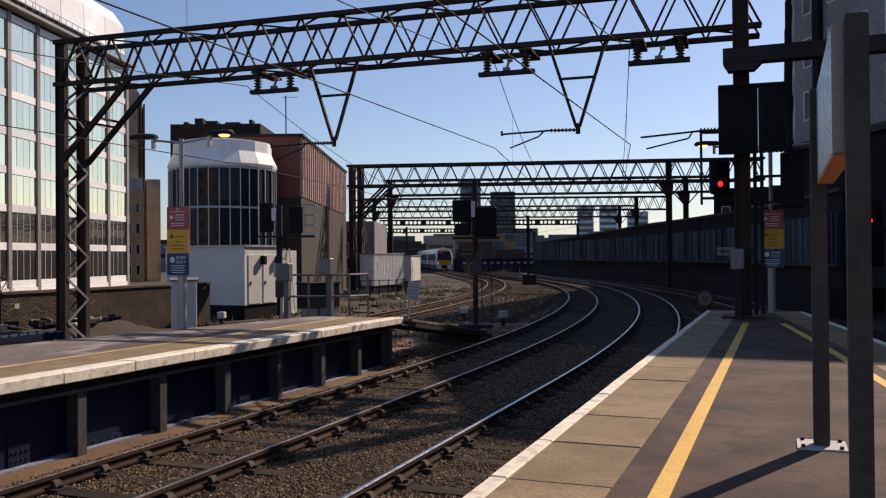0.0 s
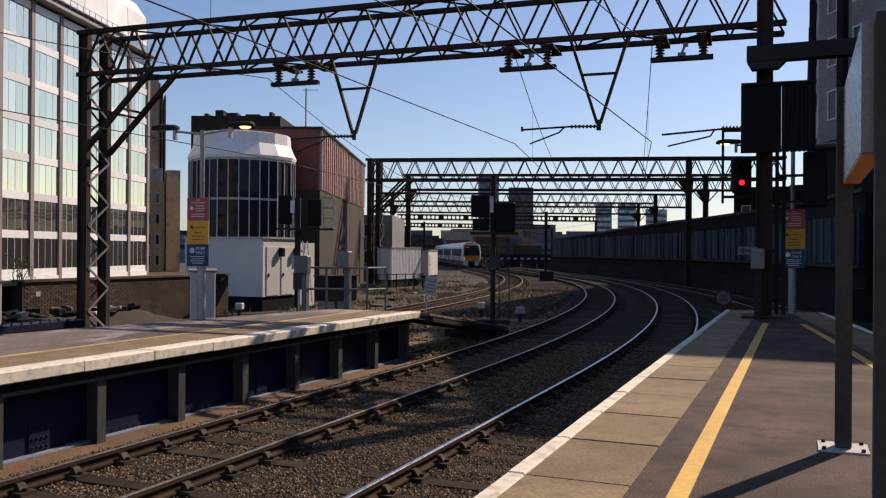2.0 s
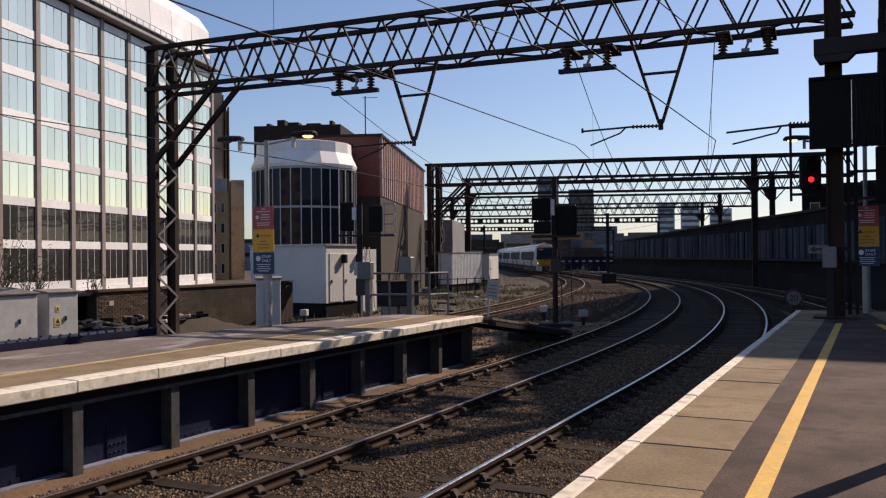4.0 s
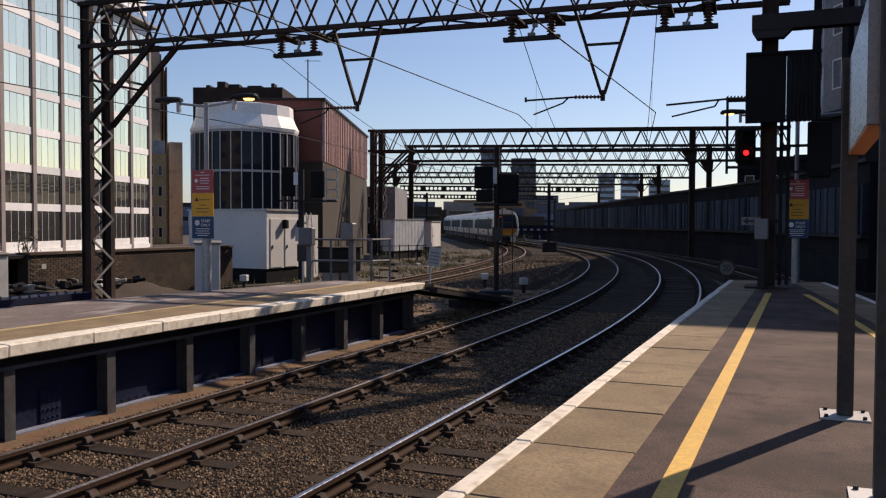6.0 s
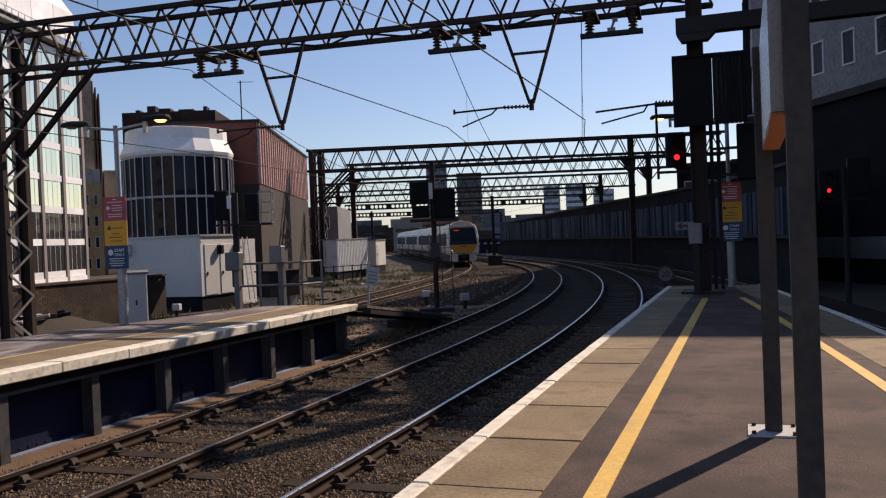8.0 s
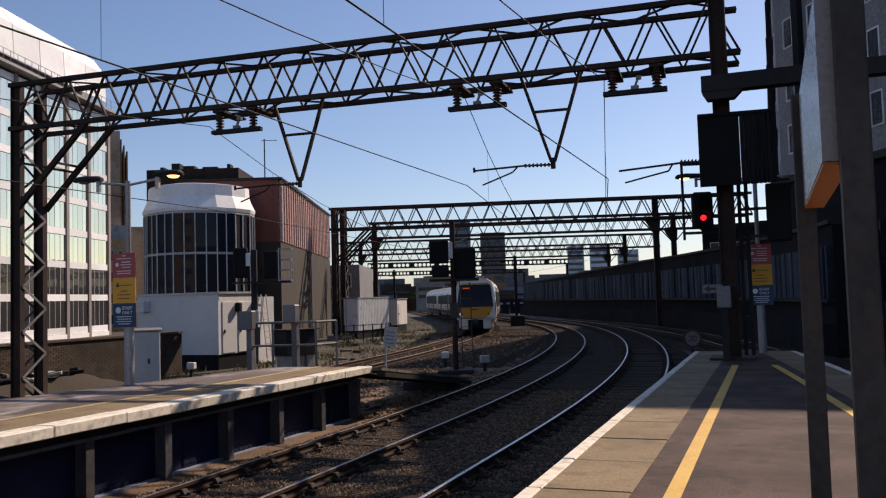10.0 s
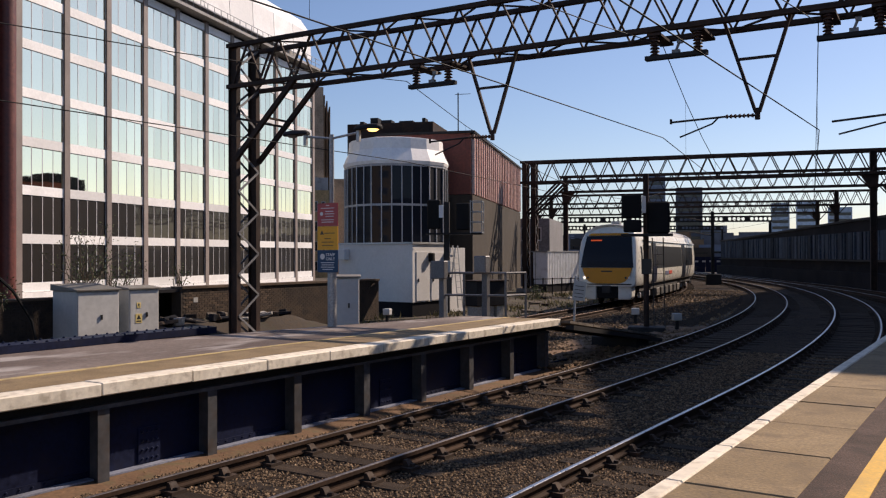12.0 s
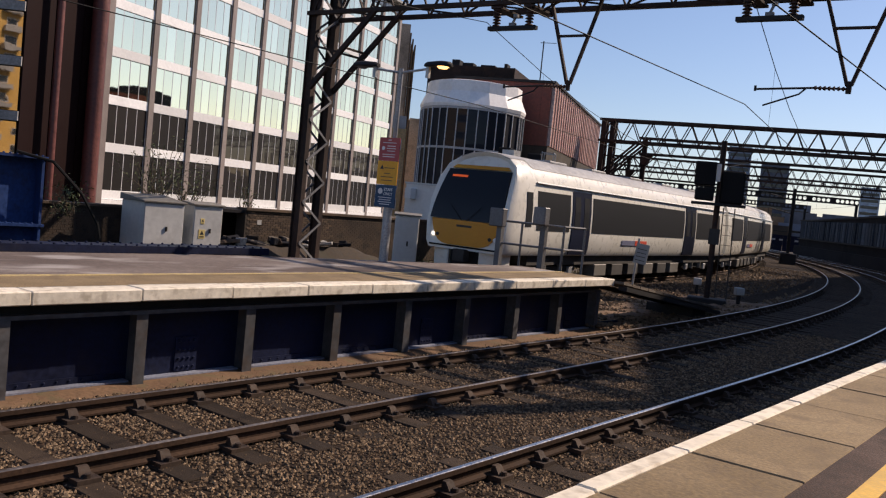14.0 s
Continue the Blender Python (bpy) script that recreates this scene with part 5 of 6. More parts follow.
for i in range(8):
    box_part("slat", screen, "black_box", 0.12 + i * 0.085, 0.185 + i * 0.085, -0.2, 0.12, 3.86, 5.28)
box_part("rim", screen, "black_box", -0.72, 0.8, -0.16, 0.16, 5.3, 5.36)
cage = thing("relay_rack", "dark steel relay rack and box at the mast", "rack", (-0.3, 21.3, 0))
box_part("cabinet", cage, "black_box", 0.35, 0.85, -0.2, 0.3, 2.5, 3.75, bevel=0.03)
for x in (-0.2, -0.05):
    box_part("upright", cage, "dark_steel", x - 0.04, x + 0.04, -0.04, 0.04, 0.0, 4.0)
for z in (2.6, 3.2, 3.8):
    box_part("tie_bar", cage, "dark_steel", -0.2, 0.85, -0.03, 0.03, z, z + 0.06)
junction = thing("junction_box", "dull grey junction box on a post near the mast foot", "box", (-0.85, 20.05, 0))
box_part("stand", junction, "dark_steel", -0.07, 0.07, -0.07, 0.07, 0, 1.1)
box_part("case", junction, "dull_grey", -0.14, 0.14, -0.12, 0.12, 1.1, 1.55, bevel=0.02)
arrow = thing("arrow_sign", "small white sign with a black arrow", "sign", (-1.08, 20.2, 1.5))
# white panel in dull grey: the shade it stands in is put into its colour
box_part("panel", arrow, "dull_grey", -0.2, 0.2, -0.015, 0.015, -0.09, 0.09)
bm = bmesh.new()
loft(bm, [[(-0.17, y, 0), (-0.06, y, 0.08), (-0.06, y, 0.025), (0.12, y, 0.025), (0.12, y, -0.025), (-0.06, y, -0.025), (-0.06, y, -0.08)] for y in (-0.022, -0.017)])
part("arrow", bm, "sign_black", arrow)
box_part("bracket", arrow, "dark_steel", 0.1, 0.6, 0.02, 0.06, -0.04, 0.04)


# ---- lamp posts with warning signs ----
def lettering(text, size, m, parent, mat_, name="lettering"):
    """Raised letters as a thin mesh."""
    cu = bpy.data.curves.new("letters", "FONT")
    cu.body, cu.size, cu.extrude, cu.align_x = text, size, 0.002, "CENTER"
    tmp = new("letters", cu)
    bpy.context.view_layer.update()
    me = bpy.data.meshes.new_from_object(tmp.evaluated_get(bpy.context.evaluated_depsgraph_get()))
    bpy.data.objects.remove(tmp)
    me.materials.clear()
    me.materials.append(MATS[mat_])
    ob = new(name, me)
    ob.parent, ob.matrix_basis = parent, m
    return ob


def lamp_post(at, rz, top, arm, label, lit=(-1, 1)):
    p = thing("lamp_post", label, "lamp post", at, rz, group="platform lamp posts")
    bm = bmesh.new()
    rod(bm, (0, 0, 0), (0, 0, 1.12), 0.092, 14)
    rod(bm, (0, 0, 1.12), (0, 0, 1.18), 0.092, 14, 0.055)
    part("lower_post", bm, "galvanised", p, smooth=True)
    bm = bmesh.new()
    rod(bm, (0, 0, 1.18), (0, 0, top), 0.05, 10)
    part("upper_post", bm, "galvanised", p, smooth=True)
    for s in (-1, 1):
        bm = bmesh.new()
        rod(bm, (0, 0, top - 0.08), (s * arm * 0.62, 0, top + 0.0), 0.025, 8)
        beam(bm, (s * arm * 0.62, 0, top - 0.18), (s * arm * 0.62, 0, top + 0.06), 0.07)
        part("arm", bm, "galvanised", p)
        bm = bmesh.new()
        u0, u1 = s * arm * 0.55, s * (arm * 0.55 + 0.62)
        rings = []
        for t, w, h in ((0.0, 0.06, 0.05), (0.12, 0.12, 0.08), (0.6, 0.15, 0.1), (0.92, 0.12, 0.08), (1.0, 0.05, 0.03)):
            x = u0 + (u1 - u0) * t
            rings.append([(x, w * math.cos(a_), top + 0.06 + max(-0.02, h * math.sin(a_))) for a_ in [2 * math.pi * i / 12 for i in range(12)]])
        loft(bm, rings)
        hd = part("lamp_head", bm, "dark_steel", p, smooth=True)
        bm = bmesh.new()
        rod(bm, (u0 + (u1 - u0) * 0.66, 0, top + 0.04), (u0 + (u1 - u0) * 0.66, 0, top + 0.005), 0.12, 14, 0.08)
        part("bowl", bm, "sodium_lamp" if s in lit else "grey_steel", hd, "glowing orange lamp bowl" if s in lit else "unlit lamp bowl")
    return p


def warning_signs(at, rz):
    sg = thing("warning_sign", "stacked red, yellow and blue railway warning signs on a post", "sign", at, rz, group="warning signs")
    for name, mat_, z0, z1 in (("red_panel", "sign_red", 2.035, 2.5), ("yellow_panel", "sign_yellow", 1.555, 2.03), ("blue_panel", "sign_blue", 1.1, 1.55)):
        b = box_part(name, sg, mat_, -0.255, 0.255, -0.145, -0.13, z0, z1)
        ink = "sign_black" if name == "yellow_panel" else "sign_white"
        face = -0.147
        if name == "blue_panel":
            lettering("STAFF", 0.085, pose(0.07, face, z0 + 0.33, 90), b, ink)
            lettering("ONLY", 0.085, pose(0.07, face, z0 + 0.245, 90), b, ink)
            bm = bmesh.new()
            rod(bm, (-0.13, face, z0 + 0.32), (-0.13, face + 0.002, z0 + 0.32), 0.06, 16)
            part("symbol", bm, "sign_white", b)
            rows = ((0.19, 0.34), (0.145, 0.3), (0.1, 0.34), (0.055, 0.26))
        elif name == "yellow_panel":
            bm = bmesh.new()
            loft(bm, [[(-0.19, y, z0 + 0.31), (-0.09, y, z0 + 0.31), (-0.14, y, z0 + 0.4)] for y in (face, face + 0.002)])
            part("symbol", bm, "sign_black", b)
            rows = ((0.33, 0.26), (0.22, 0.16), (0.15, 0.3), (0.08, 0.28))
        else:
            rows = ((0.41, 0.08), (0.355, 0.34), (0.29, 0.2), (0.24, 0.24), (0.19, 0.2), (0.12, 0.32), (0.075, 0.3))
            bm = bmesh.new()
            rod(bm, (-0.15, face, z0 + 0.25), (-0.15, face + 0.002, z0 + 0.25), 0.04, 14)
            part("symbol", bm, "sign_white", b)
        for dz, w in rows:
            off = 0.05 if (name == "red_panel" and 0.15 < dz < 0.32) or dz == 0.33 else 0.0
            box_part("writing_bar", b, ink, off - w / 2, off + w / 2, face, face + 0.002, z0 + dz, z0 + dz + 0.014)
    for z in (1.3, 2.3):
        box_part("clamp", sg, "galvanised", -0.07, 0.07, -0.13, 0.06, z, z + 0.05)
    return sg


lamp_post((-11.4, 14.5, 0), 6, 3.9, 1.05, "galvanised platform lamp post with one of two lamps lit", (1,))
warning_signs((-11.4, 14.5, 0), 4)
lamp_post((-0.17, 22.4, 0), 4, 4.1, 2.1, "galvanised lamp post with a lit lamp at the shaded platform end", (-1,))
warning_signs((-0.17, 22.4, 0), 10)

# ---- steel posts carrying a signboard on the island platform ----
board = thing("platform_signboard", "grey signboard with an orange underside between two dark steel posts", "signboard", (0.345, 6.15, 0))
for x, y in ((0.065, -1.21), (-0.04, 0.89)):
    bm = bmesh.new()
    box(bm, x - 0.056, x + 0.056, y - 0.056, y + 0.056, 0.016, 2.66)
    part("post", bm, "post_steel", board, bevel=0.008)
    bm = bmesh.new()
    box(bm, x - 0.17, x + 0.17, y - 0.17, y + 0.17, 0.0, 0.014)
    pl = part("base_plate", bm, "plate_white", board, "white painted base plate")
    for sx in (-0.13, 0.13):
        for sy in (-0.13, 0.13):
            bm = bmesh.new()
            rod(bm, (x + sx, y + sy, 0.014), (x + sx, y + sy, 0.034), 0.016, 6)
            part("bolt", bm, "dark_steel", pl)
box_part("panel", board, "sign_grey", -0.05, 0.06, -1.15, 0.83, 1.96, 2.64)
box_part("underside", board, "orange_panel", -0.047, 0.057, -1.14, 0.82, 1.945, 1.958, "orange underside strip")

# ---- railing and small signs near the platform's end ----
rail_ = thing("railing", "grey steel railing with thick posts at the platform's end", "railing", (-11.0, 19.0, 0))
for x, y, r, h in ((0.35, 0.35, 0.07, 1.4), (-0.75, 0.1, 0.07, 1.3)):
    box_part("post", rail_, "grey_steel", x - r, x + r, y - r, y + r, -1.2, h)
for x, y in ((-0.2, 0.22), (0.85, 0.45), (1.0, 1.2)):
    bm = bmesh.new()
    rod(bm, (x, y, -1.2), (x, y, 1.0), 0.03, 8)
    part("upright", bm, "grey_steel", rail_)
for z in (1.0, 0.45):
    for a_, b_ in (((-0.75, 0.1), (0.35, 0.35)), ((0.35, 0.35), (0.85, 0.45)), ((0.85, 0.45), (1.0, 1.2))):
        bm = bmesh.new()
        rod(bm, (*a_, z), (*b_, z), 0.028, 8)
        part("rail", bm, "grey_steel", rail_)
box_part("telephone_box", rail_, "grey_steel", 0.18, 0.52, 0.05, 0.28, 1.0, 1.42, "grey telephone case", 0.02)
box_part("case", rail_, "grey_steel", -0.95, -0.55, -0.15, 0.05, 0.85, 1.3, "grey equipment case", 0.02)
note = thing("notice_board", "small tilted white notice on a thin post beside the track", "sign", (-11.95, 27.2, -1.15), 15)
bm = bmesh.new()
beam(bm, (0, 0, 0), (0.08, 0, 1.9), 0.06)
part("post", bm, "galvanised", note)
bm = bmesh.new()
box(bm, -0.18, 0.24, -0.05, -0.03, 1.1, 1.75, Matrix.Rotation(radians(7), 4, "Y"))
pn = part("panel", bm, "cabinet_grey", note)
for i in range(4):
    bm = bmesh.new()
    box(bm, -0.12, 0.18, -0.056, -0.051, 1.2 + i * 0.12, 1.22 + i * 0.12, Matrix.Rotation(radians(7), 4, "Y"))
    part("writing_bar", bm, "sign_black", pn)
dk = thing("notice_board", "dark square notice on a short post beside the hut", "sign", (-18.8, 30.0, -1.15), 25)
box_part("post", dk, "galvanised", -0.03, 0.03, -0.03, 0.03, 0, 1.3)
box_part("panel", dk, "sign_black", -0.22, 0.22, -0.06, -0.035, 1.0, 1.7)
speed = thing("speed_sign", "round speed limit sign reading 20 at the platform end", "sign", (-2.05, 26.2, -1.3), 18)
bm = bmesh.new()
rod(bm, (0, 0.03, 0), (0, 0.03, 1.5), 0.03, 8)
part("post", bm, "dark_steel", speed)
bm = bmesh.new()
rod(bm, (0, -0.02, 1.45), (0, 0.0, 1.45), 0.26, 28)
dsc = part("disc", bm, "dull_red", speed)
bm = bmesh.new()
rod(bm, (0, -0.024, 1.45), (0, -0.02, 1.45), 0.2, 28)
part("face", bm, "dull_grey", dsc)
lettering("20", 0.24, pose(0, -0.026, 1.365, 90), dsc, "sign_black")
for at, rz in (((-11.35, 31.2, -1.15), 20), ((-9.17, 29.25, -1.15), 40), ((-19.5, 27.0, -1.2), 10)):
    pb = thing("track_box", "small grey lineside junction box on a stub post", "box", at, rz, group="track boxes")
    box_part("stub", pb, "dark_steel", -0.05, 0.05, -0.05, 0.05, 0, 0.4)
    box_part("case", pb, "cabinet_grey", -0.14, 0.14, -0.12, 0.12, 0.4, 0.64, bevel=0.02)

# ---- the dark wall and buildings on the shaded side ----
wallr = thing("ribbed_wall", "long dark ribbed metal wall curving along the railway", "wall", (0, 60, -1.3), kind="structure")
WALL_END = 122.0


def wall_top(q):
    return 3.95 - 0.8 * min(1.0, max(0.0, (q - 75) / 40))


n = 30
stretch_ = [38 + (WALL_END - 38) * i / n for i in range(n + 1)]
bm = bmesh.new()
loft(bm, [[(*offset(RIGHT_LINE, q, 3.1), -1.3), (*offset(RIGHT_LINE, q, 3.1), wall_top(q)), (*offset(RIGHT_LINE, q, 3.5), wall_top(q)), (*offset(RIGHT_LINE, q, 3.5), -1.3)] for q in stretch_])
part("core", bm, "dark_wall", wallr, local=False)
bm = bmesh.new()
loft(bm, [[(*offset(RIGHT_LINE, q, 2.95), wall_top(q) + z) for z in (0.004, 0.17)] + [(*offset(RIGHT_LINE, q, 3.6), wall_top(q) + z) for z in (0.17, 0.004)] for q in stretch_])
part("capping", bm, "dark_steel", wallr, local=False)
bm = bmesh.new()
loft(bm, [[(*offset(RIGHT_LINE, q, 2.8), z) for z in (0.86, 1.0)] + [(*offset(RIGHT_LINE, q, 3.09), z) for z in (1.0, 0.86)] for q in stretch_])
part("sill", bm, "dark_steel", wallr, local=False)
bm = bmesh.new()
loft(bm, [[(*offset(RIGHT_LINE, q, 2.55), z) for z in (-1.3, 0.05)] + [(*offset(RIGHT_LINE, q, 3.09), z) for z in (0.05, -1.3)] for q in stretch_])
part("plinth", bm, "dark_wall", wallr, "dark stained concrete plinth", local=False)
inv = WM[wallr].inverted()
# wall panels whose dark blue already holds the shade
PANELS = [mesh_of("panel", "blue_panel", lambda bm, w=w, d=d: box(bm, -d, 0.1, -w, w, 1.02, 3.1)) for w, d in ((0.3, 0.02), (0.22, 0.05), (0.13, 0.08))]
rw = random.Random(5)
q = 38.4
while q < WALL_END - 0.5:
    x, y = offset(RIGHT_LINE, q, 3.0)
    m = inv @ pose(x, y, 0, 0, 0, math.degrees(bend(*RIGHT_LINE, q)[2]))
    piece("panel", rw.choice(PANELS), wallr, m)
    q += rw.choice((0.45, 0.62, 0.8))

block = thing("station_block", "long dark building along the shaded tracks with a pale plinth", "building", (10, 30, -1.3))
bm = bmesh.new()
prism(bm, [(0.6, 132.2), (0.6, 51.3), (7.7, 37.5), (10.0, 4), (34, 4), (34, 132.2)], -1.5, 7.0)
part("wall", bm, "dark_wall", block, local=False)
bm = bmesh.new()
beam(bm, (7.6, 37.4, 0.2), (9.9, 4.2, 0.2), 0.16, 1.3)
part("plinth", bm, "grey_panel", block, local=False)
bm = bmesh.new()
beam(bm, (0.5, 51.2, 0.3), (7.55, 37.45, 0.3), 0.2, 0.95)
part("plinth", bm, "dull_grey", block, local=False)
bm = bmesh.new()
prism(bm, [(0.3, 132.5), (0.3, 51.2), (7.4, 37.4), (9.7, 3.7), (34.2, 3.7), (34.2, 132.5)], 7.0, 7.35)
part("cornice", bm, "dark_steel", block, local=False)
TALL = 22.8
hotel = thing("tall_building", "tall pale grey building with rows of dark windows", "building", (10, 50, 7))
# lengthened to y = 132, hidden from the camera, to shade more of the tracks
OUT = [(0.9, 132), (0.9, 51.5), (7.9, 38), (33, 38), (33, 132)]
bm = bmesh.new()
prism(bm, OUT, 7.36, TALL)
part("wall", bm, "pale_panel_wall", hotel, local=False)
# unseen extra storeys, added to throw the building's shadow across the yard
bm = bmesh.new()
prism(bm, [(0.9, 132), (0.9, 64), (33, 64), (33, 132)], TALL + 0.41, 29.5)
part("upper_storeys", bm, "pale_panel_wall", hotel, local=False)
bm = bmesh.new()
prism(bm, [(x - 0.25, y + (0.25 if y > 60 else -0.25)) for x, y in OUT], TALL, TALL + 0.4)
part("parapet", bm, "grey_panel", hotel, local=False)
invh = WM[hotel].inverted()
for A3, B3, n3 in ((Vector((0.9, 51.5, 0)), Vector((7.9, 38, 0)), 6), (Vector((0.9, 91, 0)), Vector((0.9, 51.5, 0)), 16)):
    u3 = (B3 - A3).normalized()
    ang = math.degrees(math.atan2(u3.y, u3.x))
    for f in range(5):
        for k in range(n3):
            p = A3 + u3 * (1.4 + k * 2.42)
            window_into(hotel, invh @ pose(p.x, p.y, 8.6 + f * 2.85, 0, 0, ang), 0.95, 1.6)
    for k in range(0, n3, 4):
        bm = bmesh.new()
        p = A3 + u3 * (2.6 + 2.42 * k)
        box(bm, -0.3, 0.3, -0.3, 0.05, 7.4, TALL, Matrix.Translation(p) @ Matrix.Rotation(radians(ang), 4, "Z"))
        part("pier", bm, "dark_wall", hotel, local=False)

# dark block behind the ribbed wall
back_block = thing("brick_block", "dark brick block with a flat roof behind the ribbed wall", "building", (2, 102, -1.3))
bm = bmesh.new()
prism(bm, [(-6.9, 101), (-6.9, 128), (0.25, 128), (0.25, 101)], -1.3, 8.4)
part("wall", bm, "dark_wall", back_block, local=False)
bm = bmesh.new()
prism(bm, [(-7.2, 100.7), (-7.2, 128.3), (0.25, 128.3), (0.25, 100.7)], 8.404, 8.8)
part("roof_edge", bm, "dark_steel", back_block, local=False)
for k in range(3):
    window_into(back_block, WM[back_block].inverted() @ pose(-5.6 + k * 2.4, 100.98, 5.0), 1.0, 1.8)

hoarding = thing("blue_hoarding", "long low blue hoarding with a row of pale marks", "fence", (-40, 128, -1.2), 24)
for k in range(8):
    box_part("panel", hoarding, "blue_girder_shade", -8 + k * 2.6, -8 + k * 2.6 + 2.56, -0.04, 0.04, 0.0, 2.3)
for k in range(14):
    box_part("mark", hoarding, "plate_white", -6.5 + k * 1.05, -6.5 + k * 1.05 + 0.5, -0.055, -0.042, 1.5, 1.75)

# unseen dark terrace added for the office glass; yellow flats mirrored in the annex
terr = thing("far_terrace", "unseen dark blocks added for the office glass to reflect", "building", (25, 178, -1.3))
for x0, x1, h in ((-2, 4, 16), (4.2, 11, 17.5), (11.2, 20, 22), (20.2, 32, 20)):
    box_part("house", terr, "dark_wall", x0 - 25, x1 - 25, 0, 14, 0, h)
flats = thing("yellow_flats", "yellow brick flats with balconies", "building", (18, 122, -1.3), -30)
box_part("wall", flats, "yellow_brick", -16, 16, 0, 14, 0, 34)
for f in range(9):
    for k in range(6):
        window_into(flats, pose(-13 + k * 5, -0.03, 2.2 + f * 3.5), 2.2, 1.6)
    for k in (1, 3):
        box_part("balcony", flats, "grey_panel", -14.6 + k * 5, -11.4 + k * 5, -1.4, -0.06, 1.0 + f * 3.5, 2.0 + f * 3.5)
copy_thing(flats, pose(-11, -101, -1.3, 0, 0, 175))


# ---- distant city ----
gr_city = random.Random(21)


def city_block(x, y, w, d, h, mat_, label, rows=0, cols=0):
    b = thing("distant_building", label, "building", (x, y, -1.3), math.degrees(math.atan2(y, x)) - 90, group="distant buildings")
    box_part("wall", b, mat_, -w / 2, w / 2, 0, d, 0, h)
    if rows:
        for r in range(rows):
            box_part("window_band", b, "window_dark", -w / 2 + 0.6, w / 2 - 0.6, -0.12, -0.01, 3 + r * (h - 4) / rows, 3 + (r + 0.45) * (h - 4) / rows)
    return b


city_block(-99, 315, 9.5, 12, 27.5, "far_dark_haze", "distant dark grey tower block", 9)
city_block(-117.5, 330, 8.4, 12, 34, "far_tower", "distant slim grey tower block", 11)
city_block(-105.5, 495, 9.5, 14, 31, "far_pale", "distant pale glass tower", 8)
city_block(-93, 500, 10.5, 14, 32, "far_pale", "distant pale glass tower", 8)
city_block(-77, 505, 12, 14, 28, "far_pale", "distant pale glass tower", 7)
city_block(-88, 308, 9, 12, 13, "far_dark_haze", "distant dark city block", 4)
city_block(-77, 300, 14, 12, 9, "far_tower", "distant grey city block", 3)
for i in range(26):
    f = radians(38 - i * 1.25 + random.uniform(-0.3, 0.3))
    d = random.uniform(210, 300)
    city_block(-d * math.sin(f), d * math.cos(f), random.uniform(7, 15), 9, random.uniform(4.5, 10.5), random.choice(("far_dark_haze", "far_tower", "concrete", "brown_brick", "far_dark_haze")), "distant low building along the skyline", random.choice((0, 2, 2)))
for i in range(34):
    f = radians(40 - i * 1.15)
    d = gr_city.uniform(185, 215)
    city_block(-d * math.sin(f), d * math.cos(f), gr_city.uniform(5, 9), 8, gr_city.uniform(3.2, 7.5), gr_city.choice(("far_dark_haze", "brown_base", "concrete", "far_tower", "brown_brick")), "low building in the hazy distance", gr_city.choice((1, 2, 2)))
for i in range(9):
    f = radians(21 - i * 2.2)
    city_block(-330 * math.sin(f), 330 * math.cos(f), 26, 9, random.uniform(6, 12), "far_dark_haze", "distant low building along the skyline")


# ---- plants ----
def shrub(at, h, n_twigs, leaves, label, bare=False):
    sh = thing("shrub", label, "shrub", at, group="shrubs")
    rg = random.Random(int(at[0] * 100 + at[1] * 10))
    tw, lf = bmesh.new(), bmesh.new()
    for i in range(n_twigs):
        p = Vector((rg.uniform(-0.2, 0.2), rg.uniform(-0.2, 0.2), 0))
        v = Vector((rg.uniform(-0.5, 0.5), rg.uniform(-0.5, 0.5), 1)).normalized()
        k = 5
        for j in range(k):
            q = p + v * h / k * rg.uniform(0.6, 1.1)
            rod(tw, p, q, 0.018 * (1 - j / k) + 0.004, 5, 0.018 * (1 - (j + 1) / k) + 0.004)
            for _ in range(leaves):
                c = q + Vector((rg.gauss(0, 0.13), rg.gauss(0, 0.13), rg.gauss(0, 0.13)))
                a_ = Vector((rg.uniform(-1, 1), rg.uniform(-1, 1), rg.uniform(-1, 1))).normalized() * rg.uniform(0.03, 0.06)
                b_ = a_.cross(Vector((rg.uniform(-1, 1), rg.uniform(-1, 1), 1))).normalized() * 0.02
                lf.faces.new([lf.verts.new(c + w) for w in (-a_, b_, a_, -b_)])
            p, v = q, (v + Vector((rg.uniform(-0.5, 0.5), rg.uniform(-0.5, 0.5), rg.uniform(-0.1, 0.3)))).normalized()
    part("twig_mass", tw, "dry_twig", sh, kind="stuff")
    part("foliage", lf, "leaf", sh, kind="stuff")


shrub((-23.4, 17.0, 0.0), 2.6, 22, 7, "thin half-bare shrub growing behind the brick wall")
shrub((-23.5, 18.2, 0.0), 1.8, 14, 6, "thin half-bare shrub growing behind the brick wall")
shrub((-23.5, 20.6, 0.3), 1.0, 7, 4, "small weed on top of the brick wall")
shrub((-22.0, 13.4, 0.0), 0.9, 8, 8, "green weeds growing at the wall's end")
shrub((-22.3, 12.4, -0.2), 0.9, 8, 8, "green weeds growing at the wall's end")
for k, (bx, by, bh) in enumerate(((-34, 96, 2.2), (-31, 100, 1.8), (-37, 108, 2.6), (-29.5, 92, 1.5), (-44, 122, 3.0), (-25.5, 58, 1.0), (-24.5, 49, 0.9), (-24.0, 40, 0.8))):
    shrub((bx, by, -1.3), bh, 12, 7, "green scrub growing beside the tracks")
gr = random.Random(9)
verts, faces = [], []
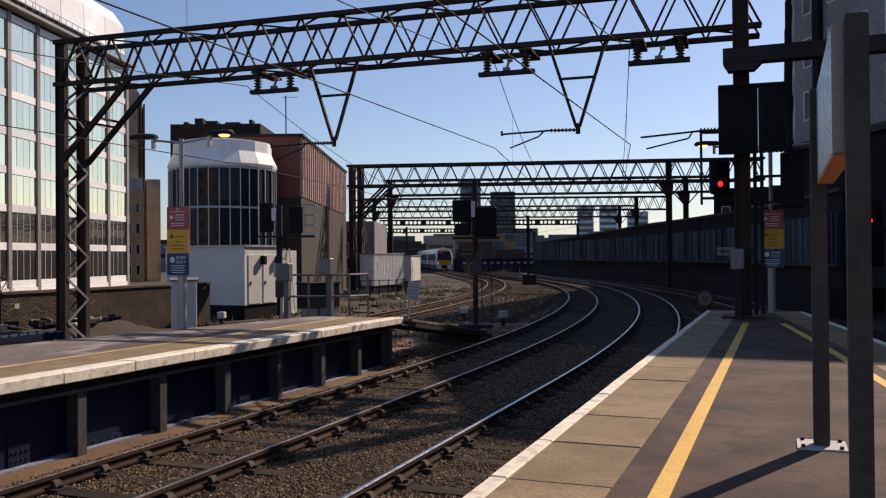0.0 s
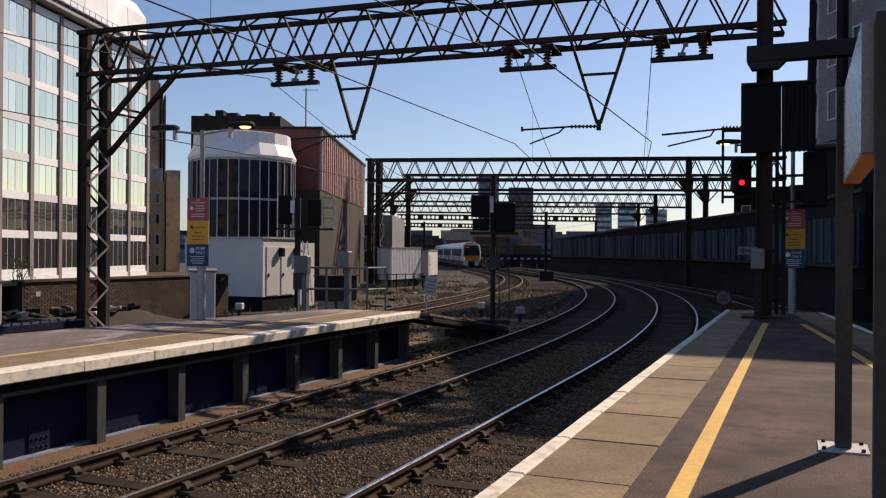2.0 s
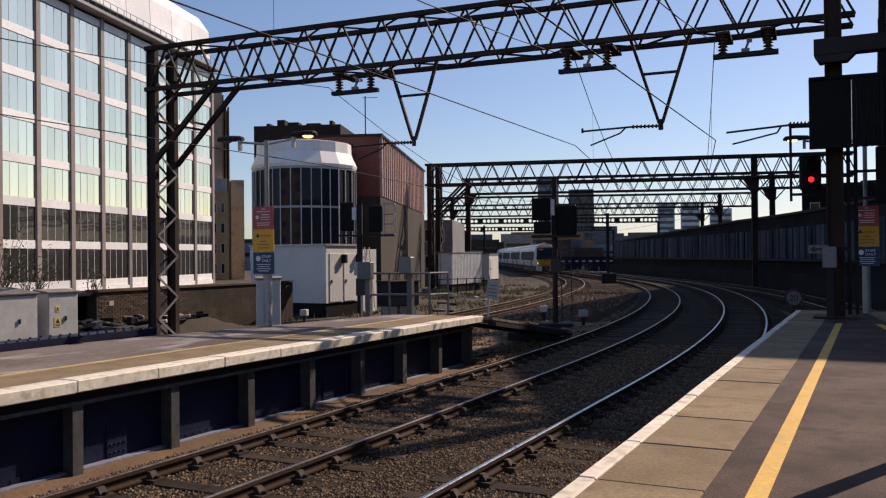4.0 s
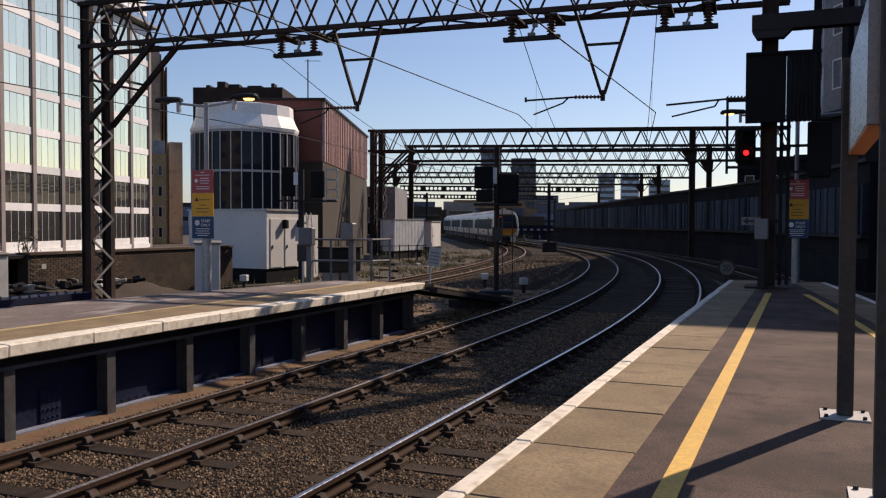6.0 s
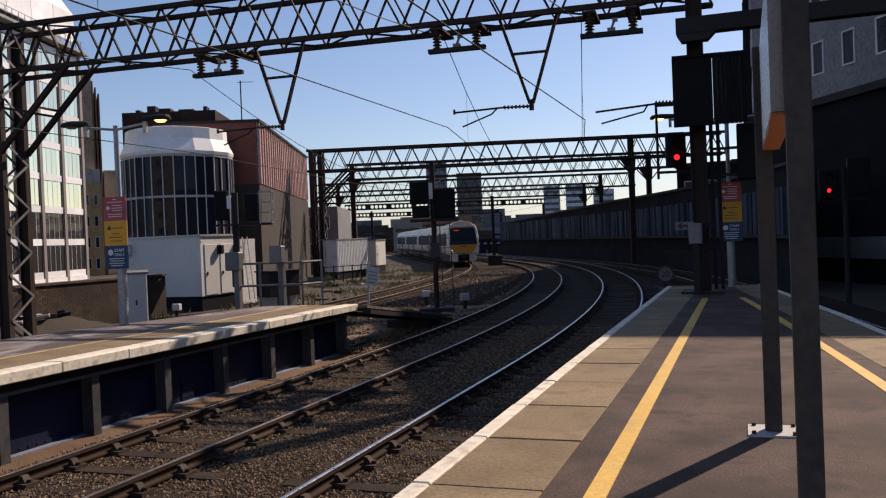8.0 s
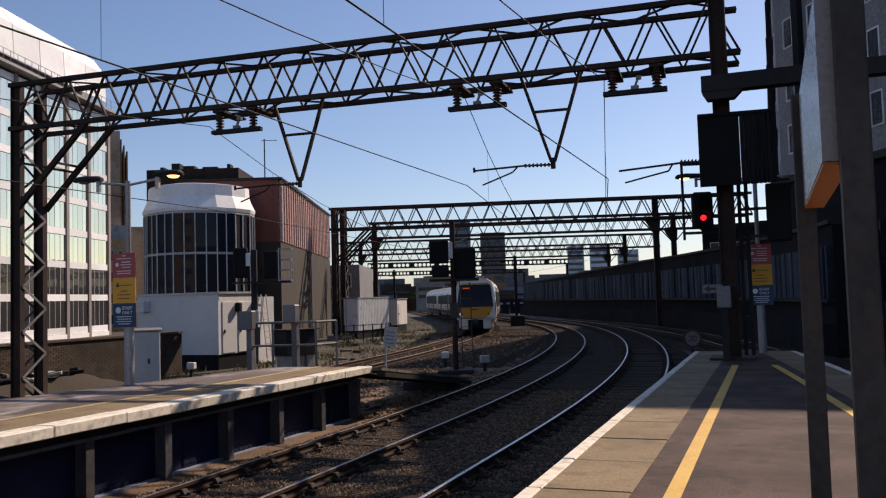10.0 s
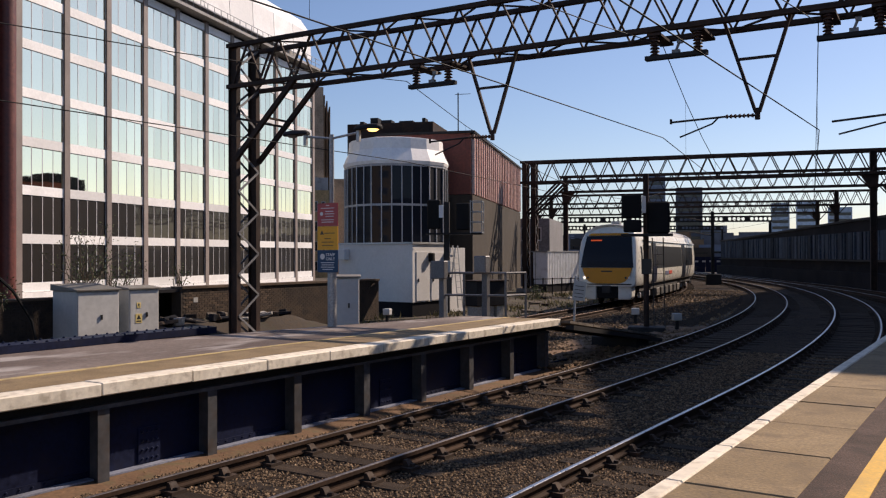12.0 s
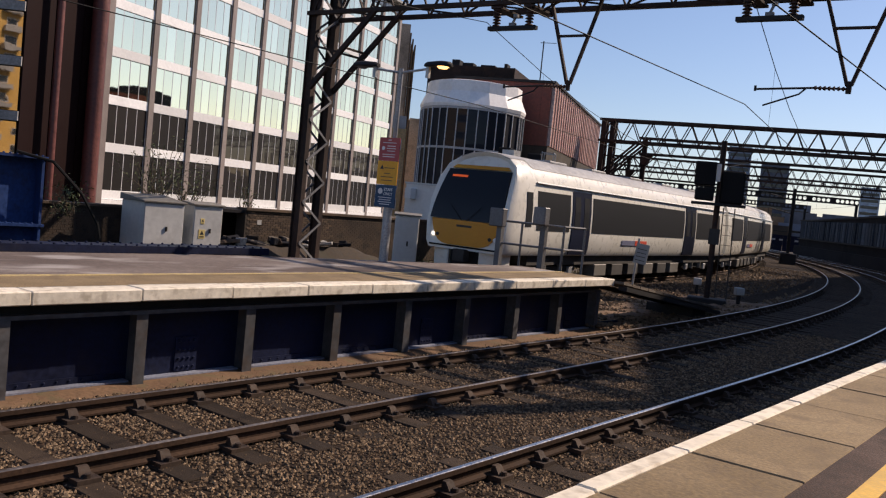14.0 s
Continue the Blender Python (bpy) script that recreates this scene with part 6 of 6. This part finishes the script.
for i in range(7000):
    s = gr.uniform(20, 120)
    d = gr.choice((gr.uniform(-7.5, -2.0), gr.uniform(5.6, 7.5)))
    if s < 62 and d > 0:
        continue
    x, y = offset(TRAIN_LINE, s, d)
    h = gr.uniform(0.04, 0.16)
    a_ = gr.uniform(0, 6.28)
    k = len(verts)
    dx, dy = 0.02 * math.cos(a_), 0.02 * math.sin(a_)
    verts += [(x - dx, y - dy, -1.3), (x + dx, y + dy, -1.3), (x + gr.uniform(-0.12, 0.12), y + gr.uniform(-0.12, 0.12), -1.3 + h)]
    faces.append((k, k + 1, k + 2))
for i in range(2500):
    x, y = gr.uniform(-9.0, -8.2), gr.uniform(3, 18)
    if gr.random() < 0.5 and y > 9:
        continue
    k = len(verts)
    a_ = gr.uniform(0, 6.28)
    dx, dy = 0.015 * math.cos(a_), 0.015 * math.sin(a_)
    verts += [(x - dx, y - dy, -1.22), (x + dx, y + dy, -1.22), (x + gr.uniform(-0.05, 0.05), y + gr.uniform(-0.05, 0.05), -1.22 + gr.uniform(0.03, 0.12))]
    faces.append((k, k + 1, k + 2))
for i in range(9000):
    s, d = gr.uniform(26, 75), gr.uniform(-9.5, -2.2)
    if math.sin(s * 0.9 + d * 1.7) + math.sin(s * 0.37 - d) < gr.uniform(-0.2, 1.2):
        continue
    x, y = offset(TRAIN_LINE, s, d)
    k, a_, h = len(verts), gr.uniform(0, 6.28), gr.uniform(0.08, 0.3)
    dx, dy = 0.03 * math.cos(a_), 0.03 * math.sin(a_)
    verts += [(x - dx, y - dy, -1.3), (x + dx, y + dy, -1.3), (x + gr.uniform(-0.15, 0.15), y + gr.uniform(-0.15, 0.15), -1.3 + h)]
    faces.append((k, k + 1, k + 2))
me = bpy.data.meshes.new("grass")
me.from_pydata(verts, [], faces)
me.materials.append(MATS["grass"])
tagged(new("grass", me), "dry grass and weeds beside the tracks", "grass", kind="stuff")
v_, f_ = [], []
for i in range(9000):
    s, d = gr.uniform(17, 62), gr.uniform(-2.4, 7.6)
    if min(abs(d - 0.717), abs(d + 0.717)) < 0.16:
        continue
    x, y = offset(TRAIN_LINE, s, d)
    if x > NEAR_LEFT[0] - 2.2 and y < 30:
        continue
    r = gr.uniform(0.03, 0.06) if gr.random() < 0.94 else gr.uniform(0.08, 0.15)
    a_, k = gr.uniform(0, 6.28), len(v_)
    c, s_ = math.cos(a_), math.sin(a_)
    for p in base:
        px, py, pz = (q * r * gr.uniform(0.6, 1.2) for q in p)
        v_.append((x + c * px - s_ * py, y + s_ * px + c * py, (-1.075 if -1.9 < d < 4.6 else -1.28) + 0.8 * pz + r * 0.1))
    f_ += [(k + u, k + v, k + w) for u, v, w in tri]
me = bpy.data.meshes.new("yard_stones")
me.from_pydata(v_, [], f_)
me.materials.append(MATS["stone"])
tagged(new("yard_stones", me), "loose brown stones strewn between the curved tracks", "ballast", kind="stuff")
# dark case on concrete blocks between the hut and the track, pale litter before the hut
case = thing("equipment_case", "low dark metal equipment case standing on concrete blocks", "cabinet", (-19.0, 33.4, -1.3), 70)
for x in (-0.55, 0.0, 0.55):
    box_part("block", case, "concrete", x - 0.2, x + 0.2, -0.35, 0.35, -0.02, 0.55, bevel=0.02)
box_part("body", case, "dark_steel", -0.85, 0.85, -0.45, 0.45, 0.554, 1.6, bevel=0.03)
box_part("lid", case, "gantry_steel", -0.9, 0.9, -0.5, 0.5, 1.604, 1.66, bevel=0.01)
for k in range(7):
    bm = bmesh.new()
    w = gr.uniform(0.06, 0.18)
    box(bm, -w, w, -0.08, 0.08, -0.04, 0.05)
    ob = part("litter", bm, gr.choice(("plate_white", "sign_white", "concrete")), None, bevel=0.02)
    ob.matrix_basis = pose(-17.6 + gr.uniform(-0.6, 0.6), 28.4 + gr.uniform(-0.4, 0.4), -1.25, 0, 0, gr.uniform(0, 180))
    tagged(ob, "pale scrap lying on the ground by the hut", "litter", "litter")
# low black fence before the corrugated hut, blocks and boards lying in the yard
fence = thing("low_fence", "low black steel fence in front of the white hut", "fence", (-27.4, 54.0, -1.3), 62)
for i in range(6):
    box_part("fence_post", fence, "dark_steel", i * 0.8 - 0.03, i * 0.8 + 0.03, -0.03, 0.03, 0.0, 1.15)
for z in (0.55, 1.05):
    box_part("fence_rail", fence, "dark_steel", 0.0, 4.0, -0.025, 0.025, z, z + 0.05)
for i in range(26):
    x, y = offset(TRAIN_LINE, gr.uniform(24, 60), gr.choice((gr.uniform(-7, -2.4), gr.uniform(5.7, 7.2))))
    bm = bmesh.new()
    w = gr.uniform(0.1, 0.45)
    box(bm, -w, w, -0.1, 0.1, -0.07, 0.07)
    ob = part("rubble_block", bm, gr.choice(("concrete", "wood_plank", "dark_wall", "rail_side")), None, bevel=0.02)
    ob.matrix_basis = pose(x, y, -1.24, gr.uniform(-6, 6), gr.uniform(-5, 5), gr.uniform(0, 180))
    tagged(ob, "broken block or board lying beside the tracks", "rubble", "rubble")
# raised dirt with rubble and timber by the wall
heap = bmesh.new()
cols = []
for i in range(30):
    row = []
    for j in range(10):
        e_ = min(1.0, (9 - j) / 3, i / 1.5, (29 - i) / 8)
        row.append(heap.verts.new((-22.6 + j * 0.25, 17.3 + i * 0.3, -1.34 + e_ * (0.62 + gr.uniform(-0.06, 0.1)))))
    cols.append(row)
for r0, r1 in zip(cols, cols[1:]):
    for j in range(9):
        heap.faces.new((r0[j], r0[j + 1], r1[j + 1], r1[j]))
tagged(part("dirt_heap", heap, "earth", smooth=True), "dark trodden dirt heaped along the brick wall", "ground", kind="structure")
for i in range(46):
    y = gr.uniform(17.6, 23.5)
    slab_ = gr.random() < 0.3
    w, d, h = (gr.uniform(0.3, 0.6), 0.14, 0.05) if slab_ else (gr.uniform(0.08, 0.24), gr.uniform(0.07, 0.14), gr.uniform(0.06, 0.12))
    bm = bmesh.new()
    box(bm, -w, w, -d, d, -h, h)
    for v in bm.verts:
        v.co += Vector((gr.uniform(-0.04, 0.04), gr.uniform(-0.03, 0.03), gr.uniform(-0.02, 0.02)))
    ob = part("rubble_block", bm, gr.choice(("concrete", "dark_wall", "wood_plank", "brick", "dark_wall")), None, bevel=0.02)
    ob.matrix_basis = pose(gr.uniform(-22.2, -21.3), y, -0.7 + h + gr.uniform(0, 0.06), gr.uniform(-14, 14), gr.uniform(-12, 12), gr.uniform(40, 130))
    tagged(ob, "broken slab or timber lying on the dirt" if slab_ else "broken lump of masonry lying on the dirt", "rubble", "rubble")


# ---- the train ----
CAR = 20.1


def section(k=1.0, drop=0.0, w=1.0):
    """Half-round body section: points round from one sill to the other."""
    pts = [(-1.27, 0.92), (-1.37, 1.1), (-1.40, 1.6), (-1.39, 2.3), (-1.33, 2.95), (-1.16, 3.38), (-0.85, 3.6), (-0.45, 3.72), (0.0, 3.76)]
    pts = pts + [(-x, z) for x, z in reversed(pts[:-1])]
    return [(x * w, 0.72 + (z - 0.72) * k - drop) for x, z in pts]


def train_car(cab):
    car = thing("train_car", "white electric train car with " + ("yellow cab front and dark windscreen" if cab else "dark doors and grey roof"), "train", (0, 0, 0), group="train cars")
    h = CAR / 2
    front = h - 0.95 if cab else h
    bm = bmesh.new()
    loft(bm, [[(x, y, z) for x, z in section()] for y in (-h, front)])
    body = part("body", bm, "train_white", car, smooth=True)
    bm = bmesh.new()
    top_ = [(x, z) for x, z in section() if z > 3.2]
    loft(bm, [[(x * 1.004, y, z + 0.012) for x, z in top_] for y in (-h + 0.02, front)], closed=False, caps=False)
    part("roof", bm, "train_roof", car, "dusty grey roof", smooth=True)
    for y in (-7.5, -4.0, -0.5, 3.0, 6.2):
        box_part("roof_hatch", car, "train_roof", -0.5, 0.5, y - 0.6, y + 0.6, 3.72, 3.8, bevel=0.02)
    # side openings: doors at the quarter points, long windows between
    doors = (6.0 if cab else 3.75, -4.9)
    wins = ((6.85, 9.0), (-4.05, 5.15), (-9.1, -5.75)) if cab else ((4.75, 8.8), (-4.05, 2.85), (-9.1, -5.75))
    for s in (-1, 1):
        for y in doors:
            bm = bmesh.new()
            pr = [(1.36, 0.96), (1.4, 1.12), (1.424, 1.6), (1.412, 2.3), (1.355, 2.92)]
            loft(bm, [[(s * x, yy, z) for x, z in pr] + [(s * (x - 0.03), yy, z) for x, z in reversed(pr)] for yy in (y - 0.68, y + 0.68)])
            d = part("door", bm, "train_door", car, "dark blue sliding door", smooth=True)
            for k in (-0.34, 0.34):
                bm = bmesh.new()
                loft(bm, [[(s * 1.43, yy, 1.75), (s * 1.42, yy, 2.3), (s * 1.375, yy, 2.75), (s * 1.36, yy, 2.75), (s * 1.4, yy, 1.75)] for yy in (y + k - 0.2, y + k + 0.2)])
                part("door_window", bm, "train_glass", d)
        for y0, y1 in wins:
            bm = bmesh.new()
            pr = [(1.412, 1.66), (1.404, 2.3), (1.36, 2.78)]
            loft(bm, [[(s * x, yy, z) for x, z in pr] + [(s * (x - 0.03), yy, z) for x, z in reversed(pr)] for yy in (y0, y1)])
            part("window", bm, "train_glass", car, "long dark window", smooth=True)
        bm = bmesh.new()
        box(bm, s * 1.4, s * 1.414, 1.3, 2.5, 1.3, 1.47)
        part("logo_bar", bm, "logo_grey", car)
        bm = bmesh.new()
        box(bm, s * 1.4, s * 1.414, 0.1, 1.25, 1.3, 1.47)
        part("logo_bar", bm, "logo_red", car)
        bm = bmesh.new()
        loft(bm, [[(s * 1.392, y, 3.0), (s * 1.335, y, 3.04), (s * 1.3, y, 3.0)] for y in (-h + 0.05, front)])
        part("gutter", bm, "train_white", car)
        if cab:
            bm = bmesh.new()
            pr = [(1.41, 1.75), (1.403, 2.3), (1.368, 2.72)]
            loft(bm, [[(s * x, yy, z) for x, z in pr] + [(s * (x - 0.03), yy, z) for x, z in reversed(pr)] for yy in (9.32, 9.66)])
            part("cab_door_window", bm, "train_glass", car, smooth=True)
    # underframe, boxes and bogies
    box_part("underframe", car, "underframe", -1.15, 1.15, -h + 0.2, front - 0.2, 0.62, 0.93)
    for i, y in enumerate((-3.9, -2.4, -0.9, 0.7, 2.2, 3.7)):
        for s in (-1, 1):
            box_part("equipment_case", car, ("underbox", "underframe", "underbox", "underframe", "underframe", "underbox")[i], s * 0.95 - 0.25, s * 0.95 + 0.25, y - 0.55, y + 0.45, 0.22, 0.615, bevel=0.02)
    for yb in (-7.1, 7.1):
        bm = bmesh.new()
        for s in (-1, 1):
            box(bm, s * 0.98 - 0.06, s * 0.98 + 0.06, yb - 1.7, yb + 1.7, 0.4, 0.56)
        box(bm, -0.92, 0.92, yb - 0.25, yb + 0.25, 0.38, 0.58)
        bg = part("bogie", bm, "underframe", car, "dark bogie with exposed wheels")
        for s in (-1, 1):
            for dy in (-1.25, 1.25):
                bm = bmesh.new()
                rod(bm, (s * 0.68, yb + dy, 0.42), (s * 0.82, yb + dy, 0.42), 0.42, 20)
                part("wheel", bm, "rail_side", bg, smooth=True)
                box_part("axle_box", bg, "galvanised", s * 1.06 - 0.06, s * 1.06 + 0.06, yb + dy - 0.14, yb + dy + 0.14, 0.3, 0.55, bevel=0.02)
                bm = bmesh.new()
                rod(bm, (s * 1.06, yb + dy * 0.45, 0.35), (s * 1.06, yb + dy * 0.45, 0.72), 0.09, 10)
                part("spring", bm, "underbox", bg)
    box_part("gangway", car, "black_box", -0.55, 0.55, -h - 0.22, -h + 0.01, 0.75, 2.9)
    if not cab:
        box_part("gangway", car, "black_box", -0.55, 0.55, h - 0.01, h + 0.22, 0.75, 2.9)
        return car
    # rounded nose
    n_ = 7
    rings = []
    for i in range(n_ + 1):
        u = i / n_
        y = front + 1.5 * math.sin(u * math.pi / 2) ** 1.0
        v = 1 - math.sqrt(max(0.0, 1 - u ** 2.6))
        ring_ = []
        for x, z in section():
            f = max(0.0, (z - 1.7) / 2.06)
            slope = y - (0.95 * f ** 1.7) * u
            ring_.append((x * (1 - 0.16 * v), slope, z - 0.12 * v * f))
        rings.append(ring_)
    bm = bmesh.new()
    loft(bm, rings)
    nose = part("cab_nose", bm, "train_white", car, "rounded white cab nose", smooth=True)
    bm = bmesh.new()
    loft(bm, [[(x * 1.004, y + 0.004, z + 0.014) for (x, y, z), (_, z0) in zip(r_, section()) if z0 > 3.5] for r_ in rings], closed=False, caps=False)
    part("roof_dome", bm, "train_roof", car, "grey domed roof end", smooth=True)
    fy = front + 1.5

    def face_y(z):
        return fy - 0.95 * max(0.0, (z - 1.7) / 2.06) ** 1.7

    def panel(name, mat_, z0, z1, w0, w1, label, out=0.03, steps=5):
        bm = bmesh.new()
        rings = []
        for i in range(steps + 1):
            z = z0 + (z1 - z0) * i / steps
            w = w0 + (w1 - w0) * i / steps
            row = []
            for j in range(9):
                x = -w + 2 * w * j / 8
                row.append((x, face_y(z) + out - 0.1 * max(0.0, abs(x) / 1.2 - 0.75) * 2.2, z))
            rings.append(row + [(x, y - 0.12, z_) for x, y, z_ in reversed(row)])
        loft(bm, rings)
        return part(name, bm, mat_, car, label, smooth=True)

    panel("windscreen", "train_glass", 1.76, 3.2, 1.2, 1.02, "large dark windscreen", 0.035)
    rows_ = [(1.04, 0.5), (1.07, 0.68), (1.14, 0.83), (1.26, 0.95), (1.42, 1.03), (1.6, 1.09), (1.745, 1.12)]
    bm = bmesh.new()
    rings = []
    for z, w in rows_:
        row = [(-w + w * j / 4, face_y(z) + 0.03 - 0.22 * max(0.0, abs(-w + w * j / 4) / 1.2 - 0.75), z) for j in range(9)]
        rings.append(row + [(x, y - 0.12, z_) for x, y, z_ in reversed(row)])
    loft(bm, rings)
    part("front_panel", bm, "train_yellow", car, "bright yellow front panel with rounded lower corners", smooth=True)
    box_part("nose_step", car, "black_box", -1.12, 1.12, fy - 0.3, fy + 0.03, 0.985, 1.03, "dark line under the yellow panel")
    panel("front_panel", "train_yellow", 3.23, 3.33, 0.96, 0.84, "yellow strip over the windscreen", 0.02)
    bm = bmesh.new()
    box(bm, 0.3, 0.8, face_y(3.0) + 0.02, face_y(3.0) + 0.06, 2.97, 3.03)
    part("destination_display", bm, "amber_text", car, "lit amber destination display")
    for s in (-1, 1):
        for x, mat_, r in ((1.02, "head_lamp" if s > 0 else "sign_white", 0.06), (0.86, "sign_black", 0.05)):
            bm = bmesh.new()
            rod(bm, (s * x, fy - 0.15, 1.3), (s * x, fy + (0.02 if x > 1 else 0.045), 1.3), r, 14)
            part("headlight", bm, mat_, car, "round front lamp")
        bm = bmesh.new()
        x0, x1 = (0.5, 1.16)
        loft(bm, [[(s * x0, fy - 0.6, z), (s * (x1 - c), fy - 0.75, z), (s * (x1 - 0.06 - c), fy - 0.22, z), (s * x0, fy - 0.06, z)] for z, c in ((0.3, 0.14), (0.42, 0.03), (0.98, 0.0))])
        bmesh.ops.recalc_face_normals(bm, faces=bm.faces)
        part("valance", bm, "train_white", car, "white lower valance", bevel=0.03)
        bm = bmesh.new()
        beam(bm, (s * 0.08, fy + 0.05, 1.74), (s * 0.5, fy + 0.02, 2.15), 0.012)
        part("wiper", bm, "black_box", car)
    bm = bmesh.new()
    rod(bm, (0, fy - 0.9, 0.78), (0, fy + 0.12, 0.78), 0.13, 12)
    box(bm, -0.18, 0.18, fy - 0.1, fy + 0.2, 0.62, 0.95)
    part("coupler", bm, "underframe", car)
    box_part("coupler_box", car, "black_box", -0.46, 0.46, fy - 0.6, fy - 0.12, 0.36, 0.97, bevel=0.03)
    box_part("buffer_beam", car, "underframe", -1.05, 1.05, fy - 0.7, fy - 0.3, 0.35, 1.0)
    box_part("writing_bar", car, "sign_black", -0.25, 0.25, fy + 0.025, fy + 0.034, 1.56, 1.62)
    box_part("horn_box", car, "galvanised", -0.2, 0.2, front - 0.9, front - 0.5, 3.75, 3.93)
    return car


lead = train_car(True)
second = train_car(False)
third = copy_thing(second, pose(0, 0, 0))
fourth = copy_thing(second, pose(0, 0, 0))
CARS = [lead, second, third, fourth]

# where the front of the train is along its track
FRONT = [(0.0, 140.7), (1.5, 127.9), (3.5, 111.0), (5.8, 91.4), (7.0, 80.8), (8.2, 70.4), (10.3, 53.2), (11.0, 46.9), (12.0, 38.3), (13.0, 29.8), (14.0, 21.2)]


def front_at(t):
    for (ta, sa), (tb, sb) in zip(FRONT, FRONT[1:]):
        if ta <= t <= tb:
            return sa + (sb - sa) * (t - ta) / (tb - ta)
    return FRONT[-1][1]


def motions():
    for k, car in enumerate(CARS):
        rows = []
        for i in range(29):
            t = i * 0.5
            s = front_at(t) + k * (CAR + 0.5)
            xa, ya, _ = bend(*TRAIN_LINE, s + 2.95)
            xb, yb, _ = bend(*TRAIN_LINE, s + CAR - 2.95)
            heading = math.degrees(math.atan2(ya - yb, xa - xb)) - 90
            rows.append((t, pose((xa + xb) / 2, (ya + yb) / 2, RAIL_Z, 0, 0, heading)))
        walk(car, rows)


motions()
